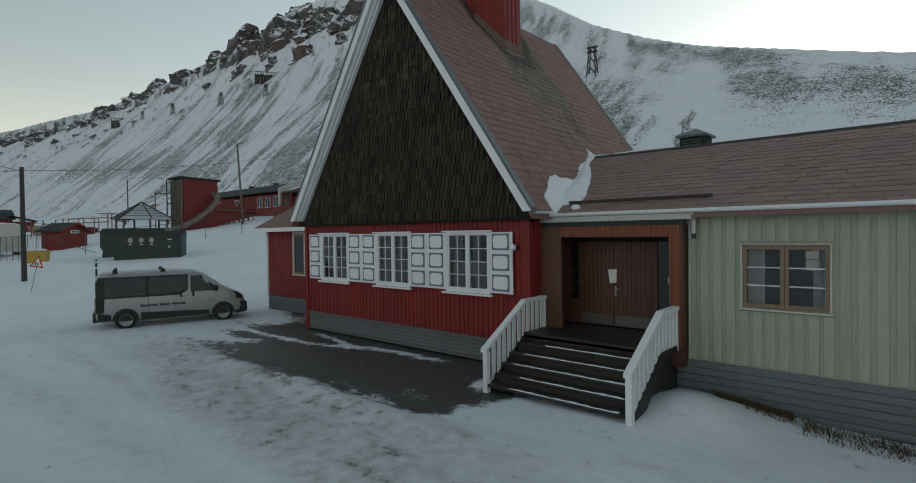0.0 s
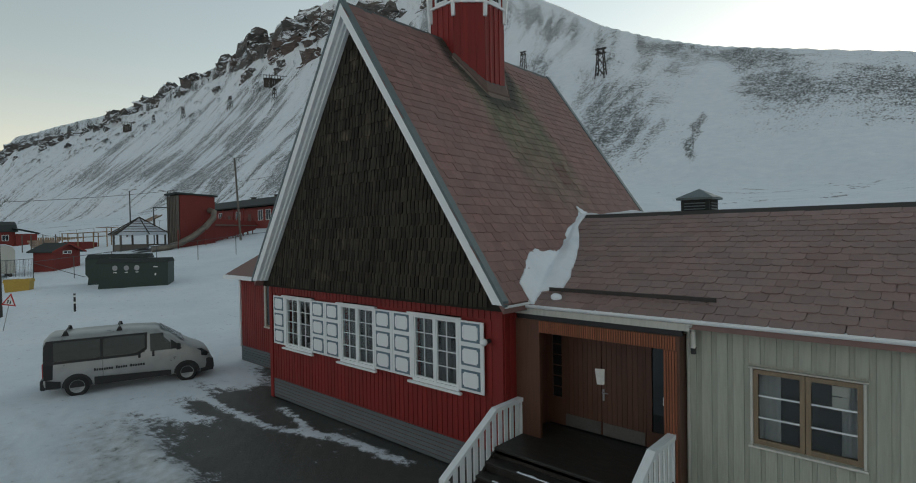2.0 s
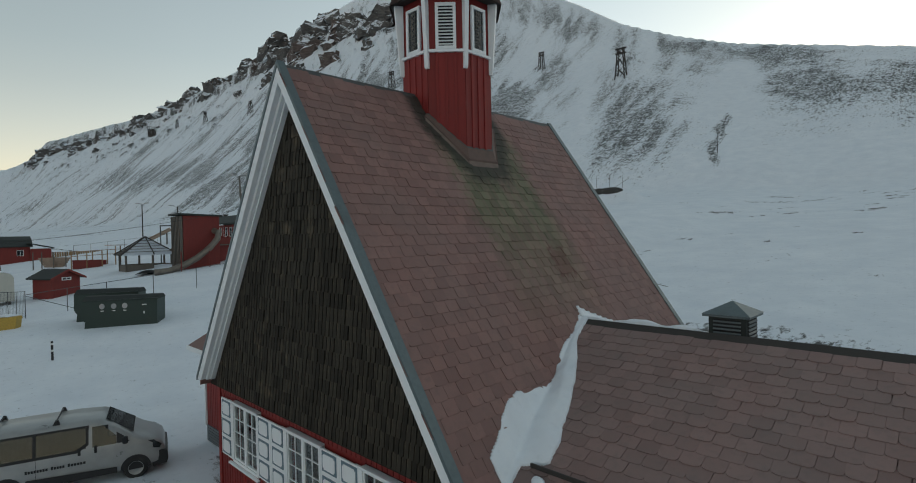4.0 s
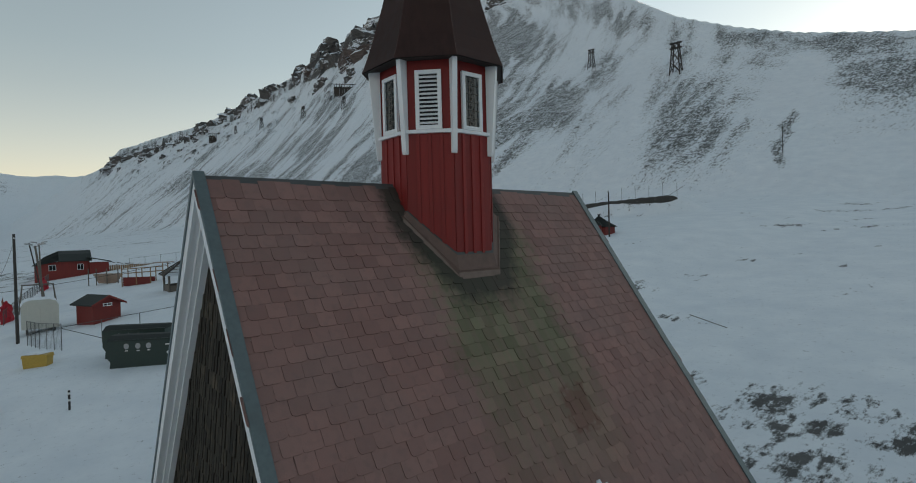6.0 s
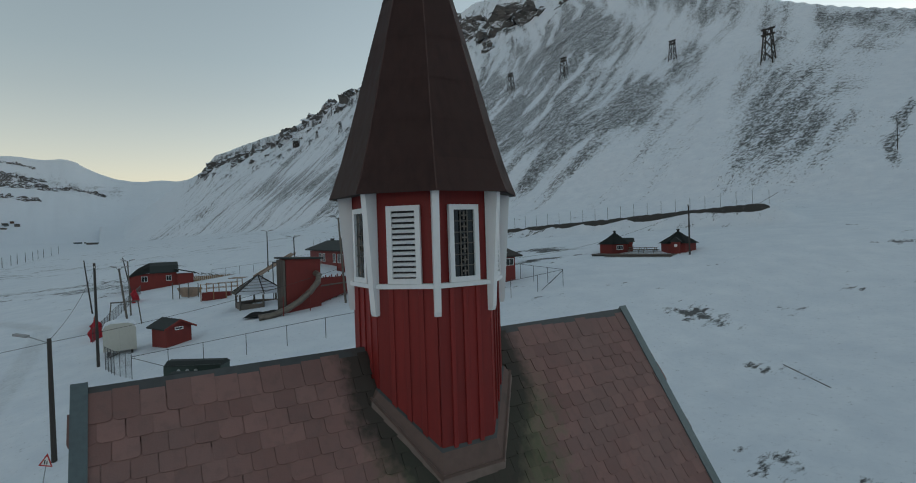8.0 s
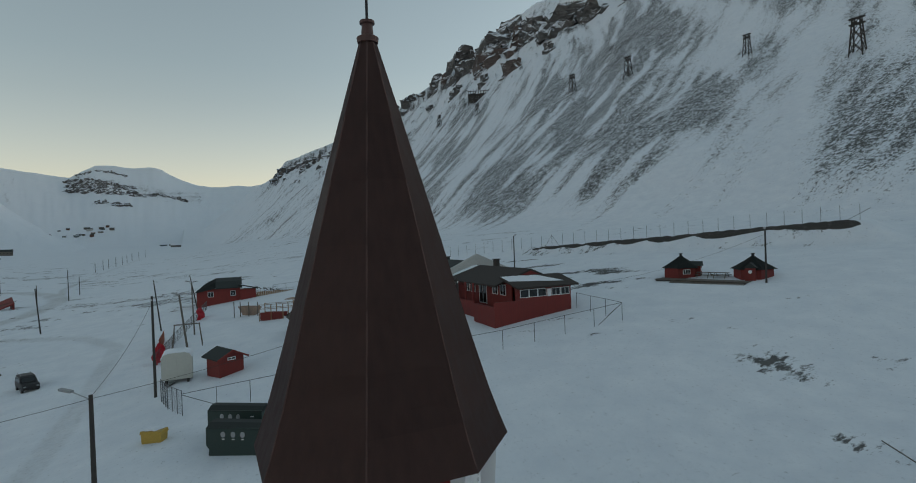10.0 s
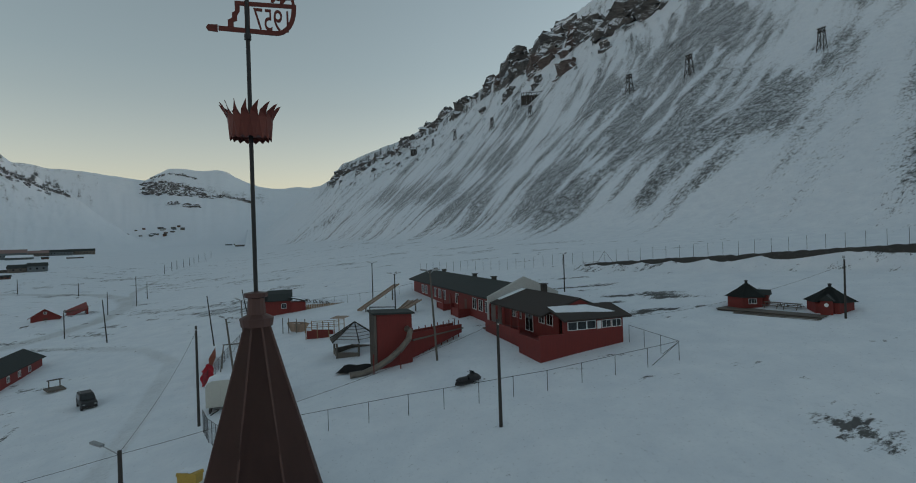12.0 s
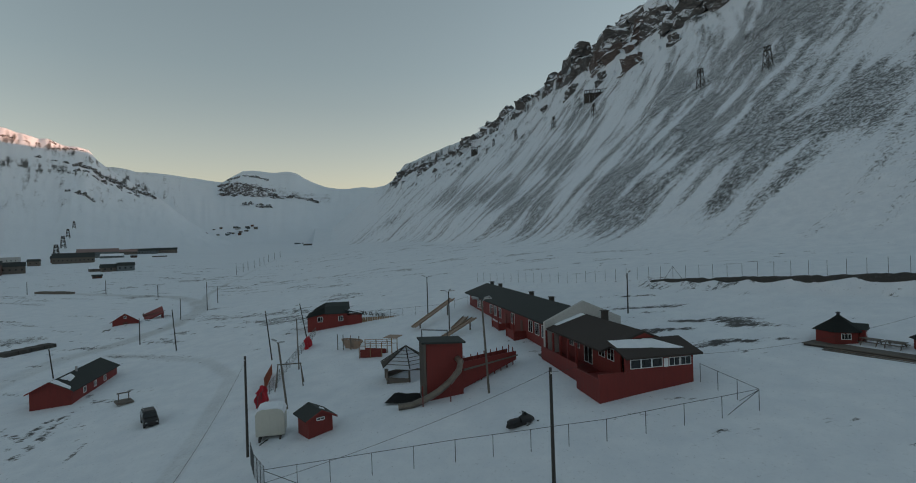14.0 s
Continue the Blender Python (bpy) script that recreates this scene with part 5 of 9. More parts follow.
# ---------------------------------------------------------------- entrance wing
OW0, OW1, OZ0, OZ1 = 4.43, 5.70, 1.68, 2.74        # window opening
for x0, x1, z0, z1 in ((3.46, OW0, -0.6, 3.33), (OW0, OW1, -0.6, OZ0), (OW0, OW1, OZ1, 3.33), (OW1, 6.78, -0.6, 3.33), (6.78, 8.0, -0.6, OZ0), (6.78, 8.0, OZ1, 3.33), (8.0, WX1, -0.6, 3.33)):
    part("wall", bx(x0, x1, WY + .02, WY + 0.18, z0, z1), M["sage"], wing)
part("back_wall", many((FX1, WX1, 8.0, 8.15, -0.6, 3.3), (WX1 - 0.15, WX1, WY + 0.18, 8.0, -0.6, 3.3)), M["sage"], wing)
# room back and floor are near-black to paint the dim room
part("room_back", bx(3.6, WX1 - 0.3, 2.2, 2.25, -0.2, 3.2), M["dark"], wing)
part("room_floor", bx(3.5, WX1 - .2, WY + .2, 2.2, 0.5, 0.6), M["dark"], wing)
bm = bmesh.new()
prism(bm, [(WEY, WEZ - 0.03), (WRY, WRZ - 0.03), (8.38, WEZ - 0.03), (8.38, WEZ - 0.12), (WRY, WRZ - 0.14), (WEY, WEZ - 0.12)], -2.2, WX1 + 0.3, axis="x")
part("roof_slab", bm, M["slate"], wing)
part("porch_fascia", bx(FX1 + 0.04, 3.655, WEY - 0.012, WEY + 0.02, WEZ - 0.155, WEZ - 0.045), M["trim_grey"], wing, "grey fascia board over the porch")
bm = bmesh.new()
half_round = [(WEY - 0.025 + 0.070 * cos(a), WEZ + 0.036 + 0.075 * sin(a)) for a in np.linspace(pi, 2 * pi, 9)] + [(WEY - 0.025 + 0.058 * cos(a), WEZ + 0.036 + 0.062 * sin(a)) for a in np.linspace(2 * pi, pi, 9)]
prism(bm, half_round, FX1 + 0.10, WX1 + 0.3, axis="x")
part("gutter", bm, M["white"], wing, "white half-round gutter")
bm = bmesh.new()
tube(bm, (3.665, WEY - 0.02, WEZ - 0.04), (3.665, WEY + 0.13, WEZ - 0.16), 0.036, n=10)
tube(bm, (3.665, WEY + 0.13, WEZ - 0.14), (3.665, WEY + 0.13, WEZ - 0.42), 0.036, n=10)
part("downpipe", bm, M["trim_grey"], wing, "short grey downpipe end")
part("corner_trim", bx(3.535, 3.565, WY - 0.035, WY - 0.004, 0.64, 3.22), M["trim_grey"], wing, "pale weathered corner strip")
bm = bmesh.new()
prism(bm, [(RX + EV + 0.055 * cos(a) + 0.02, EZ + 0.0 + 0.06 * sin(a)) for a in np.linspace(pi, 2 * pi, 8)] + [(RX + EV + 0.045 * cos(a) + 0.02, EZ + 0.0 + 0.048 * sin(a)) for a in np.linspace(2 * pi, pi, 8)], RY0 + 0.02, WEY - 0.03)
part("gutter", bm, M["white"], church, "short white gutter on the church eave")
part("soffit", bx(FX1 + 0.02, WX1 + .28, WEY + 0.03, WY + 0.2, WEZ - 0.085, WEZ - 0.06), M["plinth"], wing)
bm = bmesh.new()
prism(bm, [(WRY - 0.16, WRZ - 0.05), (WRY, WRZ + 0.05), (WRY + 0.16, WRZ - 0.05), (WRY, WRZ + 0.02)], -0.25, WX1 + 0.3, axis="x")
part("ridge_cap", bm, M["pole"], wing)
bm = bmesh.new()
box(bm, 0.93, 3.90, 0.855, 0.885, 3.635, 3.70, bevel=0.006)
for x in (1.2, 2.1, 3.0, 3.75):
    box(bm, x - 0.02, x + 0.02, 0.886, 1.02, 3.57, 3.65)
part("snow_guard", bm, M["pole"], wing, "dark steel snow guard rail")


def pine_window(x0, x1, parent):
    fr = part("window", many((x0 - 0.030, x0 + .005, WY - 0.045, WY + 0.03, OZ0 - .02, OZ1 + .02), (x1 - .005, x1 + 0.030, WY - 0.045, WY + 0.03, OZ0 - .02, OZ1 + .02), (x0 - 0.05, x1 + 0.05, WY - 0.055, WY + 0.03, OZ1 + .021, OZ1 + 0.042), (x0 - 0.05, x1 + 0.05, WY - 0.07, WY + 0.03, OZ0 - 0.05, OZ0 - .021), bevel=0.004), M["trim_grey"], parent, "pale-cased window with varnished pine casements")
    mid = (x0 + x1) / 2
    for a, b in ((x0 + 0.007, mid - 0.004), (mid + 0.004, x1 - 0.007)):
        part("casement", many((a, a + 0.06, WY - 0.01, WY + 0.05, OZ0, OZ1), (b - 0.06, b, WY - 0.01, WY + 0.05, OZ0, OZ1), (a + .06, b - .06, WY - 0.01, WY + 0.05, OZ0, OZ0 + 0.07), (a + .06, b - .06, WY - 0.01, WY + 0.05, OZ1 - 0.06, OZ1)), M["oak"], fr, "varnished pine casement")
        h = (OZ1 - OZ0 - 0.13) / 3
        for j in range(3):
            p = part("pane", bx(a + 0.06, b - 0.06, WY + 0.022, WY + 0.03, OZ0 + 0.07 + j * h, OZ0 + 0.07 + (j + 1) * h), M["clear"], fr)
            p.visible_shadow = False
            if j:
                part("glazing_bar", bx(a + 0.06, b - 0.06, WY + 0.0, WY + 0.02, OZ0 + 0.06 + j * h, OZ0 + 0.08 + j * h), M["white"], fr)
    part("curtain", curtain(x0 + 0.05, x0 + 0.32, WY + 0.14, OZ0 + .02, OZ1), M["curtain"], fr)
    part("curtain", curtain(x1 - 0.25, x1 - 0.04, WY + 0.14, OZ0 + .02, OZ1), M["curtain"], fr)
    return fr


pine_window(OW0, OW1, wing)
pine_window(6.80, 7.98, wing)
notice = thing("window_notice", "two white paper notices inside the window pane", "notice", pose(0, 0, 0))
part("sheet", bx(5.36, 5.54, WY + 0.042, WY + 0.046, 2.53, 2.66), M["trim_grey"], notice)
part("sheet", bx(5.36, 5.54, WY + 0.042, WY + 0.046, 2.34, 2.515), M["trim_grey"], notice)

# porch: ribbed frame, doors set back
PX0, PZ, DY = 0.58, 2.905, 1.25
JX0, JX1, YP = 0.97, 3.25, 0.44                    # the opening in the surround that stands before the wall
porch = part("porch", many((FX1 + 0.025, JX0, YP, YP + 0.07, 0.5, 3.13), (JX1, 3.50, YP, YP + 0.07, 0.5, 3.13), (JX0, JX1, YP, YP + 0.07, PZ, 3.13), (3.43, 3.50, YP + 0.07, WY + 0.02, 0.5, 3.13)), M["brown"], wing, "oiled brown timber entrance surround")
part("porch_lining", many((PX0 - 0.08, PX0, YP + 0.08, DY + .2, 0.9, 3.2), (JX1, JX1 + .08, YP + 0.08, DY + .2, 0.9, 3.2), (PX0, JX1, YP + 0.08, DY + .2, PZ + .02, 3.1)), M["brown"], wing)
# a black strip stands in for the deep shadow between eave and ribs
part("soffit_board", bx(FX1 + 0.03, 3.52, YP + 0.03, YP + 0.08, 3.131, 3.252), M["black"], wing, "black strip standing in for the shadow under the porch eave")
DZ0, DZ1 = 0.97, 2.80
for a, b in ((1.00, 1.775), (1.785, 2.62)):
    door = part("door", bx(a, b, DY + 0.045, DY + 0.09, DZ0, DZ1), M["brown"], wing, "dark stained boarded entrance door with metal kick plate")
    x = a
    while x < b - 0.03:
        part("door_board", bx(x + 0.003, min(x + 0.098, b) - 0.003, DY + 0.015, DY + 0.0445, DZ0 + 0.005, DZ1 - 0.005), M["brown"], door)
        x += 0.0985
    part("kick_plate", bx(a + 0.02, b - 0.02, DY + 0.004, DY + 0.0145, DZ0 + 0.01, DZ0 + 0.24), M["kick"], door, "dull metal kick plate")
part("sidelight", many((PX0 + .001, 0.72, DY + .02, DY + .1, DZ0, DZ1), (0.93, 0.998, DY + .02, DY + .1, DZ0, DZ1), (0.72, 0.93, DY + .02, DY + .1, DZ0, 1.5)), M["brown"], wing)
for j in range(6):
    part("pane", bx(0.72, 0.93, DY + .05, DY + .06, 1.5 + j * .21, 1.69 + j * .21), M["glass"], wing)
    part("glazing_bar", bx(0.72, 0.93, DY + .03, DY + .07, 1.691 + j * .21, 1.709 + j * .21), M["brown"], wing)
part("sidelight", many((2.622, 2.72, DY + .02, DY + .1, DZ0, DZ1), (3.02, JX1 - .001, DY + .02, DY + .1, DZ0, DZ1), (2.72, 3.02, DY + .02, DY + .1, DZ0, 1.25)), M["brown"], wing)
part("pane", bx(2.72, 3.02, DY + .05, DY + .06, 1.25, DZ1), M["glass"], wing)
# near-black sheet painting the darkness behind doors and sidelights
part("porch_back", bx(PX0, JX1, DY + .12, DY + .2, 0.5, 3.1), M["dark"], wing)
bm = bmesh.new()
box(bm, 1.800, 1.840, DY + 0.002, DY + 0.014, 1.62, 1.84, bevel=0.004)
tube(bm, (1.82, DY + 0.01, 1.78), (1.82, DY - 0.05, 1.78), 0.011)
tube(bm, (1.82, DY - 0.045, 1.78), (1.935, DY - 0.045, 1.78), 0.010)
part("door_handle", bm, M["steel"], wing, "steel lever handle on a long plate")
pap = thing("door_notice", "crooked white paper notice on the entrance door", "notice", pose(1.755, DY + 0.008, 2.05))
bm = bmesh.new()
prism(bm, [(-0.065, -0.15), (0.085, -0.135), (0.095, 0.16), (-0.105, 0.14)], -0.004, 0.001)
part("sheet", bm, M["paper"], pap)
part("bell_push", bx(3.236, 3.249, YP + 0.015, YP + 0.05, 2.02, 2.15), M["white"], wing)
cctv = thing("corner_lamp", "small dark lamp under the wing's eave", "lamp", pose(3.665, 0.555, 2.965))
bm = bmesh.new()
lathe(bm, [(0.035, -0.09), (0.04, -0.08), (0.04, 0.0), (0.02, 0.01)], 10)
part("housing", bm, M["black"], cctv)
part("arm", bx(-0.015, 0.015, 0.02, 0.09, -0.03, 0.0), M["black"], cctv)

# stairs
stairs = thing("entrance_stairs", "wet dark wooden stairs with snow on the treads", "stairs", pose(0, 0, 0))
SX0, SX1 = 0.56, 3.32
part("landing", bx(SX0, SX1, -0.42, DY + 0.02, 0.84, 0.95, bevel=0.012), M["step"], stairs)
for j in range(5):
    z, y = 0.95 - 0.162 * (j + 1), -0.42 - 0.245 * j
    st = part("step", bx(SX0, SX1, y - 0.275, y - 0.002, z - 0.055, z, bevel=0.012), M["step"], stairs)
    part("riser", bx(SX0 + 0.02, SX1 - 0.02, y - 0.0, y + 0.03, z - 0.005, z + 0.11), M["step"], stairs)
    bm = bmesh.new()
    n = 60
    rng = random.Random(40 + j)
    ph = rng.random() * 9
    top = []
    x0 = SX0 + 0.25 + 0.5 * rng.random()
    pts = [(x0 + (SX1 - 0.12 - x0) * i / n) for i in range(n + 1)]
    outl = [(x, y - 0.268) for x in pts] + [(x, y - 0.268 + 0.012 + 0.055 * (0.45 + 0.55 * (x - x0) / (SX1 - x0)) * (0.6 + 0.4 * sin(x * 7 + ph) + 0.3 * sin(x * 23 + ph))) for x in pts[::-1]]
    prism(bm, outl, z + 0.001, z + 0.014, axis="z")
    part("snow_edge", bm, M["snow"], stairs, "thin line of snow along the tread")
part("understair", many((SX0 + 0.03, SX0 + 0.07, -1.5, DY, -0.3, 0.2), (SX0 + 0.03, SX0 + 0.07, -0.5, DY, 0.2, 0.84)), M["step"], stairs)
part("understair", many((SX1 - 0.07, SX1 - 0.03, -1.3, DY, -0.4, 0.2), (SX1 - 0.07, SX1 - 0.03, -0.5, DY, 0.2, 0.84)), M["step"], stairs)
for x in (SX0 - 0.03, SX1 + 0.06):
    rail = thing("stair_railing", "white-painted wooden stair railing with flat balusters", "railing", pose(x, 0, 0), group="stair railings")
    yb, yk, yt = -1.62, -0.36, 0.50
    zb, zk = 0.80, 1.62
    bm = bmesh.new()
    prism(bm, [(yb - 0.10, zb - 0.06), (yb - 0.10, zb + 0.01), (yk, zk), (yt, zk + 0.01), (yt, zk - 0.06), (yk + 0.02, zk - 0.065)], -0.065, 0.065, axis="x")
    part("handrail", bm, M["white"], rail)
    part("post", bx(-0.055, 0.055, yb - 0.06, yb + 0.05, -0.12, zb - 0.045, bevel=0.008), M["white"], rail)
    part("post", bx(-0.04, 0.04, yt - 0.09, yt, 0.80, zk - 0.055, bevel=0.006), M["white"], rail)
    for k in range(11):
        y = yb + 0.17 + k * 0.172
        zt = zb - 0.05 + (y - yb + 0.1) * (zk - zb) / (yk - yb + 0.1) if y < yk else zk - 0.06
        zf = max(0.02, 0.95 - 0.162 * max(0, (-0.42 - y) / 0.245 + 0.9)) if y < -0.3 else 0.86
        part("baluster", bx(-0.012, 0.012, y, y + 0.10, zf - 0.06, zt - 0.005), M["white"], rail)
    bm = bmesh.new()
    prism(bm, [(yb + 0.1, -0.2), (yb + 0.1, 0.12), (yk, 0.90), (yt, 0.90), (yt, 0.78), (yk + .05, 0.70), (yb + 0.25, -0.2)], -0.005, 0.03, axis="x")
    part("stringer", bm, M["step"], rail, "dark wooden stringer")

# ventilation cupola
cup = thing("roof_ventilator", "dark painted louvred roof ventilator with pyramid cap", "ventilator", pose(2.35, 4.95, 4.80, 0, 0, 0) @ Matrix.Diagonal((0.8, 0.8, 1, 1)))
part("shaft", bx(-0.38, 0.38, -0.38, 0.38, -0.2, 0.62), M["felt"], cup)
for s in (0, 90, 180, 270):
    m = pose(0, 0, 0, 0, 0, s)
    b2 = bmesh.new()
    box(b2, -0.28, 0.28, -0.392, -0.382, 0.24, 0.58, m=m)
    part("louvre_back", b2, M["dark"], cup)
    for j in range(5):
        b2 = bmesh.new()
        box(b2, -0.28, 0.28, -0.02, 0.02, -0.005, 0.005, m=m @ Matrix.Translation((0, -0.405, 0.28 + j * 0.065)) @ Matrix.Rotation(radians(35), 4, "X"))
        part("louvre_slat", b2, M["plinth"], cup)
bm = bmesh.new()
prism(bm, [(-0.48, -0.48), (0.48, -0.48), (0.48, 0.48), (-0.48, 0.48)], 0.62, 0.66, axis="z")
part("cap_rim", bm, M["flash"], cup)
bm = bmesh.new()
vs = [bm.verts.new(p) for p in ((-0.5, -0.5, 0.664), (0.5, -0.5, 0.664), (0.5, 0.5, 0.664), (-0.5, 0.5, 0.664), (0, 0, 0.88))]
for i in range(4):
    bm.faces.new((vs[i], vs[(i + 1) % 4], vs[4]))
bm.faces.new(vs[3::-1])
part("cap", bm, M["flash"], cup, "snow-dusted grey metal cap")


# snow caught in the valley between the roofs and behind the wing's ridge
def roof_top(x, y):
    a = RZ - (x - RX) * SLOPE
    b = WRZ - abs(y - WRY) * WSL if y > WEY - 0.2 else -9
    return max(a, b) + 0.02


def snow_patch(inside, x0, x1, y0, y1, step, thick, name, label):
    """Lumpy snow lying on the roofs where inside(x, y) is above zero."""
    bm, grid = bmesh.new(), {}
    nx, ny = int((x1 - x0) / step), int((y1 - y0) / step)
    for i in range(nx + 1):
        for j in range(ny + 1):
            x, y = x0 + i * step, y0 + j * step
            d = inside(x, y)
            if d > -step * 0.7:
                d = max(d, 0.0)
                lump = thick * (0.42 + 0.58 * min(1, d / 0.25) ** 0.6) * (0.75 + 0.5 * noise.noise((x * 2.5, y * 2.5, 1)))
                grid[i, j] = bm.verts.new((x, y, roof_top(x, y) + 0.01 + lump))
    for (i, j), v in list(grid.items()):
        q = [grid.get(k) for k in ((i, j), (i + 1, j), (i + 1, j + 1), (i, j + 1))]
        if all(q):
            bm.faces.new(q)
    loose = [v for v in bm.verts if not v.link_faces]
    bmesh.ops.delete(bm, geom=loose, context="VERTS")
    rim = [e for e in bm.edges if e.is_boundary]
    out = bmesh.ops.extrude_edge_only(bm, edges=rim)
    for v in out["geom"]:
        if isinstance(v, bmesh.types.BMVert):
            v.co.z = roof_top(v.co.x, v.co.y) - 0.03
    return tagged(shades(part(name, bm, M["snow"])), label, "snow")


def valley(x, y):
    vx = RX + (RZ - (WRZ - (WRY - y) * WSL)) / SLOPE
    wob = 0.07 * noise.noise((x * 1.7, y * 1.7, 0)) + 0.02 * noise.noise((x * 5, y * 5, 3))
    d = x - vx
    soft = lambda a, b: float(step01(a, b, y))
    left = 0.03 + 0.33 * soft(2.5, 1.2) - 0.12 * soft(1.2, 0.6) + wob
    right = 0.12 + 0.40 * soft(4.0, 1.8) - 0.42 * soft(1.05, 0.80) + wob
    spill = 0.07 - math.hypot((x - vx - 0.46) * 0.7, y - 0.70) + 1.2 * wob
    return max(min(right - d, left + d, (y - 0.40) * 2 + wob, (4.40 - y) * 2 + wob), spill)


snow_patch(valley, -1.2, 1.6, 0.32, 4.66, 0.020, 0.12, "valley_snow", "old snow lying in the roof valley")


def back_drift(x, y):
    vx = RX + (RZ - (WRZ - (y - WRY) * WSL)) / SLOPE
    return min(x - vx + 0.14, (y - WRY) - 0.03, 8.2 - y, 1.9 - x + 0.5 * (y - WRY))


snow_patch(back_drift, -1.6, 3.6, 4.42, 8.2, 0.045, 0.19, "roof_snow", "smooth snow behind the wing's ridge")


# ---------------------------------------------------------------- the van
def loft(bm, rings):
    """Skins closed rings of equal length."""
    vs = [[bm.verts.new(p) for p in r] for r in rings]
    k = len(vs[0])
    for a, b in zip(vs, vs[1:]):
        for i in range(k):
            bm.faces.new((a[i], b[i], b[(i + 1) % k], a[(i + 1) % k]))
    bm.faces.new(vs[0]), bm.faces.new(vs[-1][::-1])
    bmesh.ops.recalc_face_normals(bm, faces=bm.faces[:])


def wheel(parent, x, y, r=0.33, w=0.21, name="wheel"):
    bm = bmesh.new()
    s = 1 if y > 0 else -1
    lathe(bm, [(r * 0.62, -w / 2), (r * 0.92, -w / 2), (r, -w / 2 + 0.03), (r, w / 2 - 0.03), (r * 0.92, w / 2), (r * 0.62, w / 2)], 22, close=False)
    bm.transform(Matrix.Translation((x, y, r)) @ Matrix.Rotation(pi / 2, 4, "X"))
    t = shades(part(name, bm, M["rubber"], parent))
    bm = bmesh.new()
    lathe(bm, [(r * 0.60, 0.0), (r * 0.66, w / 2 - 0.004), (r * 0.58, w / 2 - 0.012), (r * 0.34, w / 2 - 0.030), (r * 0.2, w / 2 - 0.02), (0.02, w / 2 - 0.015)], 18)
    bm.transform(Matrix.Translation((x, y, r)) @ Matrix.Rotation(-s * pi / 2, 4, "X"))
    part("rim", bm, M["steel"], t, "steel wheel rim")


def side_panel(bm, pts, y_at, out, thick=0.012, s=1):
    """A panel on the van's leaning side: outline in (x, z), y from y_at(z)."""
    a = [bm.verts.new((x, s * (y_at(z) + out), z)) for x, z in pts]
    b = [bm.verts.new((x, s * (y_at(z) + out - thick), z)) for x, z in pts]
    bm.faces.new(a if s > 0 else a[::-1])
    bm.faces.new(b[::-1] if s > 0 else b)
    for i in range(len(pts)):
        j = (i + 1) % len(pts)
        bm.faces.new((a[i], b[i], b[j], a[j]))
    bmesh.ops.recalc_face_normals(bm, faces=bm.faces[:])


def panel(van, name, pts, y_at, out, material, thick=0.012, label=""):
    made = []
    for s in (1, -1):
        bm = bmesh.new()
        side_panel(bm, pts, y_at, out, thick, s)
        made.append(part(name, bm, M[material], van, label))
    return made


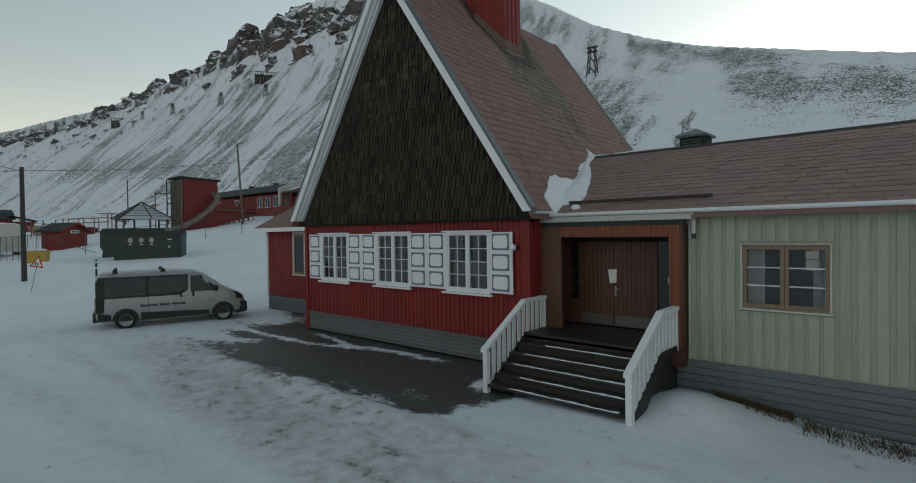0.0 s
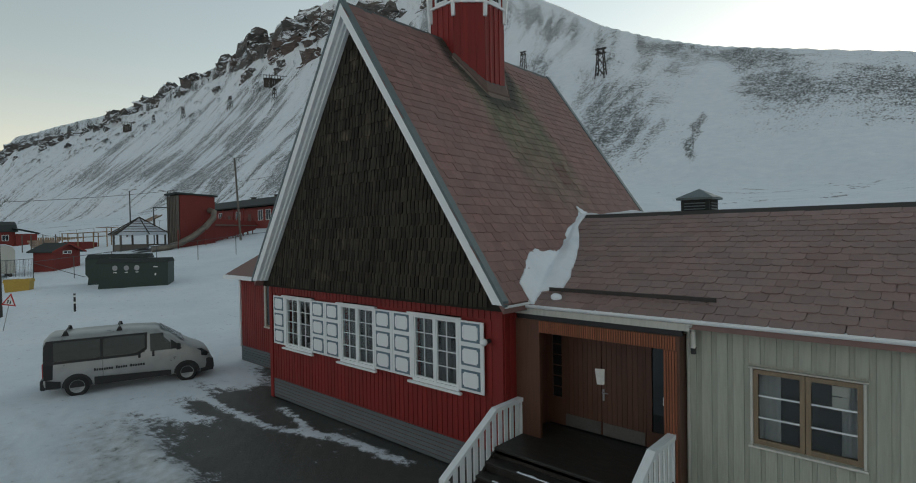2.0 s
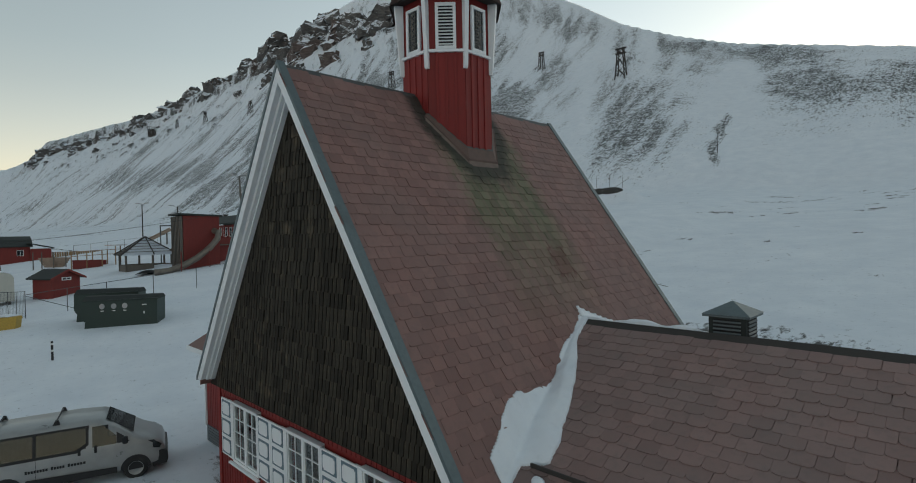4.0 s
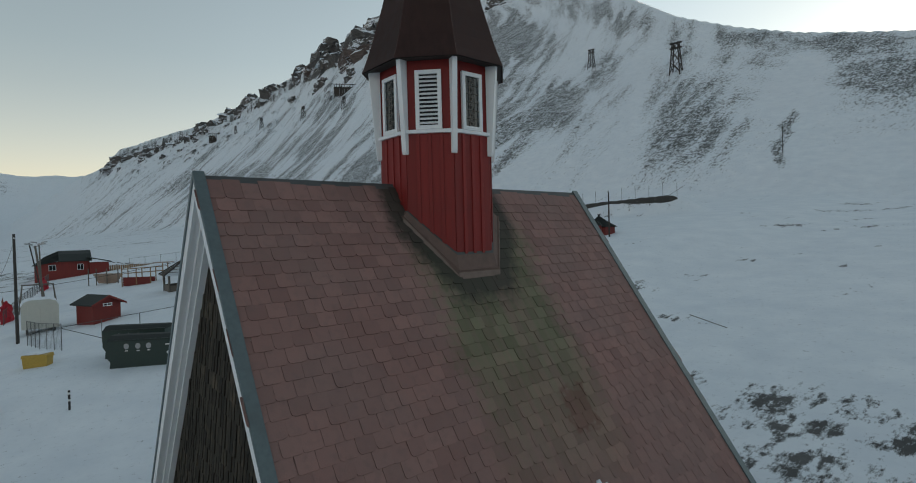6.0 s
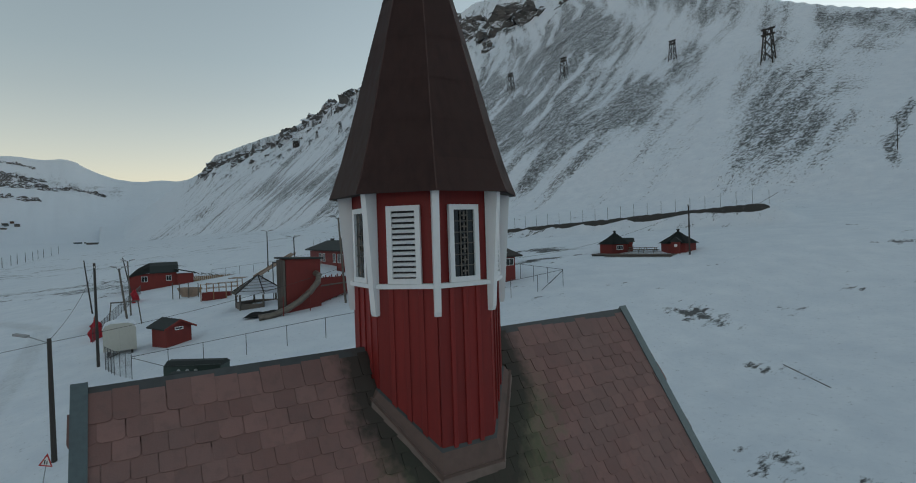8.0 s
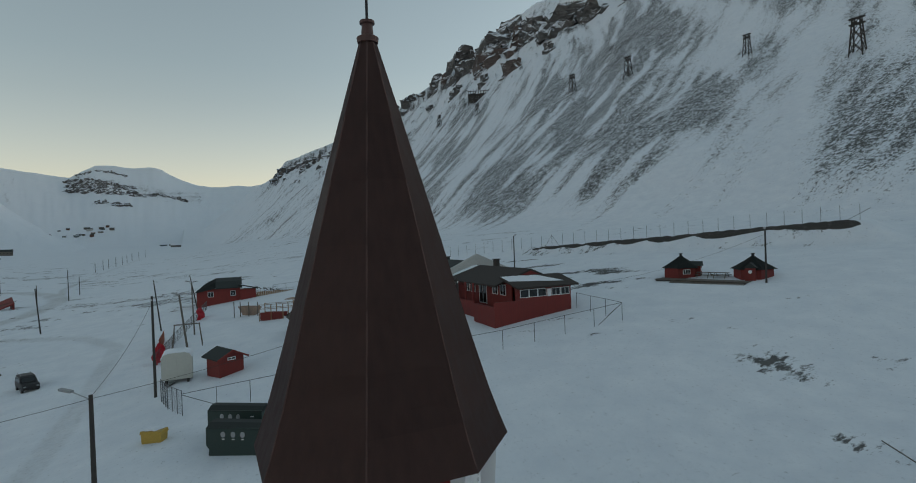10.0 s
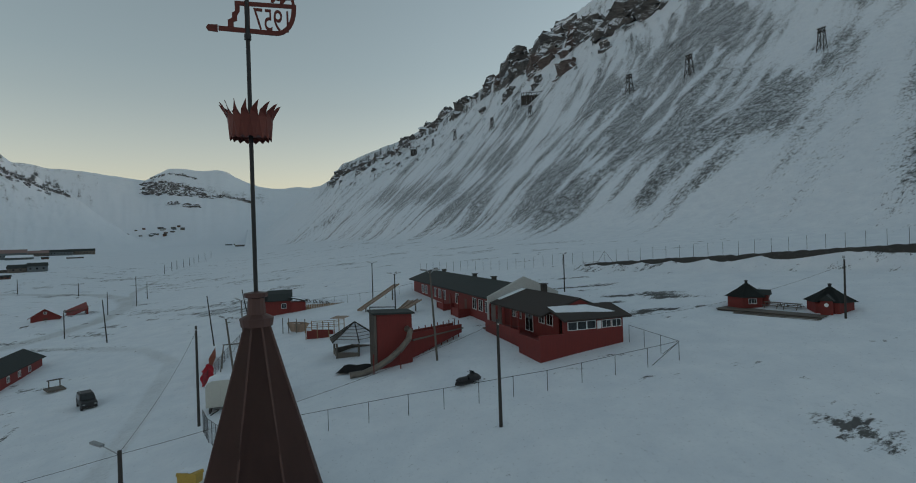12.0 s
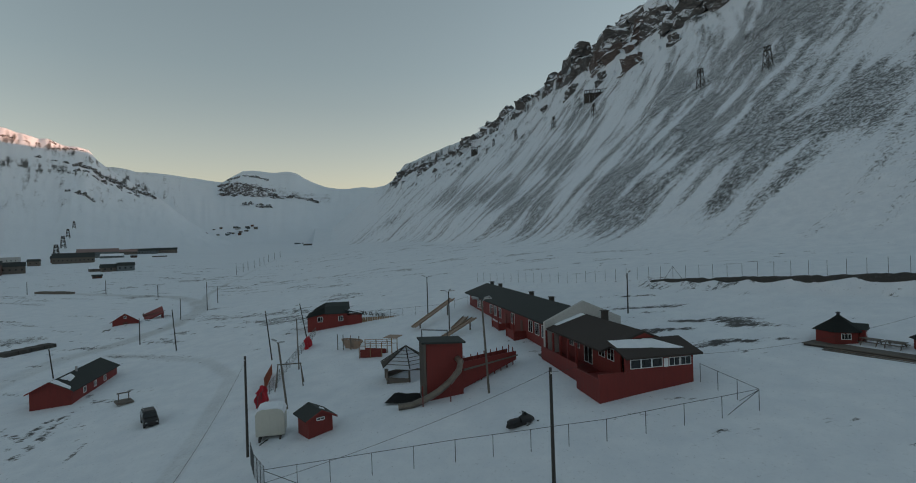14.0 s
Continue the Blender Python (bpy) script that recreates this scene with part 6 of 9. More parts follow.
def build_van(at):
    van = thing("van", "dirty silver passenger van with black roof bars parked in snow", "van", at)
    half = lambda z: 0.94 if z < 1.08 else 0.94 - (z - 1.08) * 0.19
    # stations: x, floor, bonnet or roof height, half width scale
    st = [(-0.86, 0.42, 1.60, 0.95), (-0.84, 0.32, 1.82, 0.985), (-0.70, 0.28, 1.92, 1.0), (0.3, 0.26, 1.95, 1.0), (1.6, 0.26, 1.95, 1.0), (2.25, 0.26, 1.90, 1.0), (2.60, 0.26, 1.72, 1.0), (3.02, 0.26, 1.40, 1.0), (3.30, 0.26, 1.22, 0.99), (3.62, 0.28, 1.08, 0.95), (3.82, 0.30, 0.95, 0.88), (3.90, 0.36, 0.72, 0.82)]
    rings = []
    for x, z0, z1, k in st:
        zb = min(1.08, z0 + (z1 - z0) * 0.72)
        ring = []
        for s in (1, -1):
            side = [(0.80 * k, z0), (0.93 * k, z0 + 0.12), (0.94 * k, (z0 + zb) / 2), (half(zb) * k, zb), (half(zb + (z1 - zb) * 0.5) * k, zb + (z1 - zb) * 0.5), (half(z1 - 0.08) * k - 0.01, z1 - 0.08 * min(1, (z1 - zb) / 0.3)), (half(z1) * k - 0.11, z1 - 0.005)]
            side = [(s * y, z) for y, z in side]
            ring += side if s > 0 else side[::-1]
        rings.append([(x, y, z) for y, z in ring])
    bm = bmesh.new()
    loft(bm, rings)
    # the cabin is hollow behind its windows: cut the side openings through the skin
    cut_x, cut_z = (-0.62, 0.62, 0.70, 1.86, 2.02, 2.42, 2.62, 2.98), (1.17, 1.40, 1.74)
    for v in cut_x:
        bmesh.ops.bisect_plane(bm, geom=bm.verts[:] + bm.edges[:] + bm.faces[:], plane_co=(v, 0, 0), plane_no=(1, 0, 0))
    for v in cut_z:
        bmesh.ops.bisect_plane(bm, geom=bm.verts[:] + bm.edges[:] + bm.faces[:], plane_co=(0, 0, v), plane_no=(0, 0, 1))
    gone = []
    for f_ in bm.faces:
        c_ = f_.calc_center_median()
        if abs(c_.y) > 0.6 and abs(f_.normal.y) > 0.7:
            if 1.17 < c_.z < 1.74 and (-0.62 < c_.x < 0.62 or 0.70 < c_.x < 1.86 or 2.02 < c_.x < 2.42) or (1.17 < c_.z < 1.40 and 2.42 < c_.x < 2.62):
                gone.append(f_)
    bmesh.ops.delete(bm, geom=gone, context="FACES")
    body = shades(part("body", bm, M["silver"], van, "silver van body with dried dirt"))
    part("cabin_floor", bx(-0.7, 2.9, -0.86, 0.86, 1.04, 1.08), M["black"], van)
    panel(van, "rear_side_glass", [(-0.62, 1.17), (0.62, 1.17), (0.62, 1.74), (-0.62, 1.74)], half, 0.000, "tinted", 0.006)
    panel(van, "middle_side_glass", [(0.70, 1.17), (1.62, 1.17), (1.86, 1.32), (1.86, 1.74), (0.70, 1.74)], half, 0.000, "tinted", 0.006)
    panel(van, "cab_glass", [(2.02, 1.17), (2.62, 1.17), (2.62, 1.40), (2.42, 1.60), (2.30, 1.74), (2.02, 1.74)], half, 0.002, "tinted", 0.006)
    for cx in (0.15, 1.05, 2.15):
        for y in (-0.45, 0.0, 0.45) if cx < 2 else (-0.4, 0.4):
            bm = bmesh.new()
            box(bm, cx - 0.10, cx + 0.06, y - 0.19, y + 0.19, 0.99, 1.36, bevel=0.05)
            box(bm, cx - 0.10, cx - 0.01, y - 0.11, y + 0.11, 1.37, 1.55, bevel=0.04)
            part("seat_back", bm, M["black"], van, "dark seat back")
    bm = bmesh.new()
    vs = [bm.verts.new(p) for p in ((3.06, -0.78, 1.40), (3.06, 0.78, 1.40), (2.36, 0.66, 1.88), (2.36, -0.66, 1.88))]
    bm.faces.new(vs)
    bmesh.ops.solidify(bm, geom=bm.faces[:], thickness=-0.012)
    part("windscreen", bm, M["glass"], van)
    panel(van, "rear_corner", [(-0.85, 0.62), (-0.62, 0.62), (-0.60, 1.079), (-0.85, 1.079)], half, 0.010, "black")
    panel(van, "rear_pillar", [(-0.85, 1.081), (-0.60, 1.081), (-0.60, 1.80), (-0.78, 1.80), (-0.85, 1.6)], half, 0.010, "black")
    panel(van, "belt_trim", [(-0.598, 1.085), (1.66, 1.085), (1.93, 1.26), (1.93, 1.80), (1.862, 1.80), (1.862, 1.31), (1.63, 1.168), (-0.598, 1.168)], half, 0.004, "black")
    panel(van, "window_post", [(0.62, 1.17), (0.70, 1.17), (0.70, 1.74), (0.62, 1.74)], half, 0.006, "black")
    panel(van, "roof_trim", [(-0.598, 1.742), (1.86, 1.742), (1.86, 1.80), (-0.598, 1.80)], half, 0.004, "black")
    panel(van, "mirror_corner", [(2.625, 1.17), (2.96, 1.17), (2.80, 1.36), (2.625, 1.50)], half, 0.004, "black")
    part("rear_glass", bx(-0.872, -0.845, -0.66, 0.66, 1.18, 1.68), M["glass"], van)
    for x0, x1, z0, z1 in ((-0.8, -0.42, 0.34, 0.62), (0.45, 2.62, 0.30, 0.56)):
        panel(van, "side_moulding", [(x0, z0), (x1, z0), (x1, z1 - 0.09), (x0, z1)], half, 0.012, "black")
    part("rear_bumper", bx(-0.95, -0.80, -0.88, 0.88, 0.30, 0.62, bevel=0.03), M["black"], van)
    bm = bmesh.new()
    prism(bm, [(3.55, 0.24), (3.93, 0.28), (3.97, 0.40), (3.95, 0.66), (3.80, 0.72), (3.50, 0.62)], -0.86, 0.86)
    part("front_bumper", bm, M["black"], van)
    for s in (1, -1):
        bm = bmesh.new()
        prism(bm, [(3.40, 0.86), (3.74, 0.80), (3.80, 0.90), (3.60, 1.06), (3.38, 1.10)], s * 0.80, s * 0.90)
        part("headlight", bm, M["glass"], van)
        part("tail_light", bx(-0.885, -0.82, s * 0.84 - 0.05, s * 0.84 + 0.05, 0.70, 1.12), M["red_edge"], van)
        bm = bmesh.new()
        box(bm, 2.78, 2.92, s * 0.94, s * 1.10, 1.15, 1.36, bevel=0.03)
        part("door_mirror", bm, M["black"], van)
        for x in (1.70, 2.10):
            bm = bmesh.new()
            box(bm, x - 0.09 * 0.4, x + 0.09 * 0.4, s * 0.935, s * 0.96, 1.00, 1.22, bevel=0.012)
            part("door_handle", bm, M["black"], van)
        for x in (0.0, 3.10):
            wheel(van, x, s * 0.855)
            bm = bmesh.new()
            arch = [(x + 0.40 * cos(a), 0.33 + 0.40 * sin(a)) for a in np.linspace(0, pi, 11)] + [(x - 0.30, 0.30), (x + 0.30, 0.30)]
            prism(bm, arch, s * 0.84, s * 0.948)
            part("wheel_arch", bm, M["black"], van)
    for x in (-0.30, 1.15):
        for s in (1, -1):
            bm = bmesh.new()
            prism(bm, [(x - 0.10, 1.90), (x + 0.10, 1.90), (x + 0.05, 2.05), (x - 0.02, 2.06)], s * 0.66 - 0.04, s * 0.66 + 0.04)
            part("roof_bar_foot", bm, M["black"], van)
        bm = bmesh.new()
        tube(bm, (x, -0.74, 2.03), (x, 0.74, 2.03), 0.022)
        part("roof_bar", bm, M["black"], van)
    # lettering on the door, too small to read at most times: dark bars
    for a, b, n in ((0.44, 0.97, 8), (1.03, 1.36, 5), (1.42, 1.86, 6)):
        for s in (-1, 1):
            bm = bmesh.new()
            for i in range(n):
                u = a + (b - a) * i / n
                box(bm, u + 0.004, u + (b - a) / n - 0.012, s * 0.951 - 0.003, s * 0.951 + 0.003, 0.745, 0.835 if i == 0 else 0.815)
            part("lettering", bm, M["black"], van, "dark lettering bars")
    panel(van, "door_seam", [(1.93, 0.40), (1.945, 0.40), (1.945, 1.80), (1.93, 1.80)], half, 0.003, "black")
    panel(van, "door_seam", [(0.68, 0.55), (0.69, 0.55), (0.69, 1.09), (0.68, 1.09)], half, 0.003, "black")
    return van


heading = atan2(2.98, 0.85)
vm = Matrix.Rotation(heading, 4, "Z")
vpos = Vector((-13.19, -3.77, 0)) - vm @ Vector((0, -0.82, 0))
build_van(Matrix.Translation((vpos.x, vpos.y, -0.04)) @ vm @ Matrix.Translation((1.55, 0, 0)) @ Matrix.Diagonal((0.965, 1, 0.97, 1)) @ Matrix.Translation((-1.55, 0, 0)))


# ---------------------------------------------------------------- things between the church and the fence
def build_container(at, bars=True):
    c = thing("waste_container", "dark green steel container with sloped lid in snow", "container", at, group="containers")
    L, W, H = 4.75, 1.7, 2.1
    bm = bmesh.new()
    prism(bm, [(0.0, 0.0), (L - 0.05, 0.0), (L, H), (-0.08, H - 0.05), (-0.10, 1.0), (0.12, 0.75)], 0, W)
    part("body", bm, M["green"], c)
    bm = bmesh.new()
    prism(bm, [(-0.05, H - 0.08), (0.5, H + 0.18), (W - 0.5, H + 0.18), (W + 0.05, H - 0.08)], -0.06, L + 0.04, axis="x")
    part("lid", bm, M["felt"], c)
    for x in (1.2, 1.95, 2.65):
        bm = bmesh.new()
        lathe(bm, [(0.17, 0), (0.17, 0.03), (0.10, 0.04)], 16)
        bm.transform(Matrix.Translation((x, 0, H - 0.42)) @ Matrix.Rotation(pi / 2, 4, "X"))
        part("vent_disc", bm, M["steel"], c, "pale round vent cover")
        part("notice_bar", bx(x - 0.10, x + 0.10, -0.008, -0.001, H - 0.72, H - 0.67), M["paper"], c)
    part("notice_bar", bx(3.75, 4.05, -0.008, -0.001, H - 0.42, H - 0.36), M["paper"], c)
    part("notice_bar", bx(3.83, 3.93, -0.008, -0.001, H - 0.95, H - 0.80), M["paper"], c)
    for x in (0.9, 1.9, 2.9, 3.9):
        part("rib", bx(x - 0.03, x + 0.03, W, W + 0.05, 0.1, H - 0.1), M["green"], c)
    return c


ca = atan2(5.4 - 1.6, -32.3 + 34.8)
c0 = build_container(Matrix.Translation((-34.8, 1.6, lie(-33.5, 3.5) - 0.45)) @ Matrix.Rotation(ca, 4, "Z") @ Matrix.Translation((0.25, 0, 0)) @ Matrix.Diagonal((0.9, 0.9, 1.04, 1)))
copy_thing(c0, Matrix.Translation((-37.6, 1.9, lie(-36.5, 3.9) - 0.40)) @ Matrix.Rotation(ca, 4, "Z") @ Matrix.Diagonal((0.9, 0.9, 1.02, 1)))

sign = thing("warning_sign", "leaning red-bordered triangular warning sign on a post", "road sign", pose(-28.13, -3.73, lie(-28.13, -3.73) - 0.1, -10, 6, 0) @ pose(0, 0, 0, 0, 0, 68) @ Matrix.Diagonal((0.72, 0.72, 0.9, 1)))
bm = bmesh.new()
tube(bm, (0, 0, 0), (0, 0, 2.15), 0.03)
part("post", bm, M["steel"], sign)
bm = bmesh.new()
prism(bm, [(-0.42, 1.55), (0.42, 1.55), (0, 2.25)], -0.045, -0.032)
part("border", bm, M["red_edge"], sign)
bm = bmesh.new()
prism(bm, [(-0.29, 1.62), (0.29, 1.62), (0, 2.10)], -0.052, -0.046)
part("plate", bm, M["paper"], sign)
part("symbol", many((-0.11, -0.04, -0.057, -0.053, 1.66, 1.88), (0.03, 0.09, -0.057, -0.053, 1.66, 1.84)), M["black"], sign)

mk = thing("marker_post", "short dark snow marker post with pale bands", "post", pose(-29.3, -0.5, lie(-29.3, -0.5) - 0.1))
bm = bmesh.new()
tube(bm, (0, 0, 0), (0, 0, 1.1), 0.055)
part("stake", bm, M["black"], mk)
for z in (0.55, 0.9):
    bm = bmesh.new()
    tube(bm, (0, 0, z), (0, 0, z + 0.1), 0.062)
    part("band", bm, M["paper"], mk)

yb = thing("grit_bin", "yellow plastic grit bin half sunk in snow", "bin", pose(-39.6, -1.5, lie(-39.6, -1.5) - 0.15, 0, 0, 62))
bm = bmesh.new()
prism(bm, [(-0.65, 0), (0.65, 0), (0.72, 0.75), (-0.72, 0.75)], -0.38, 0.38)
part("tub", bm, M["yellow"], yb)
bm = bmesh.new()
prism(bm, [(-0.76, 0.75), (0.76, 0.75), (0.70, 0.95), (-0.70, 0.95)], -0.44, 0.44)
part("lid", bm, M["yellow"], yb)
cap = ((-0.68, -0.40, 0.95), (0.30, -0.40, 0.95), (0.62, 0.40, 0.95), (-0.66, 0.40, 0.95))


# ---------------------------------------------------------------- poles, lamps and wires
def lamp_head(bm, x, y, z, a, reach):
    p = (x + 0.25 * cos(a), y + 0.25 * sin(a), z)
    q = (x + reach * cos(a), y + reach * sin(a), z + 0.12)
    tube(bm, (x, y, z - 0.25), q, 0.03, n=6)
    box(bm, -0.05, 0.75, -0.12, 0.12, -0.06, 0.06, m=Matrix.Translation(q) @ Matrix.Rotation(a, 4, "Z") @ Matrix.Rotation(-0.12, 4, "Y"))


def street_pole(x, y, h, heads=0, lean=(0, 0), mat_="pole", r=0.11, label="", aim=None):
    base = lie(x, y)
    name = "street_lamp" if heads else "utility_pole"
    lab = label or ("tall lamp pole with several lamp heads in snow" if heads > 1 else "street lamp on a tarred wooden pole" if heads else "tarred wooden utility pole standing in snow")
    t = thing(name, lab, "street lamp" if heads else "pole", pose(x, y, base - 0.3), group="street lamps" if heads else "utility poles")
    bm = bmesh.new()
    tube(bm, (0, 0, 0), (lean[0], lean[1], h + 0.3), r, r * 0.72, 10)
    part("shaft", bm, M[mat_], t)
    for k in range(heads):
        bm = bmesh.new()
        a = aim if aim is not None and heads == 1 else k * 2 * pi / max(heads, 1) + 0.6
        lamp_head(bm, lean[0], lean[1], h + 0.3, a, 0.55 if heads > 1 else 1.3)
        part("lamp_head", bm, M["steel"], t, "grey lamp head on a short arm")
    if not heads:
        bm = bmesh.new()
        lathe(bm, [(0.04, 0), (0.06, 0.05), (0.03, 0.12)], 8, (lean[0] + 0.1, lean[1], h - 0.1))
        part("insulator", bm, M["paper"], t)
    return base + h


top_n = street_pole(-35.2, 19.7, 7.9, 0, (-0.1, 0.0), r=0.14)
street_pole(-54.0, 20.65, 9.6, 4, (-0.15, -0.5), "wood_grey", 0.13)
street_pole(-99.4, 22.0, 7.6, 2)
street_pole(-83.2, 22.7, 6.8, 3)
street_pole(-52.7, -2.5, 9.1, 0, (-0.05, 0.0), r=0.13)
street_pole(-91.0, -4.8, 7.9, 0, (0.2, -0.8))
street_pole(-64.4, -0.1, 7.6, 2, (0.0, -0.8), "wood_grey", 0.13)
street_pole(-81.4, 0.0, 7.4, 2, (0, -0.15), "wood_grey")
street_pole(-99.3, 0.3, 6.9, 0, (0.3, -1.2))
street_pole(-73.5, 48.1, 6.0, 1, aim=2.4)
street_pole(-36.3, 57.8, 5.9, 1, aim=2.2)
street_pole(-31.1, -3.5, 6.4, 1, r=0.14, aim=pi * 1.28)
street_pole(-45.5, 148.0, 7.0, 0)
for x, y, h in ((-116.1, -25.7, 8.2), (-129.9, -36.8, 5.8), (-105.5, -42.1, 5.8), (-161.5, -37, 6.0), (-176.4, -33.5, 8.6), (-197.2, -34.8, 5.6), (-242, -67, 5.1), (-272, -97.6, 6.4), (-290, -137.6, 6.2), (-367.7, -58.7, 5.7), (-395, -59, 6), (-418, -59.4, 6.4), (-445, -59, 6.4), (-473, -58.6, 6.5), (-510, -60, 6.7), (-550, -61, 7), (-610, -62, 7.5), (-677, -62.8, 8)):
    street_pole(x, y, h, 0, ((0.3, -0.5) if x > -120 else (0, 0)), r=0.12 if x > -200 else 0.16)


def wire(p, q, sag, r=0.012, name="overhead_wire"):
    """A thin cable hanging between two points."""
    p, q = Vector(p), Vector(q)
    along = (q - p).normalized()
    side = along.cross(Vector((0, 0, 1))).normalized()
    rings = []
    for i in range(15):
        u = i / 14
        c = p.lerp(q, u) - Vector((0, 0, 4 * sag * u * (1 - u)))
        rings.append([c + side * (r * cos(a)) + Vector((0, 0, r * sin(a))) for a in (0, 2 * pi / 5, 4 * pi / 5, 6 * pi / 5, 8 * pi / 5)])
    bm = bmesh.new()
    loft(bm, rings)
    return tagged(part(name, bm, M["pole"]), "thin dark cable between the poles", "cable", group="cables")


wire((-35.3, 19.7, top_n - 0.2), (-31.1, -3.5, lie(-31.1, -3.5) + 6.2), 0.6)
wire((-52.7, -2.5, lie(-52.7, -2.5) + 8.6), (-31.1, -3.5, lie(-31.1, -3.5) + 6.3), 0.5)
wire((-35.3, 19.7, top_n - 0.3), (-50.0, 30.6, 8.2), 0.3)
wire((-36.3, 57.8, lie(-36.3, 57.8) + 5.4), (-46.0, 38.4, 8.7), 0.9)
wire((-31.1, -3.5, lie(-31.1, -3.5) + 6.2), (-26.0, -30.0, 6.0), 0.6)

# ---------------------------------------------------------------- fences
def fence_run(points, gap, h, label, name="chain_link_fence", mid=True, mesh_bars=0, mat_="fence", r=0.028):
    """Posts with a top rail over the ground along a line."""
    t = thing(name, label, "fence", pose(0, 0, 0))
    for (x0, y0), (x1, y1) in zip(points, points[1:]):
        n = max(1, int(round(math.hypot(x1 - x0, y1 - y0) / gap)))
        tops = []
        for i in range(n + 1):
            x, y = x0 + (x1 - x0) * i / n, y0 + (y1 - y0) * i / n
            z = lie(x, y)
            bm = bmesh.new()
            tube(bm, (x, y, z - 0.2), (x, y, z + h), r, n=6)
            part("post", bm, M[mat_], t)
            tops.append(Vector((x, y, z + h - 0.03)))
        for a, b in zip(tops, tops[1:]):
            bm = bmesh.new()
            tube(bm, a, b, r * 0.8, n=6)
            part("rail", bm, M[mat_], t)
            if mesh_bars:
                bm = bmesh.new()
                for k in range(1, mesh_bars):
                    p = a.lerp(b, k / mesh_bars)
                    tube(bm, p, p - Vector((0, 0, h - 0.1)), 0.007, n=4)
                part("wire_mesh", bm, M[mat_], t)
    return t


fence = fence_run([(-44.4, 0.0), (-43.4, 4.9), (-41.5, 14.3), (-38.8, 25.6), (-37.4, 38.1)], 2.9, 1.75, "galvanised chain-link fence round the playground")
fence_run([(-37.4, 38.1), (-45.0, 38.6)], 2.6, 1.75, "short return of galvanised chain-link fence")
for a, b in (((-37.4, 38.1), (-38.0, 35.6)), ((-37.4, 38.1), (-39.8, 38.3)), ((-44.4, 0.0), (-43.6, 3.2))):
    bm = bmesh.new()
    tube(bm, (a[0], a[1], lie(*a) + 1.65), (b[0], b[1], lie(*b) - 0.05), 0.025, n=6)
    part("brace", bm, M["fence"], fence)
fence_run([(-44.4, 0.0), (-47.5, -1.2), (-50.5, -1.9)], 1.0, 2.0, "dense wire-mesh gate panels with steel posts", "mesh_gate", mesh_bars=6)
fence_run([(-66.5, -3.6), (-78.0, -2.3), (-93.0, 0.0), (-104.0, 1.5)], 2.0, 1.5, "pale net fence along the playground", "net_fence", mesh_bars=8)
fence_run([(-109.0, 13.5), (-102.0, 25.0), (-104.5, 31.0)], 2.6, 1.6, "far galvanised playground fence", mesh_bars=0)

bank_fence = thing("avalanche_fence", "row of slender steel fence posts along the bank", "fence", pose(0, 0, 0))
post_me = None
for i in range(-22, 22):
    s = i * 2.35 + 0.4
    x, y = -86.0 + 0.8824 * s - 0.4705 * 0.8, 63.7 + 0.4705 * s + 0.8824 * 0.8
    if post_me is None:
        bm = bmesh.new()
        tube(bm, (0, 0, -0.3), (0, 0, 2.3), 0.028, n=5)
        post_me = mesh_of("post", bm, M["iron"])
    piece("post", post_me, bank_fence, Matrix.Translation((x, y, lie(x, y))))
for s in (0.4, 51.0):
    x, y = -86.0 + 0.8824 * s - 0.4705 * 0.8, 63.7 + 0.4705 * s + 0.8824 * 0.8
    for d in ((-1.7, 1.7) if s < 1 else (-3.0,)):
        x2, y2 = x + 0.8824 * d, y + 0.4705 * d
        bm = bmesh.new()
        tube(bm, (x, y, lie(x, y) + 2.2), (x2, y2, lie(x2, y2) - 0.1), 0.03, n=5)
        part("brace", bm, M["iron"], bank_fence)


# ---------------------------------------------------------------- houses
def window_part(parent, m, w, h, bars=1, material="white", edge=0.06):
    """A white window on a wall: frame, pane and bars, facing -y of m."""
    b2 = bmesh.new()
    for q in ((-w / 2, -w / 2 + edge, -0.06, 0.02, 0, h), (w / 2 - edge, w / 2, -0.06, 0.02, 0, h), (-w / 2 + edge, w / 2 - edge, -0.06, 0.02, 0, edge), (-w / 2 + edge, w / 2 - edge, -0.06, 0.02, h - edge, h)):
        box(b2, *q, m=m)
    fr = part("window", b2, M[material], parent)
    part("pane", bx(-w / 2 + edge, w / 2 - edge, -0.02, 0.0, edge, h - edge, m=m), M["glass"], fr)
    for k in range(bars):
        u = -w / 2 + w * (k + 1) / (bars + 1)
        part("glazing_bar", bx(u - edge / 3, u + edge / 3, -0.05, -0.021, edge, h - edge, m=m), M[material], fr)
    return fr


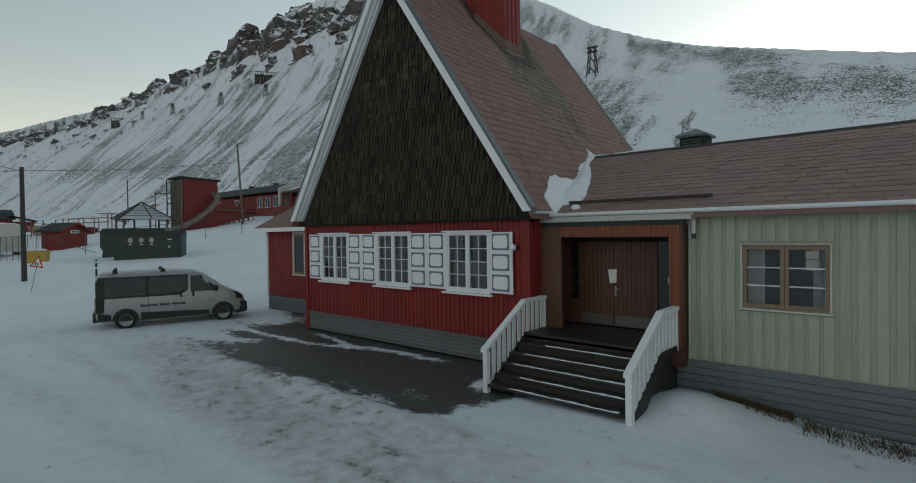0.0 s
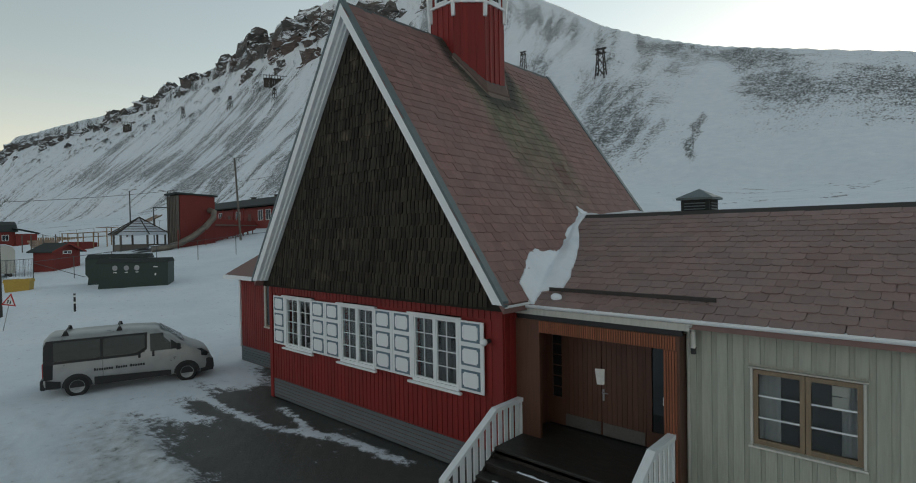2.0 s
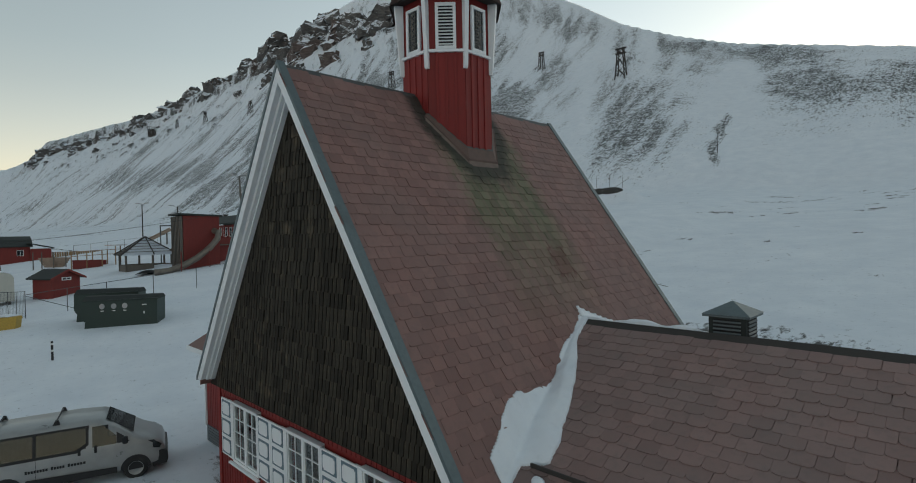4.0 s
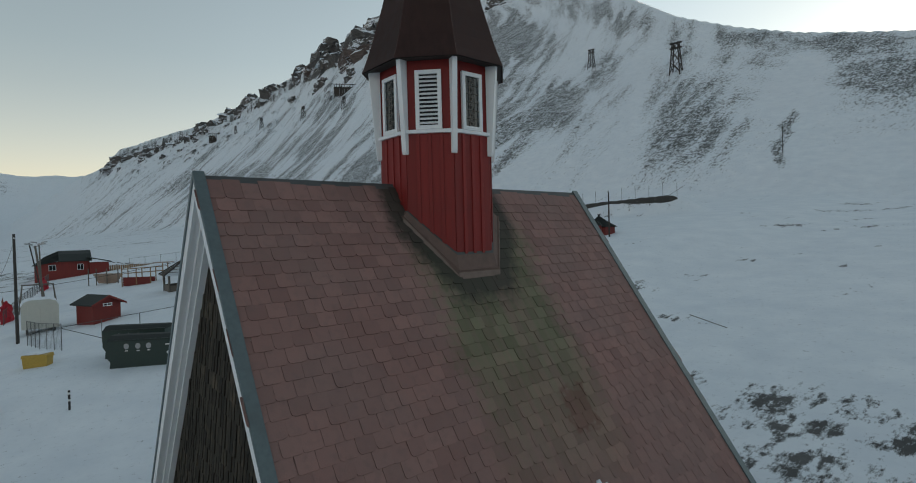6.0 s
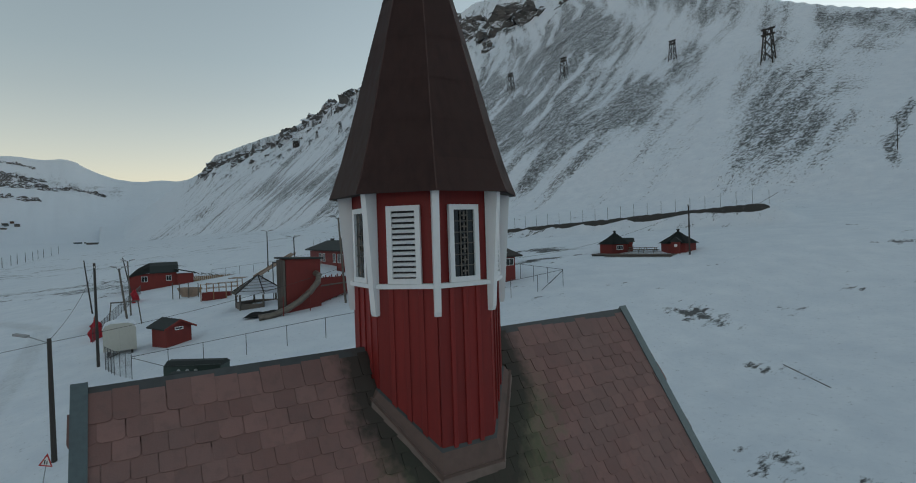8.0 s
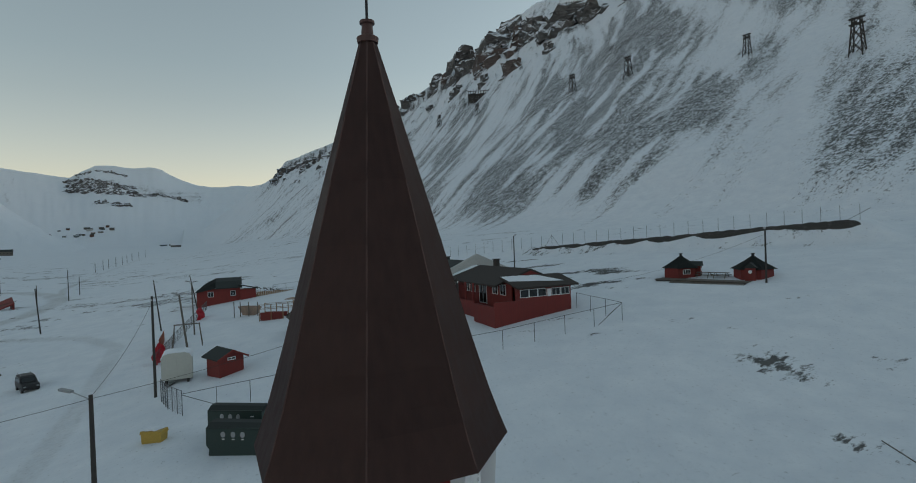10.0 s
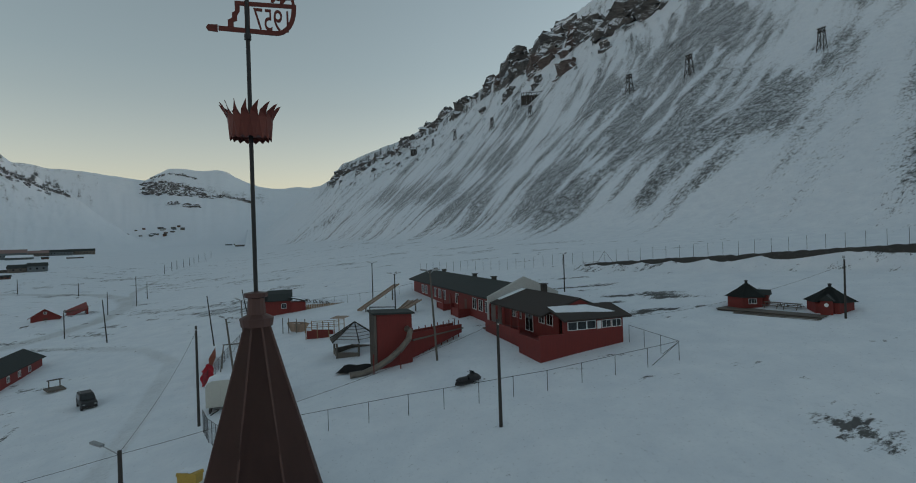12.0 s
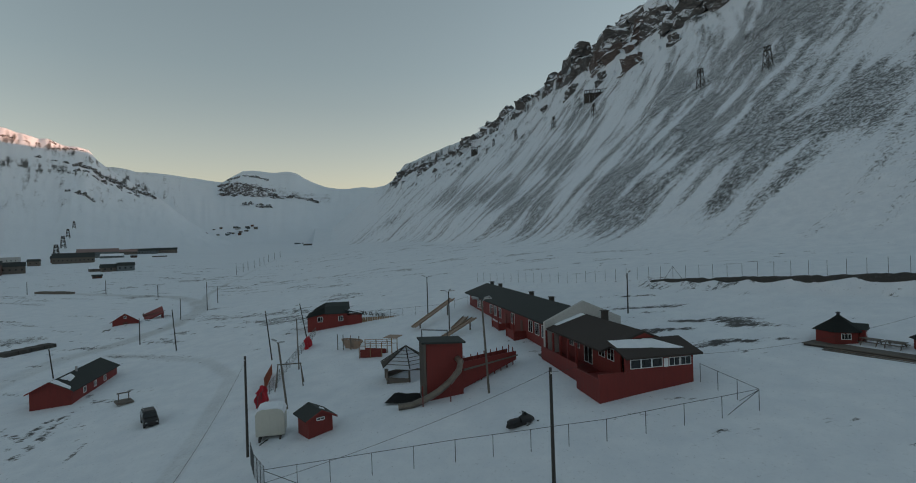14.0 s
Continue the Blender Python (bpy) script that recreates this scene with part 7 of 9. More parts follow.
def gabled_house(name, label, x, y, z, turn, L, W, he, hr, over=0.35, sink=1.0, roof="felt", wall="red_far", windows=(), group=""):
    """Ridge along local x; gable ends at x = 0 and x = -L; front gable looks to +x. Walls go down into the snow."""
    t = thing(name, label, "house", pose(x, y, z, 0, 0, turn), group=group)
    bm = bmesh.new()
    prism(bm, [(-W / 2, -sink), (W / 2, -sink), (W / 2, he), (0, hr), (-W / 2, he)], -0.15, 0, axis="x")
    part("gable_wall", bm, M[wall], t)
    bm = bmesh.new()
    prism(bm, [(-W / 2, -sink), (W / 2, -sink), (W / 2, he), (0, hr), (-W / 2, he)], -L, -L + 0.15, axis="x")
    part("gable_wall", bm, M[wall], t)
    for s in (1, -1):
        part("side_wall", bx(-L + .15, -.15, min(s * W / 2, s * (W / 2 - 0.15)), max(s * W / 2, s * (W / 2 - 0.15)), -sink, he), M[wall], t)
        k = (hr - he) / (W / 2)
        bm = bmesh.new()
        prism(bm, [(0, hr + 0.12), (s * (W / 2 + over), he + 0.12 - k * over), (s * (W / 2 + over), he - k * over), (0, hr)], -L - over, over, axis="x")
        part("roof", bm, M[roof], t)
        bm = bmesh.new()
        prism(bm, [(0, hr + 0.13), (s * (W / 2 + over), he + 0.13 - k * over), (s * (W / 2 + over), he - 0.06 - k * over), (0, hr - 0.06)], over + 0.002, over + 0.05, axis="x")
        part("bargeboard", bm, M["red_far"] if wall == "red_far" else M["white"], t)
    for side, u, zz, w, h in windows:
        if side == "front":
            m = Matrix.Translation((0.0, u, zz)) @ Matrix.Rotation(pi / 2, 4, "Z")
        elif side == "left":
            m = Matrix.Translation((-u, -W / 2, zz))
        else:
            m = Matrix.Translation((-u, W / 2, zz)) @ Matrix.Rotation(pi, 4, "Z")
        window_part(t, m, w, h)
    return t


def roof_snow(parent, pts, name="roof_snow", ragged=0.06):
    """A thin uneven cap of snow on a roof, outline given by four corners."""
    bm, n = bmesh.new(), 10
    a, b, c, d = [Vector(p) for p in pts]
    g = {}
    for i in range(n + 1):
        for j in range(n + 1):
            u, v = i / n, j / n
            edge = min(u, 1 - u, v, 1 - v)
            wob = ragged * noise.noise((u * 4, v * 4, a.x))
            p = a.lerp(b, u + wob * (0.2 < u < 0.9)).lerp(d.lerp(c, u), min(1, max(0, v + wob)))
            g[i, j] = bm.verts.new(p + Vector((0, 0, 0.02 + 0.12 * min(1, edge * 6))))
    for i in range(n):
        for j in range(n):
            bm.faces.new((g[i, j], g[i + 1, j], g[i + 1, j + 1], g[i, j + 1]))
    return shades(part(name, bm, M["snow"], parent))


roof_snow(yb, cap, "snow_cap", 0.2)
gz_ = lie(-54.5, 3.6)
shed = gabled_house("garden_shed", "small red shed with dark felt roof in the playground", -53.6, 3.9, gz_ - 0.1, 24, 2.7, 2.4, 1.8, 2.4, 0.35, wall="red_far", windows=(("front", 0.0, 1.5, 0.8, 0.28),))
roof_snow(shed, ((-0.5, 0.2, 2.43), (-0.5, 0.7, 2.18), (-1.1, 0.7, 2.18), (-1.0, 0.25, 2.41)), ragged=0.2)

ws = thing("site_hut", "cream-coloured site hut with rounded top on skids", "hut", pose(-55.6, -0.9, lie(-56, -1) + 0.12) @ Matrix.Diagonal((0.9, 0.86, 0.95, 1)))
bm = bmesh.new()
prism(bm, [(-1.55, 0.3), (1.55, 0.3), (1.55, 2.45), (1.35, 2.85), (0.8, 3.02), (-0.8, 3.02), (-1.35, 2.85), (-1.55, 2.45)], -2.6, 0, axis="x")
part("body", bm, M["cream"], ws)
bm = bmesh.new()
prism(bm, [(-1.6, 2.46), (-1.38, 2.88), (-0.8, 3.08), (0.8, 3.08), (1.38, 2.88), (1.6, 2.46), (1.56, 2.44), (1.3, 2.83), (0.8, 3.0), (-0.8, 3.0), (-1.3, 2.83), (-1.56, 2.44)], -2.65, 0.05, axis="x")
part("roof_skin", bm, M["snow"], ws, "snow-covered rounded roof skin")
for y in (-1.0, 0.0, 1.0):
    part("panel_seam", bx(0.0, 0.012, y - 0.025, y + 0.025, 0.32, 2.42), M["trim_grey"], ws)
for y in (-1.1, 1.1):
    part("skid", bx(-2.9, 0.5, y - 0.1, y + 0.1, -0.15, 0.3), M["pole"], ws)
bm = bmesh.new()
tube(bm, (0.4, -0.2, 0.1), (1.6, -0.9, 0.0), 0.06)
part("drawbar", bm, M["pole"], ws)

rh = thing("red_house", "red boarded house with dark green two-pitch roof and lean-to", "house", pose(-108.4, 3.6, 3.55, 0, 0, -2))
RW, RL = 3.8, 8.0
bm = bmesh.new()
prism(bm, [(-RW, -1.6), (RW, -1.6), (RW, 2.85), (-0.5, 2.80), (-RW, 2.30)], -0.15, 0, axis="x")
part("front_wall", bm, M["red_far"], rh)
part("back_wall", bx(-RL, -RL + 0.15, -RW, RW, -1.6, 2.2), M["red_far"], rh)
for y in (RW - 0.15,):
    bm = bmesh.new()
    prism(bm, [(-RL + 0.15, -1.6), (-0.16, -1.6), (-0.16, 2.8), (-1.7, 3.70), (-4.0, 4.25), (-RL + 0.15, 2.4)], y, y + 0.15)
    part("end_wall", bm, M["red_far"], rh)
part("side_wall", bx(-RL + 0.15, -0.16, -RW, -RW + 0.15, -1.6, 2.1), M["red_far"], rh)
for (xa, za), (xb, zb) in (((0.40, 2.72), (-1.7, 3.85)), ((-1.7, 3.85), (-4.0, 4.42)), ((-4.0, 4.42), (-RL - 0.3, 2.5))):
    bm = bmesh.new()
    prism(bm, [(xa, za), (xb, zb), (xb, zb + 0.15), (xa, za + 0.15)], -0.5, RW + 0.35)
    part("roof", bm, M["felt"], rh, "dark green felt roof")
knee, apex_f, apex_b = (-3.1, -2.4, 3.65), (-4.0, -0.5, 4.56), (-RL - 0.3, -0.5, 2.65)
for corners in (((0.36, -RW - 0.35, 2.15), (0.40, -0.502, 2.86), (-1.7, -0.502, 3.99), apex_f, knee), ((0.36, -RW - 0.35, 2.15), knee, apex_f, apex_b, (-RL - 0.3, -RW - 0.35, 2.1))):
    bm = bmesh.new()
    hub = bm.verts.new(sum((Vector(p) for p in corners), Vector()) / len(corners))
    rim = [bm.verts.new(p) for p in corners]
    for a, b in zip(rim, rim[1:] + rim[:1]):
        bm.faces.new((hub, a, b))
    bmesh.ops.solidify(bm, geom=bm.faces[:], thickness=0.12)
    part("lean_to_roof", bm, M["felt"], rh, "dark green felt roof swept down over the lean-to")
for u, w, h in ((-1.4, 1.0, 1.0), (2.5, 0.9, 1.0)):
    window_part(rh, Matrix.Translation((0.0, u, 1.25)) @ Matrix.Rotation(pi / 2, 4, "Z"), w, h)
part("porch", bx(-2.0, 0.6, 3.8, 6.6, -1, 2.4), M["red_far"], rh)
bm = bmesh.new()
prism(bm, [(3.4, 3.3), (7.0, 2.4), (7.0, 2.55), (3.4, 3.46)], -2.3, 0.9, axis="x")
part("porch_roof", bm, M["felt"], rh)
roof_snow(rh, ((0.7, 3.9, 3.36), (0.7, 6.7, 2.66), (-0.9, 6.5, 2.70), (-1.2, 4.1, 3.32)))
# rough deck with a slatted rail and a stack of boards
part("deck", bx(-5.5, 0.2, 6.6, 14.0, 0.2, 0.9), M["wood_grey"], rh)
for k in range(22):
    part("rail_board", bx(0.2, 0.26, 6.7 + k * 0.335, 6.95 + k * 0.335, 0.3, 1.75), M["wood_tan"], rh)
for k in range(9):
    part("roof_lath", bx(-5.0, 0.0, -0.10, 0.10, 0, 0.06, m=Matrix.Translation((0.1 * (k % 3), 6.9 + k * 0.62, 2.3 - 0.11 * k)) @ Matrix.Rotation(radians(4 * (k % 2) - 2), 4, "Z")), M["pole"], rh)

lh = gabled_house("low_house", "long low red house with snow-patched dark roof", -87.0, -34.0, -1.9, 0, 15.8, 5.2, 2.3, 3.6, 0.4, 1.5, windows=(("right", 4.0, 0.9, 0.9, 0.9), ("right", 7.5, 0.9, 0.9, 0.9), ("right", 11.0, 0.9, 0.9, 0.9)))
roof_snow(lh, ((0.3, 0.1, 3.72), (0.3, 2.6, 2.50), (-0.7, 2.3, 2.64), (-1.2, 0.1, 3.72)), ragged=0.15)
roof_snow(lh, ((-2.0, 0.3, 3.62), (-2.4, 1.5, 3.04), (-4.8, 1.1, 3.22), (-5.2, 0.3, 3.62)), ragged=0.3)
roof_snow(lh, ((0.2, -2.4, 2.6), (0.2, -0.1, 3.72), (-6.0, -0.1, 3.72), (-5.0, -2.2, 2.7)))
bm = bmesh.new()
tube(bm, (-7, 0.3, 3.3), (-7, 0.3, 4.3), 0.16)
part("chimney", bm, M["steel"], lh)

sr = gabled_house("red_cabin", "small red cabin buried to its eaves by the snowy road", -158.0, -49.5, -0.7, 10, 6.0, 5.9, 1.71, 3.6, 0.5, 2.4, roof="snow", windows=(("front", 0.0, 2.35, 0.7, 0.6),))
part("door", bx(0.0, 0.05, -0.5, 0.5, -0.6, 1.35), M["brown"], sr)
wk = thing("collapsed_shed", "collapsed red shed of loose boards", "shed", pose(-171.0, -46.5, -0.3, 0, 0, 20))
part("leaning_roof", bx(-3, 3, -2.4, 3.0, 1.2, 1.5, m=pose(0, 0, 0, 24, 12, 0)), M["red_far"], wk)
part("broken_wall", bx(-3, 2.6, 1.8, 2.2, -0.6, 1.9, m=pose(0, 0, 0, 0, 8, 0)), M["red_far"], wk)
for k in range(5):
    part("loose_board", bx(-3.4, 3.0, -0.12, 0.12, -0.05, 0.05, m=pose(0.5 * k - 1, -2.6 + k * 0.7, 0.6 + 0.25 * k, 0, 10 - 6 * k, 15 * k)), M["wood_grey"], wk)

# kindergarten: two red blocks with a white fire wall between them
kg = thing("kindergarten", "long red kindergarten with dark roof and white fire wall", "building", pose(0, 0, 0))
KY0, KY1, KR = 31.9, 38.4, 35.1


def k_roof(x0, x1, ze, zr, y0=KY0 - 0.6, y1=KY1 + 0.5, material="felt"):
    for s, ya, zb in ((-1, y0, ze), (1, y1, ze)):
        bm = bmesh.new()
        prism(bm, [(KR, zr + 0.15), (ya, zb + 0.15), (ya, zb - 0.05), (KR, zr - 0.05)], x0, x1, axis="x")
        part("roof", bm, M[material], kg, "dark felt roof")


part("side_wall", bx(-62.0, -47.6, KY0, KY0 + 0.2, 4.0, 9.35), M["red_far"], kg)
part("end_wall", bx(-45.75, -45.45, 28.55, 38.2, 3.8, 7.70), M["red_far"], kg)
part("end_wall_upper", bx(-45.74, -45.46, 31.2, 38.2, 7.70, 9.0), M["red_far"], kg)
part("back_wall", bx(-104.0, -45.75, 38.0, 38.2, 4.5, 9.3), M["red_far"], kg)
part("parapet", bx(-50.2, -45.75, 28.55, 28.8, 3.8, 7.2), M["red_far"], kg, "red boarded terrace parapet")
part("terrace_floor", bx(-50.2, -45.75, 28.8, KY0, 4.0, 6.6), M["red_far"], kg)
bm = bmesh.new()
prism(bm, [(KY0 - 0.5, 9.3), (KY1, 9.3), (KR, 10.55)], -48.9, -48.6, axis="x")
part("gable_wall", bm, M["red_far"], kg, "bright red upper gable")
k_roof(-62.2, -48.5, 9.0, 10.6, KY0 - 1.5, material="felt_brown")
bm = bmesh.new()
prism(bm, [(-48.55, 10.05), (-44.9, 9.10), (-44.9, 8.92), (-48.55, 9.85)], 31.0, 38.9)
part("lean_to_roof", bm, M["felt_brown"], kg)
roof_snow(kg, ((-48.5, 31.1, 10.04), (-48.4, 35.6, 10.02), (-45.9, 37.9, 9.36), (-46.9, 31.2, 9.62)), ragged=0.16)
bm = bmesh.new()
prism(bm, [(30.2, 4.5), (40.4, 4.5), (40.4, 10.0), (35.4, 12.2), (30.2, 9.85)], -62.7, -62.2, axis="x")
part("fire_wall", bm, M["concrete"], kg, "white fire wall above the roofs")
roof_snow(kg, ((-62.1, 31.3, 9.50), (-62.1, 35.0, 10.72), (-60.9, 35.0, 10.72), (-61.3, 31.4, 9.50)))
part("long_wall", bx(-104.0, -62.7, KY0 - 0.6, KY0 - 0.4, 5.0, 9.3), M["red_far"], kg)
part("far_wall", bx(-104.0, -103.8, KY0 - 0.4, 38.2, 5.5, 9.3), M["red_far"], kg)
k_roof(-104.5, -62.7, 9.45, 11.1, KY0 - 1.5)
for x in (-103.0, -97.5, -81.0, -73.0, -57.5):
    ch = part("chimney", bx(x - 0.35, x + 0.35, 35.4, 36.0, 10.2, 11.5, bevel=0.04), M["pole"], kg)
    part("chimney_cap", bx(x - 0.42, x + 0.42, 35.3, 36.1, 11.52, 11.62), M["pole"], ch)
for x, w, z, h in ((-49.4, 1.3, 7.9, 1.2), (-51.2, 1.3, 7.9, 1.2), (-54.2, 1.9, 6.6, 2.4), (-56.8, 1.2, 7.7, 1.3), (-58.4, 1.2, 7.7, 1.3)):
    window_part(kg, Matrix.Translation((x, KY0, z)), w, h)
for x in (-65.2, -67.6, -70.0, -77.5, -84.0, -86.5, -89.0, -95.0, -97.2):
    window_part(kg, Matrix.Translation((x, KY0 - 0.6, 7.3)), 1.5, 1.6)
for y in (32.2, 33.3, 34.4):
    window_part(kg, Matrix.Translation((-45.45, y, 7.95)) @ Matrix.Rotation(pi / 2, 4, "Z"), 1.08, 0.85, 0, edge=0.05)
for y in (36.2, 37.4):
    window_part(kg, Matrix.Translation((-45.45, y, 7.95)) @ Matrix.Rotation(pi / 2, 4, "Z"), 1.12, 0.8, 1, edge=0.05)
part("shutter_board", bx(-45.46, -45.40, 35.1, 35.55, 7.9, 8.7), M["white"], kg)
for i in range(5):
    part("porch_post", bx(-60.6 + 0.02, -60.4, 29.6, 29.8, 5.2, 9.2, m=Matrix.Translation((i * 2.0, 0, 0))), M["red_far"], kg)
part("porch_deck", bx(-61.5, -51.8, 29.4, KY0, 5.3, 6.3), M["red_far"], kg)
part("porch_rail", bx(-61.5, -51.8, 29.4, 29.5, 6.3, 7.2), M["red_far"], kg)
part("porch_steps", bx(-63.0, -61.5, 29.6, 31.0, 5.0, 5.9), M["wood_grey"], kg)

# two small railed porches along the long wall
for x in (-73.6, -80.8):
    part("porch_floor", bx(x - 1.8, x + 1.8, KY0 - 2.3, KY0 - 0.61, 5.0, 6.3), M["red_far"], kg)
    part("porch_rail", bx(x - 1.8, x + 1.8, KY0 - 2.32, KY0 - 2.22, 6.31, 7.2), M["red_far"], kg)
    part("porch_rail", bx(x + 1.7, x + 1.8, KY0 - 2.21, KY0 - 0.62, 6.31, 7.2), M["red_far"], kg)
    for u in (-1.7, 1.7):
        part("porch_post", bx(x + u - 0.06, x + u + 0.06, KY0 - 2.46, KY0 - 2.33, 5.6, 9.2), M["red_far"], kg)
    part("porch_door", bx(x - 0.5, x + 0.5, KY0 - 0.64, KY0 - 0.605, 6.31, 8.4), M["brown"], kg)

# play tower with tube slide and ramp
tw = thing("play_tower", "tall red boarded play tower with steel tube slide", "playground tower", pose(-55.4, 14.0, 3.3))
part("tower_wall", bx(-3.0, 0.0, 0.5, 4.3, -0.6, 6.25), M["red_far"], tw)
bm = bmesh.new()
for i in range(7):
    box(bm, -3.0 + i * 0.46, -2.82 + i * 0.46, 0.2, 0.45, -0.5, 6.2)
part("lattice", bm, M["wood_grey"], tw, "grey slatted climbing face")
bm = bmesh.new()
prism(bm, [(0.0, 6.33), (4.6, 6.15), (4.6, 6.33), (0.0, 6.52)], -3.2, 0.2, axis="x")
part("roof", bm, M["felt"], tw)
bm = bmesh.new()
pts = [(0.0, 3.7, 4.6), (0.7, 3.9, 4.4), (1.25, 3.6, 3.7), (1.3, 2.7, 2.7), (1.1, 1.5, 1.7), (0.9, 0.2, 0.95), (0.8, -1.2, 0.45), (0.7, -2.6, 0.35)]
rings = []
for i, p in enumerate(pts):
    d = (Vector(pts[min(i + 1, len(pts) - 1)]) - Vector(pts[max(i - 1, 0)])).to_track_quat("Z", "Y").to_matrix()
    rings.append([Vector(p) + d @ Vector((0.33 * cos(2 * pi * k / 14), 0.33 * sin(2 * pi * k / 14), 0)) for k in range(14)])
loft(bm, rings)
part("tube_slide", bm, M["tube"], tw, "stained grey steel tube slide")
bm = bmesh.new()
tube(bm, (1.5, 2.6, -0.5), (1.5, 2.6, 2.9), 0.06)
tube(bm, (1.3, -0.2, -0.5), (1.3, -0.2, 2.4), 0.05)
part("slide_support", bm, M["red_far"], tw)
bm, mg = bmesh.new(), {}
for i in range(8):
    for k in range(7):
        u, v = i / 7, k / 6
        p = Vector((-57.3, 10.2, 0)).lerp(Vector((-54.3, 13.9, 0)), u).lerp(Vector((-60.0, 11.6, 0)).lerp(Vector((-57.9, 14.1, 0)), u), v)
        mg[i, k] = bm.verts.new((p.x + 55.4, p.y - 14.0, lie(p.x, p.y) - 3.3 + 0.22 + 0.10 * noise.noise((u * 3, v * 3, 5))))
for i in range(7):
    for k in range(6):
        bm.faces.new((mg[i, k], mg[i + 1, k], mg[i + 1, k + 1], mg[i, k + 1]))
bmesh.ops.solidify(bm, geom=bm.faces[:], thickness=0.3)
part("landing_mat", bm, M["rubber"], tw, "black rubber landing mat")
for (x0, y0, x1, y1) in ((-2.9, 4.3, -7.6, 11.5), (-1.4, 4.3, -6.2, 12.2)):
    bm = bmesh.new()
    d = Vector((x1 - x0, y1 - y0, 0))
    prism(bm, [(0, 0.9), (d.length, 2.5), (d.length, 3.5), (0, 3.8)], -0.06, 0.06, m=Matrix.Translation((x0, y0, 0)) @ Matrix.Rotation(atan2(d.y, d.x), 4, "Z"))
    part("ramp_side", bm, M["red_far"], tw, "red boarded ramp side")
bm = bmesh.new()
d = Vector((-4.8, 7.7, 0))
prism(bm, [(0, 2.9), (d.length, 2.95), (d.length, 3.05), (0, 3.05)], -0.9, 0.9, m=Matrix.Translation((-2.1, 4.3, 0)) @ Matrix.Rotation(atan2(d.y, d.x), 4, "Z"))
part("ramp_floor", bm, M["wood_grey"], tw)
for k in range(9):
    u = k / 8
    for x0, y0 in ((-2.9, 4.3), (-1.4, 4.3)):
        part("ramp_post", bx(-0.05, 0.05, -0.05, 0.05, -0.8, 4.0, m=Matrix.Translation((x0 - 4.75 * u, y0 + 7.5 * u, 0))), M["red_far"], tw)

pv = thing("pavilion", "open six-sided grey wooden pavilion with snowy roof", "pavilion", pose(-66.3, 13.7, 3.55))
for k in range(6):
    a0, a1 = k * pi / 3, (k + 1) * pi / 3
    bm = bmesh.new()
    tube(bm, (2.8 * cos(a0), 2.8 * sin(a0), -0.6), (2.8 * cos(a0), 2.8 * sin(a0), 1.75), 0.12, n=8)
    part("post", bm, M["wood_grey"], pv)
    bm = bmesh.new()
    tri = [Vector((3.4 * cos(a), 3.4 * sin(a), 1.7)) for a in (a0, a1)]
    apex = Vector((0, 0, 3.8))
    vs = [bm.verts.new(p) for p in (tri[0], tri[1], apex)]
    bm.faces.new(vs)
    bmesh.ops.solidify(bm, geom=bm.faces[:], thickness=0.1)
    part("roof_side", bm, M["wood_grey"] if k in (3, 4) else M["snow"], pv)
    bm = bmesh.new()
    tube(bm, tri[0] + Vector((0, 0, 0.1)), apex + Vector((0, 0, 0.1)), 0.07, n=6)
    part("hip_board", bm, M["pole"], pv)
    for j in range(1, 6):
        u = j / 6.5
        bm = bmesh.new()
        tube(bm, tri[0].lerp(apex, u) + Vector((0, 0, 0.08)), tri[1].lerp(apex, u) + Vector((0, 0, 0.08)), 0.035, n=5)
        part("roof_batten", bm, M["wood_grey"], pv)
    if k not in (0,):
        m = Matrix.Rotation((a0 + a1) / 2 - pi / 2, 4, "Z")
        part("side_panel", bx(-1.4, 1.4, 2.36, 2.44, -0.4, 0.55, m=m), M["wood_grey"], pv)

# play ship, swing, beams
sh = thing("play_ship", "pale wooden play boat with curved hull and rope rails", "playground equipment", pose(-87.5, 7.7, lie(-87.5, 7.7), 0, 0, 46))
for s in (-0.75, 0.75):
    for k in range(5):
        z0 = 0.05 + k * 0.27
        bm = bmesh.new()
        run = [(-1.3 - 0.18 * k, s * 0.2), (-0.9 - 0.1 * k, s * (0.7 + 0.05 * k)), (0.0, s * (0.9 + 0.06 * k)), (0.9 + 0.1 * k, s * (0.7 + 0.05 * k)), (1.4 + 0.2 * k, s * 0.15)]
        for (xa, ya), (xb, yb_) in zip(run, run[1:]):
            d = Vector((xb - xa, yb_ - ya, 0))
            box(bm, 0, d.length, -0.03, 0.03, z0, z0 + 0.25, m=Matrix.Translation((xa, ya, 0)) @ Matrix.Rotation(atan2(d.y, d.x), 4, "Z"))
        part("hull_plank", bm, M["plank"], sh)
for u in (-2.2, -1.0, 0.6, 2.3):
    bm = bmesh.new()
    tube(bm, (u, -0.9, -0.3), (u, -0.9, 2.2), 0.07, n=7)
    part("post", bm, M["wood_grey"], sh)
sb = thing("play_fort", "red boarded play box with posts and rails", "playground equipment", pose(-80.3, 10.6, lie(-80.3, 10.6), 0, 0, 60))
part("front_panel", bx(-1.7, 1.7, -0.9, -0.82, -0.2, 1.0), M["red_far"], sb)
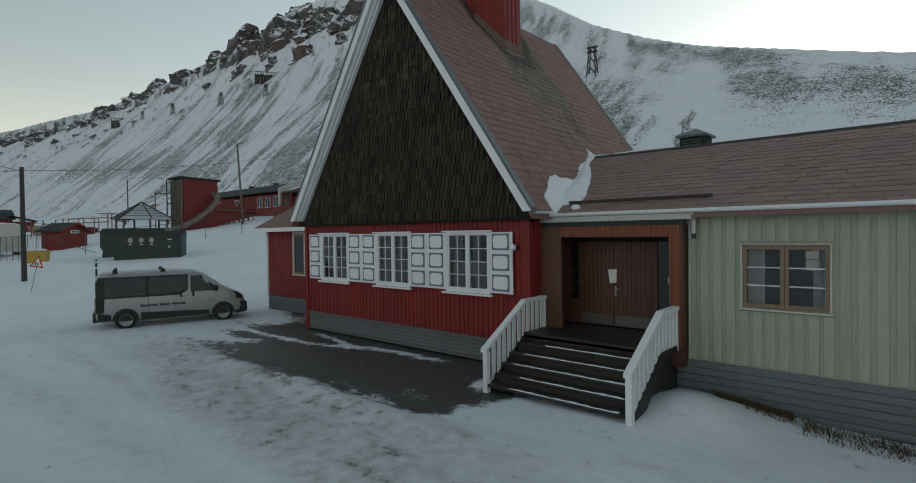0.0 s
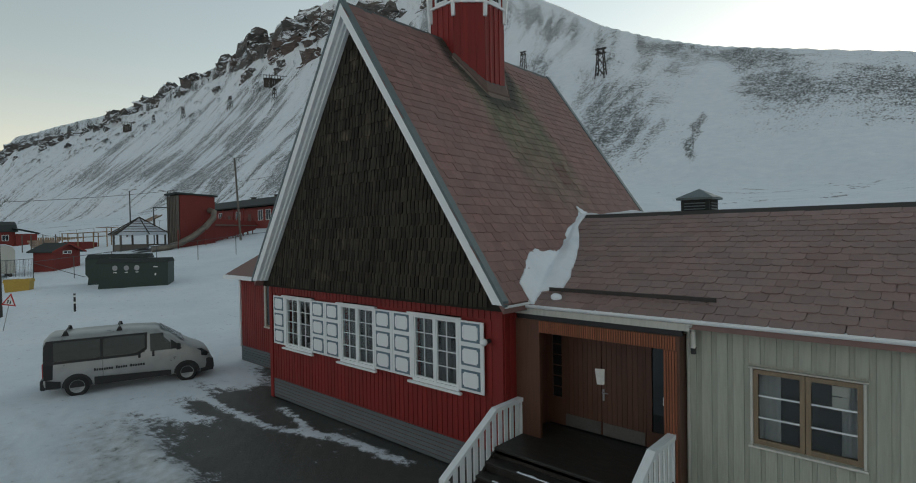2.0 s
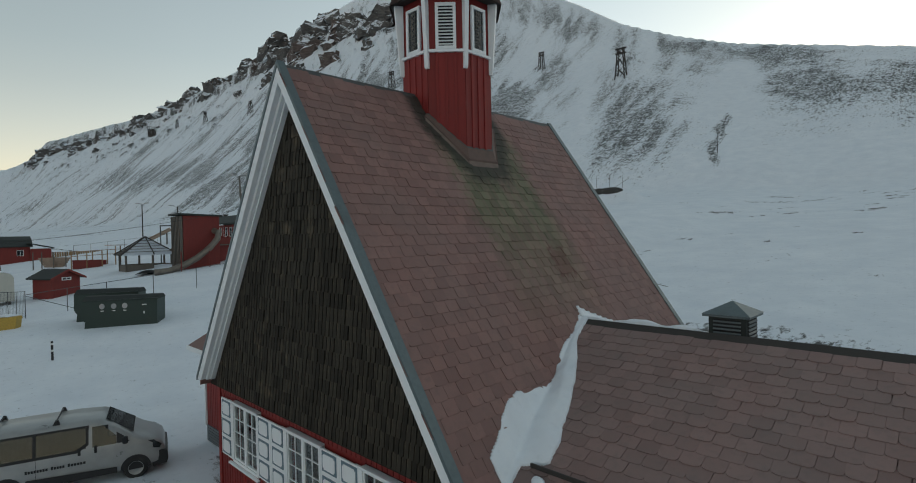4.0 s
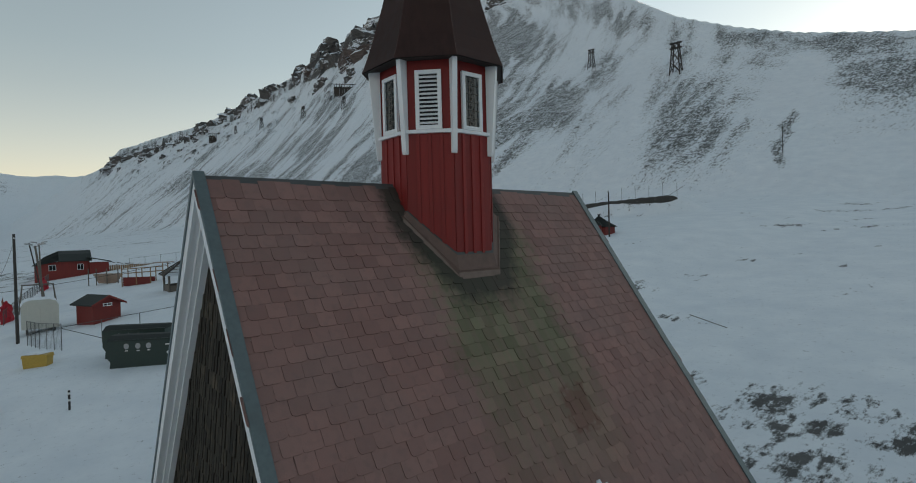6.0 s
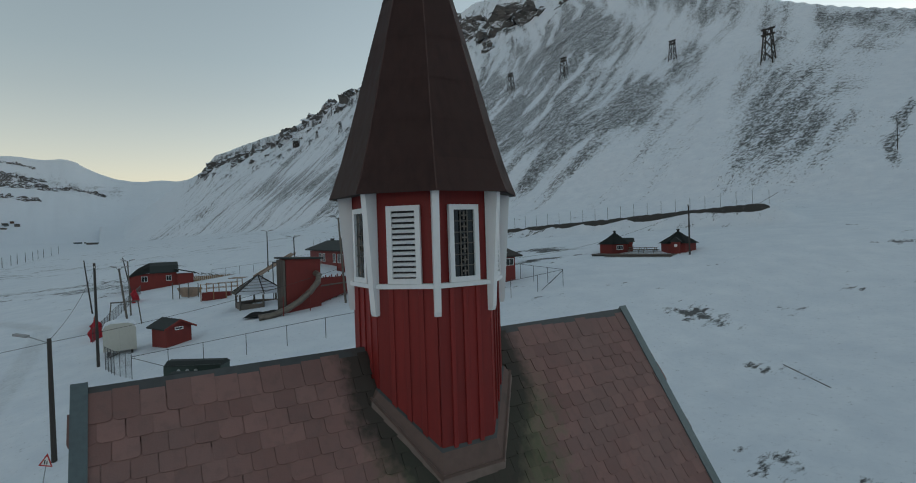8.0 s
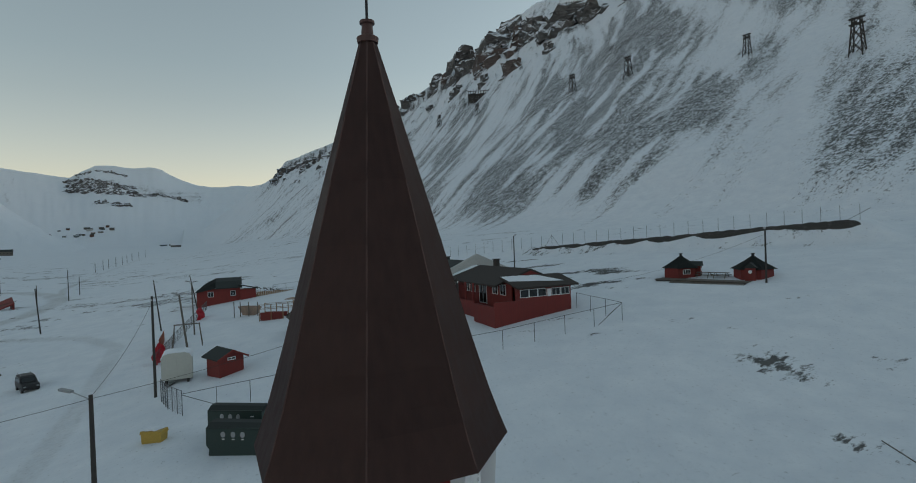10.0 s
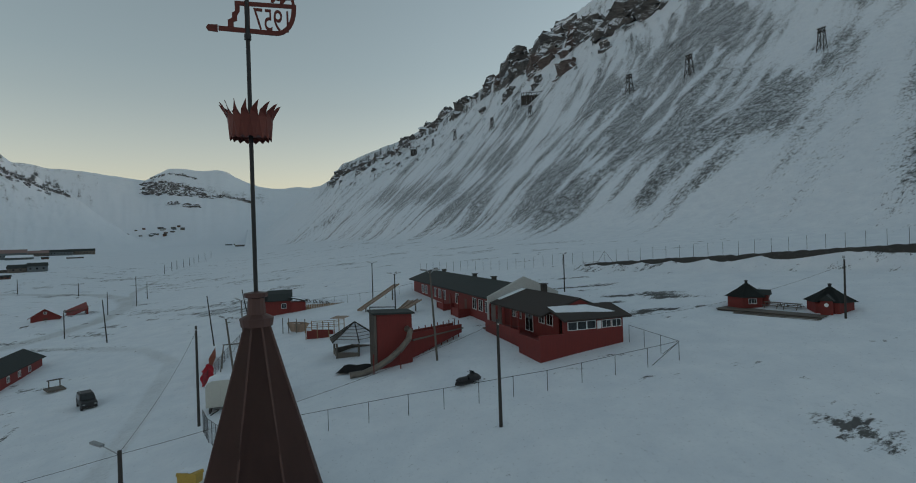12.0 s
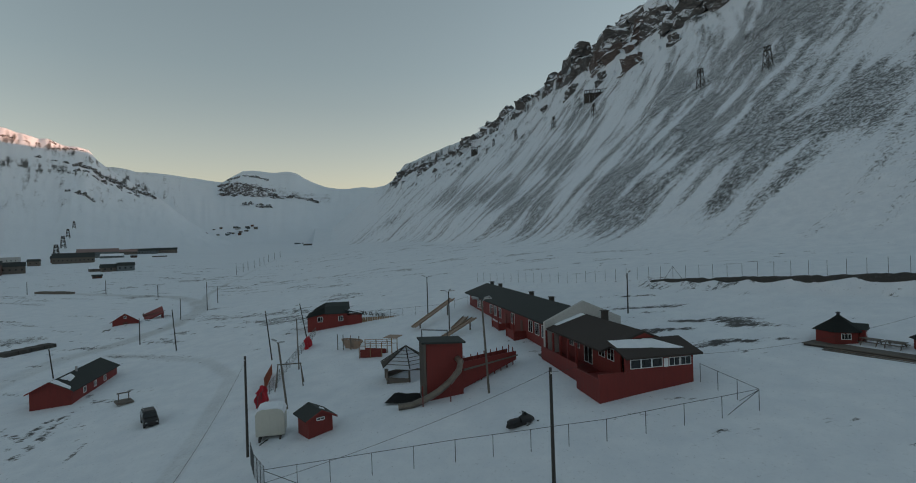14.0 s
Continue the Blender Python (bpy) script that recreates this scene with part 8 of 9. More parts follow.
part("back_panel", bx(-1.7, 1.7, 0.82, 0.9, -0.2, 0.9), M["red_far"], sb)
for u in (-1.8, 0.0, 1.8, 3.4):
    for v in (-0.95, 0.95):
        bm = bmesh.new()
        tube(bm, (u, v, -0.3), (u, v, 2.2 if u < 3 else 2.8), 0.07, n=7)
        part("post", bm, M["wood_tan"], sb)
for v in (-0.95, 0.95):
    for z0 in (1.5, 2.1):
        bm = bmesh.new()
        tube(bm, (-1.8, v, z0), (3.4, v, z0 + 0.25), 0.04, n=6)
        part("rail", bm, M["wood_tan"], sb)
part("roof_board", bx(2.2, 4.2, -1.2, 1.2, 2.85, 2.93), M["plank"], sb)
gate = thing("climbing_gate", "tall dark steel climbing gate", "playground equipment", pose(-68.0, 17.6, lie(-68.0, 17.6), 0, 0, 62))
for u in (-1.7, 1.7):
    bm = bmesh.new()
    tube(bm, (u, 0, -0.3), (u, 0, 4.6), 0.07, n=8)
    part("upright", bm, M["fence"], gate)
bm = bmesh.new()
tube(bm, (-1.75, 0, 4.6), (1.75, 0, 4.6), 0.07, n=8)
part("crossbar", bm, M["fence"], gate)
sw = thing("swing_frame", "dark A-frame swing stand", "swing", pose(-73.5, -0.6, lie(-73.5, -0.6)))
for u in (-1.4, 1.4):
    for v in (-1.0, 1.0):
        bm = bmesh.new()
        tube(bm, (v, u * 1.25, -0.2), (0, u, 3.0), 0.07, n=7)
        part("leg", bm, M["wood_grey"], sw)
bm = bmesh.new()
tube(bm, (0, -1.5, 3.0), (0, 1.5, 3.0), 0.08, n=8)
part("beam", bm, M["wood_grey"], sw)
for (xa, ya), (xb, yb2), za, zb in (((-90.2, 18.0), (-99.5, 26.8), 0.7, 2.6), ((-80.0, 21.0), (-84.0, 27.0), 0.5, 1.6), ((-86.0, 24.0), (-92.0, 27.5), 0.1, 0.3)):
    bs = thing("balance_chute", "long pale wooden chute lying on the snow", "playground equipment", pose(0, 0, 0), group="wooden chutes")
    p, q = Vector((xa, ya, lie(xa, ya) + za)), Vector((xb, yb2, lie(xb, yb2) + zb))
    d = q - p
    m = Matrix.Translation(p) @ d.to_track_quat("X", "Z").to_matrix().to_4x4()
    part("bed", bx(0, d.length, -0.42, 0.42, -0.05, 0.03, m=m), M["plank"], bs)
    for s in (-0.45, 0.45):
        part("side_board", bx(0, d.length, s - 0.03, s + 0.03, -0.05, 0.22, m=m), M["plank"], bs)
    for k in (0.15, 0.85):
        w = p + d * k
        part("support", bx(w.x - 0.1, w.x + 0.1, w.y - 0.1, w.y + 0.1, lie(w.x, w.y) - 0.3, w.z - 0.05), M["wood_grey"], bs)
for x, y, wd, ht, turn, mt, nm, lab in ((-68.4, -3.3, 3.0, 2.3, 160, "cloth_red", "tarpaulin", "crumpled red tarpaulin hanging on the fence"), (-94.5, 0.8, 4.2, 2.0, 166, "cloth_red", "tarpaulin", "red tarpaulin by the far fence"), (-78.2, -3.8, 8.5, 1.7, 180, "cloth_orange", "board_panel", "weathered orange-brown board panel along the fence")):
    bm, g = bmesh.new(), {}
    soft = 1.0 if mt == "cloth_red" else 0.12
    for i in range(17):
        for j in range(9):
            u, v = i / 16 - 0.5, j / 8
            sag = soft * (0.35 * abs(u) * v + 0.12 * noise.noise((i * .4, 3, x)))
            g[i, j] = bm.verts.new((wd * u * (1 - 0.15 * soft * v), soft * (0.35 * noise.noise((i * .35, j * .3, x)) + 0.25 * v), ht * v * (1 - sag)))
    for i in range(16):
        for j in range(8):
            bm.faces.new((g[i, j], g[i + 1, j], g[i + 1, j + 1], g[i, j + 1]))
    bmesh.ops.solidify(bm, geom=bm.faces[:], thickness=0.04)
    ob = part(nm, bm, M[mt])
    ob.matrix_world = pose(x, y, lie(x, y) - 0.05, 0, 0, turn)
    tagged(ob, lab, "tarpaulin" if mt == "cloth_red" else "panel")

# low rubble wall along the crest of the avalanche bank
bm, rows_ = bmesh.new(), []
for i in range(241):
    b = -7 + 59 * i / 240
    taper = min(1, (b + 7) / 6, (52 - b) / 4)
    row = []
    for bd_, dz in ((-0.9, -0.25), (-0.6, -0.02), (-0.3, 0.14), (-0.05, 0.20), (0.2, 0.12), (0.4, -0.3)):
        k = noise.noise((b * 0.9, bd_ * 2, 1.0))
        q = bd_ + 0.25 * k
        wx_, wy_ = -86.0 + b * 0.8824 - q * 0.4705, 63.7 + b * 0.4705 + q * 0.8824
        row.append((wx_, wy_, dz * (0.35 + 0.65 * taper) - 0.5 * (1 - taper) + 0.10 * k - 0.28 * max(0, noise.noise((b * 0.35, 7, 2)))))
    rows_.append(row)
hh = height(np.array([[p[0] for p in r] for r in rows_]), np.array([[p[1] for p in r] for r in rows_]))[0]
vs = [[bm.verts.new((p[0], p[1], hh[i, j] + p[2])) for j, p in enumerate(r)] for i, r in enumerate(rows_)]
for a, b in zip(vs, vs[1:]):
    for j in range(5):
        bm.faces.new((a[j], b[j], b[j + 1], a[j + 1]))
tagged(part("rubble_bank", bm, M["rubble"]), "low dark rubble edge along the avalanche bank", "bank", kind="structure")

# boards lying on the snow
for (xa, ya), (xb, yb_) in (((-13.7, 33.9), (-10.3, 31.9)),):
    p, q = Vector((xa, ya, lie(xa, ya) + 0.03)), Vector((xb, yb_, lie(xb, yb_) + 0.02))
    d = q - p
    ob = part("loose_plank", bx(0, d.length, -0.03, 0.03, -0.06, 0.0, m=d.to_track_quat("X", "Z").to_matrix().to_4x4()), M["wood_grey"])
    ob.matrix_world = Matrix.Translation(p)
    tagged(ob, "weathered plank lying half buried in the snow", "plank")

# grill huts on their deck
def grill_hut(x, y, turn, door):
    t = thing("grill_hut", "six-sided red wooden grill hut with dark green roof", "hut", pose(x, y, 8.50, 0, 0, turn) @ Matrix.Diagonal((0.77, 0.77, 0.80, 1)), group="grill huts")
    R = 2.35
    for k in range(6):
        m = Matrix.Rotation(k * pi / 3 + pi / 2, 4, "Z")
        w = R * tan(pi / 6)
        part("wall", bx(-w, w, -R, -R + 0.12, -0.5, 1.75, m=m), M["red_far"], t)
        a0, a1 = k * pi / 3 - pi / 6, k * pi / 3 + pi / 6
        rr = (R + 0.45) / cos(pi / 6)
        bm = bmesh.new()
        low = [Vector((rr * cos(a), rr * sin(a), 1.50)) for a in (a0, a1)]
        mid = [Vector((1.3 * cos(a), 1.3 * sin(a), 2.60)) for a in (a0, a1)]
        top = [Vector((0.22 * cos(a), 0.22 * sin(a), 3.35)) for a in (a0, a1)]
        vs = [[bm.verts.new(p) for p in r] for r in (low, mid, top)]
        for r0, r1 in zip(vs, vs[1:]):
            bm.faces.new((r0[0], r0[1], r1[1], r1[0]))
        bmesh.ops.solidify(bm, geom=bm.faces[:], thickness=0.06)
        part("roof_side", bm, M["felt"], t)
    bm = bmesh.new()
    lathe(bm, [(0.20, 3.25), (0.20, 3.62), (0.30, 3.66), (0.30, 3.72), (0.05, 3.80)], 12)
    part("chimney_hood", bm, M["black"], t)
    m = Matrix.Rotation(pi / 2, 4, "Z")
    window_part(t, m @ Matrix.Translation((0, -R - 0.02, 0.55)), 1.15, 0.75, 2)
    m = Matrix.Rotation(door * pi / 3 + pi / 2, 4, "Z")
    pr = part("porch_wall", bx(-0.7, 0.7, -R - 0.7, -R + .1, -0.4, 1.9, m=m), M["red_far"], t)
    bm = bmesh.new()
    lathe(bm, [(0.26, 0), (0.26, 0.05), (0.2, 0.06)], 16)
    bm.transform(m @ Matrix.Translation((0, -R - 0.70, 1.2)) @ Matrix.Rotation(pi / 2, 4, "X"))
    part("round_window", bm, M["white"], t, "round white-rimmed window")
    bm = bmesh.new()
    prism(bm, [(-0.95, 1.75), (0.95, 1.75), (0, 2.5)], -R - 0.95, -0.9, m=m)
    part("porch_roof", bm, M["felt"], t)
    return t


grill_hut(-47.2, 57.0, -28, 1)
grill_hut(-39.4, 60.0, -62, 0)
dk = thing("hut_deck", "snow-dusted grey plank deck between the huts", "deck", pose(-43.3, 57.2, 8.42, 0, 0, 17))
for i in range(34):
    part("plank", bx(-5.6, 5.2, -2.6 + i * 0.15, -2.46 + i * 0.15, -0.06, 0.03), M["wood_grey"], dk)
for j in range(3):
    part("step", bx(-3.4, 5.2, -2.95 - j * 0.32, -2.66 - j * 0.32, -0.24 - j * 0.14, -0.12 - j * 0.14), M["wood_grey"], dk)
part("deck_frame", bx(-5.5, 5.1, -2.5, 2.4, -0.6, -0.07), M["pole"], dk)


def picnic_table(at):
    t = thing("picnic_table", "grey wooden picnic table with benches", "table", at, group="picnic tables")
    part("tabletop", bx(-0.9, 0.9, -0.38, 0.38, 0.70, 0.75), M["wood_grey"], t)
    for s in (-0.72, 0.72):
        part("bench", bx(-0.9, 0.9, s - 0.14, s + 0.14, 0.42, 0.47), M["wood_grey"], t)
    for x in (-0.65, 0.65):
        for s in (-1, 1):
            bm = bmesh.new()
            tube(bm, (x, s * 0.75, 0.0), (x, s * 0.25, 0.70), 0.045, n=6)
            part("leg", bm, M["wood_grey"], t)
        part("brace", bx(x - 0.03, x + 0.03, -0.8, 0.8, 0.36, 0.42), M["wood_grey"], t)
    return t


pt = picnic_table(pose(-44.2, 57.6, 8.45, 0, 0, 17))
copy_thing(pt, pose(-42.3, 58.2, 8.45, 0, 0, 17))

# ---------------------------------------------------------------- vehicles in the snow
def build_jeep(at):
    j = thing("car", "dark off-road car parked in deep snow", "car", at)
    st = [(-2.1, 0.5, 1.05, 0.80), (-2.05, 0.42, 1.65, 0.84), (-1.5, 0.40, 1.80, 0.86), (0.2, 0.40, 1.80, 0.86), (0.55, 0.40, 1.66, 0.86), (0.95, 0.40, 1.12, 0.87), (1.9, 0.42, 1.02, 0.84), (2.1, 0.48, 0.80, 0.78)]
    rings = []
    for x, z0, z1, w in st:
        zb = min(1.02, z1 - 0.05)
        up = w - 0.16 * (z1 - zb) / 0.8
        rings.append([(x, w - .05, z0), (x, w, z0 + .15), (x, w, zb), (x, up, z1 - .04), (x, up - .1, z1), (x, -up + .1, z1), (x, -up, z1 - .04), (x, -w, zb), (x, -w, z0 + .15), (x, -w + .05, z0)])
    bm = bmesh.new()
    loft(bm, rings)
    part("body", bm, M["black"], j, "black painted bodywork")
    for s in (1, -1):
        bm = bmesh.new()
        side_panel(bm, [(-1.9, 1.1), (0.55, 1.1), (0.35, 1.60), (-1.8, 1.62)], lambda z: 0.87 - (z - 1.02) * 0.2, 0.004, s=s)
        part("side_glass", bm, M["glass"], j)
        for x in (-1.3, 1.35):
            wheel(j, x, s * 0.76, 0.36, 0.22)
    part("bumper", bx(2.0, 2.2, -0.8, 0.8, 0.45, 0.7, bevel=0.03), M["rubber"], j)
    part("windscreen", bx(-0.02, 0.02, -0.66, 0.66, -0.28, 0.28, m=pose(0.78, 0, 1.38, 0, -36, 0)), M["glass"], j)
    for s in (-0.6, 0.6):
        part("headlight", bx(2.06, 2.13, s - 0.12, s + 0.12, 0.74, 0.88), M["steel"], j)
        bm = bmesh.new()
        tube(bm, (-1.9, s, 1.86), (0.2, s, 1.86), 0.025, n=6)
        part("roof_rail", bm, M["steel"], j)
    return j


build_jeep(pose(-71.2, -16.4, lie(-71.2, -16.4) - 0.15, 0, 0, 24) @ Matrix.Diagonal((0.92, 0.92, 0.95, 1)))

sk = thing("snowmobile", "dark snowmobile parked on the snow", "snowmobile", pose(-44.9, 20.9, lie(-44.9, 20.9) + 0.02, 0, 0, 112))
bm = bmesh.new()
loft(bm, [[(x, w, z0), (x, w, (z0 + z1) / 2), (x, w * 0.5, z1), (x, -w * 0.5, z1), (x, -w, (z0 + z1) / 2), (x, -w, z0)] for x, w, z0, z1 in ((-0.2, 0.25, 0.3, 0.72), (0.3, 0.40, 0.25, 0.85), (0.8, 0.42, 0.22, 0.80), (1.25, 0.25, 0.25, 0.5))])
part("cowl", bm, M["black"], sk)
bm = bmesh.new()
loft(bm, [[(x, w, z0), (x, w, z1 - .05), (x, w * 0.6, z1), (x, -w * 0.6, z1), (x, -w, z1 - .05), (x, -w, z0)] for x, w, z0, z1 in ((-1.5, 0.17, 0.42, 0.62), (-1.2, 0.2, 0.4, 0.72), (-0.3, 0.18, 0.4, 0.70))])
part("seat", bm, M["black"], sk)
bm = bmesh.new()
prism(bm, [(-1.6, 0.08), (-1.3, 0.0), (0.3, 0.0), (0.5, 0.25), (0.3, 0.36), (-1.5, 0.36)], -0.2, 0.2)
part("track", bm, M["rubber"], sk)
for s in (-0.45, 0.45):
    bm = bmesh.new()
    prism(bm, [(0.2, 0.0), (1.3, 0.0), (1.55, 0.18), (1.5, 0.22), (1.25, 0.05), (0.2, 0.05)], s - 0.07, s + 0.07)
    part("ski", bm, M["rubber"], sk)
    bm = bmesh.new()
    tube(bm, (0.8, s, 0.05), (0.7, s * 0.6, 0.4), 0.03, n=6)
    part("ski_leg", bm, M["steel"], sk)
bm = bmesh.new()
prism(bm, [(0.35, 0.82), (0.65, 0.80), (0.30, 1.12), (0.22, 1.12)], -0.25, 0.25)
part("windshield", bm, M["glass"], sk)
bm = bmesh.new()
tube(bm, (0.1, -0.36, 0.98), (0.1, 0.36, 0.98), 0.02, n=6)
part("handlebar", bm, M["black"], sk)

tb = thing("sled_stand", "small weathered wooden stand in the snow", "stand", pose(-82.6, -23.2, lie(-82.6, -23.2), 0, 0, 30))
for y in (-0.6, 0.6):
    part("upright", bx(-0.06, 0.06, y - 0.06, y + 0.06, -0.2, 1.35), M["wood_grey"], tb)
part("crossbar", bx(-0.06, 0.06, -0.8, 0.8, 1.35, 1.5), M["wood_grey"], tb)
part("platform", bx(-1.0, 1.2, -1.0, 1.0, 0.15, 0.35), M["wood_grey"], tb)

# ---------------------------------------------------------------- the old cableway and the far settlement
def trestle(x, y, h, w=None, sink=0.6):
    """A timber cableway trestle: four leaning legs, cross braces and a head beam."""
    w = w or h * 0.34
    t = thing("cableway_trestle", "old dark timber cableway trestle on the snowy slope", "cableway trestle", pose(x, y, lie(x, y), 0, 0, 8), group="cableway trestles")
    r = max(0.14, h * 0.018)
    legs = []
    for sx in (-1, 1):
        for sy in (-1, 1):
            a, b = Vector((sx * w / 2, sy * w / 2, -sink * 4)), Vector((sx * w * 0.26, sy * w * 0.2, h))
            legs.append((a, b))
            bm = bmesh.new()
            tube(bm, a, b, r, n=5)
            part("leg", bm, M["iron"], t)
    for i, j in ((0, 1), (2, 3), (0, 2), (1, 3)):
        for u0, u1 in ((0.15, 0.45), (0.45, 0.75), (0.75, 0.97)):
            for a, b in ((legs[i], legs[j]), (legs[j], legs[i])):
                bm = bmesh.new()
                tube(bm, a[0].lerp(a[1], u0), b[0].lerp(b[1], u1), r * 0.6, n=4)
                part("brace", bm, M["iron"], t)
    for z in (0.98, 0.82):
        part("head_beam", bx(-w * 0.55, w * 0.55, -w * 0.12, w * 0.12, h * z - r, h * z + r), M["iron"], t)
    return t


for x, y, h in ((-774, 241.8, 11.5), (-660, 237.6, 13), (-495, 219.7, 12.5), (-403, 215.5, 10.5), (-278.5, 221, 11.5), (-229.5, 222.5, 11.5), (-166, 236.6, 9.8), (-112, 223, 13.5)):
    trestle(x, y, h)
for x, y, h in ((-901, -403, 23), (-1059, -464, 22), (-1153, -497, 17), (-1246, -526, 15)):
    trestle(x, y, h, h * 0.36)


def timber_rack(x, y, L, h, turn):
    """Remains of a mine's loading stage: rows of posts, beams and sloping boards."""
    t = thing("mine_timber_stage", "ruined dark timber loading stage on the mountainside", "ruin", pose(x, y, lie(x, y) - 1.5, 0, 0, turn), group="mine ruins")
    n = max(4, int(L / 2.4))
    for i in range(n + 1):
        u = -L / 2 + L * i / n
        for v in (-1.6, 1.6):
            bm = bmesh.new()
            tube(bm, (u, v, -3), (u + 0.2 * (-1) ** i, v, h * (0.8 + 0.06 * (i % 3))), 0.22, n=5)
            part("post", bm, M["iron"], t)
        if i < n:
            bm = bmesh.new()
            tube(bm, (u, -1.6, 0.2), (u + L / n, -1.6, h * 0.75), 0.16, n=4)
            part("brace", bm, M["iron"], t)
    for z in (0.45, 0.8):
        part("beam", bx(-L / 2 - 0.6, L / 2 + 0.6, -1.85, -1.55, h * z - 0.25, h * z + 0.25), M["iron"], t)
    part("deck", bx(-L / 2 - 0.4, L / 2 - L * 0.15, -1.5, 4.5, h * 0.55, h * 0.55 + 0.4), M["pole"], t)
    for i in range(n):
        u = -L / 2 + L * i / n
        part("boarding", bx(u + 0.25, u + L / n - 0.3, -1.5, -1.3, -2.0, h * (0.42 + 0.1 * (i % 3))), M["iron"], t, "weathered dark boarding")
    return t


timber_rack(CX - 533 * sin(radians(61.1)), CY + 533 * cos(radians(61.1)), 20, 12, 61.1)
timber_rack(CX - 862 * sin(radians(74.2)), CY + 862 * cos(radians(74.2)), 10, 15, 74)


def block_house(x, y, L, W, h, turn, mat_, roof="felt", name="distant_house", label="distant dark house in the snowy valley", group="distant houses"):
    t = thing(name, label, "house", pose(x, y, lie(x, y), 0, 0, turn), group=group)
    part("wall", bx(-L / 2, L / 2, -W / 2, W / 2, -2, h), M[mat_], t)
    bm = bmesh.new()
    rise = min(0.26 * min(L, W), 5.5)
    if W > L:
        prism(bm, [(-L / 2 - 0.5, h), (L / 2 + 0.5, h), (0, h + rise)], -W / 2 - 0.5, W / 2 + 0.5)
    else:
        prism(bm, [(-W / 2 - 0.5, h), (W / 2 + 0.5, h), (0, h + rise)], -L / 2 - 0.5, L / 2 + 0.5, axis="x")
    part("roof", bm, M[roof], t)
    n = max(2, int(L / 4))
    for s in (-1, 1):
        for k in range(n):
            u = -L / 2 + L * (k + 0.5) / n
            part("window", bx(u - 0.6, u + 0.6, s * W / 2 - 0.05, s * W / 2 + 0.05, h * 0.45, h * 0.45 + 1.2), M["glass"], t)
    for k in (-0.25, 0.25):
        part("window", bx(L / 2 - 0.04, L / 2 + 0.06, k * W - 0.6, k * W + 0.6, h * 0.45, h * 0.45 + 1.2), M["glass"], t)
    return t


def across(az, r, L, W, h, mat_, roof="felt", skew=0):
    """A far building with its long side square to the view from the church: bearing, distance, sizes."""
    a = radians(az)
    return block_house(CX - r * sin(a), CY + r * cos(a), L, W, h, az + skew, mat_, roof)


r2 = random.Random(5)
for i in range(17):
    far = i < 13
    across(r2.uniform(97.5, 100.5) if far else r2.uniform(100.6, 102.2), r2.uniform(2650, 2790), r2.uniform(11, 24) if far else r2.uniform(7, 15), r2.uniform(9, 13), r2.uniform(4, 8) if far else r2.uniform(3, 5), r2.choice(["wood_grey", "wood_grey", "plinth", "brown", "concrete"]), r2.choice(["felt", "snow", "slate_wing"]), r2.uniform(-25, 25))
for az, r, L, W, h, mt, rf in ((110.4, 1037, 56, 30, 9, "plinth", "slate_wing"), (111.85, 803, 42, 22, 7, "wood_grey", "felt"), (113.0, 850, 16, 14, 5, "brown", "felt"), (108.4, 1080, 36, 16, 4.5, "wood_grey", "slate_wing"), (106.9, 1084, 42, 16, 5, "plinth", "felt"), (105.2, 1096, 38, 14, 5.5, "wood_grey", "felt"), (109.3, 990, 30, 14, 3, "plinth", "snow"),
                                (107.3, 528, 12, 10, 4.4, "plinth", "felt"), (108.3, 530, 17, 11, 3.2, "wood_grey", "felt"), (109.6, 540, 10, 8, 2.2, "wood_grey", "snow"), (109.02, 433, 5.5, 4, 1.5, "brown", "felt"), (115.6, 579, 20, 14, 6, "wood_grey", "felt"), (117.2, 560, 22, 14, 8, "brown", "felt"), (116.6, 850, 30, 16, 9, "concrete", "snow"), (114.5, 756, 11, 10, 5, "wood_grey", "felt"),
                                (105.5, 938, 20, 6, 1.8, "wood_grey", "snow"), (107.6, 955, 8, 6, 2, "brown", "felt"), (92.3, 1670, 34, 16, 5, "wood_grey", "snow"), (92.6, 2150, 40, 12, 5, "wood_grey", "snow"), (93.6, 2120, 22, 12, 5, "plinth", "snow")):
    across(az, r, L, W, h, mt, rf, r2.uniform(-12, 12))

# low timber bridge by the valley poles, and a dark stone edge below the low house
def low_wall(name, label, category, pa, pb, h, w, mat_):
    a, b = Vector((pa[0], pa[1], lie(*pa))), Vector((pb[0], pb[1], lie(*pb)))
    d = b - a
    ob = thing(name, label, category, Matrix.Translation(a) @ Matrix.Rotation(atan2(d.y, d.x), 4, "Z"))
    n = max(3, int(d.length / 2.5))
    for i in range(n):
        u0, u1 = d.length * i / n, d.length * (i + 1) / n
        z = d.z * (i + 0.5) / n
        k = noise.noise((i * 0.7, 2, h))
        part("stone" if mat_ == "rubble" else "beam", bx(u0, u1 - 0.08, -w / 2, w / 2, z - 0.8, z + h * (0.85 + 0.3 * k), bevel=0.06), M[mat_], ob)
    return ob


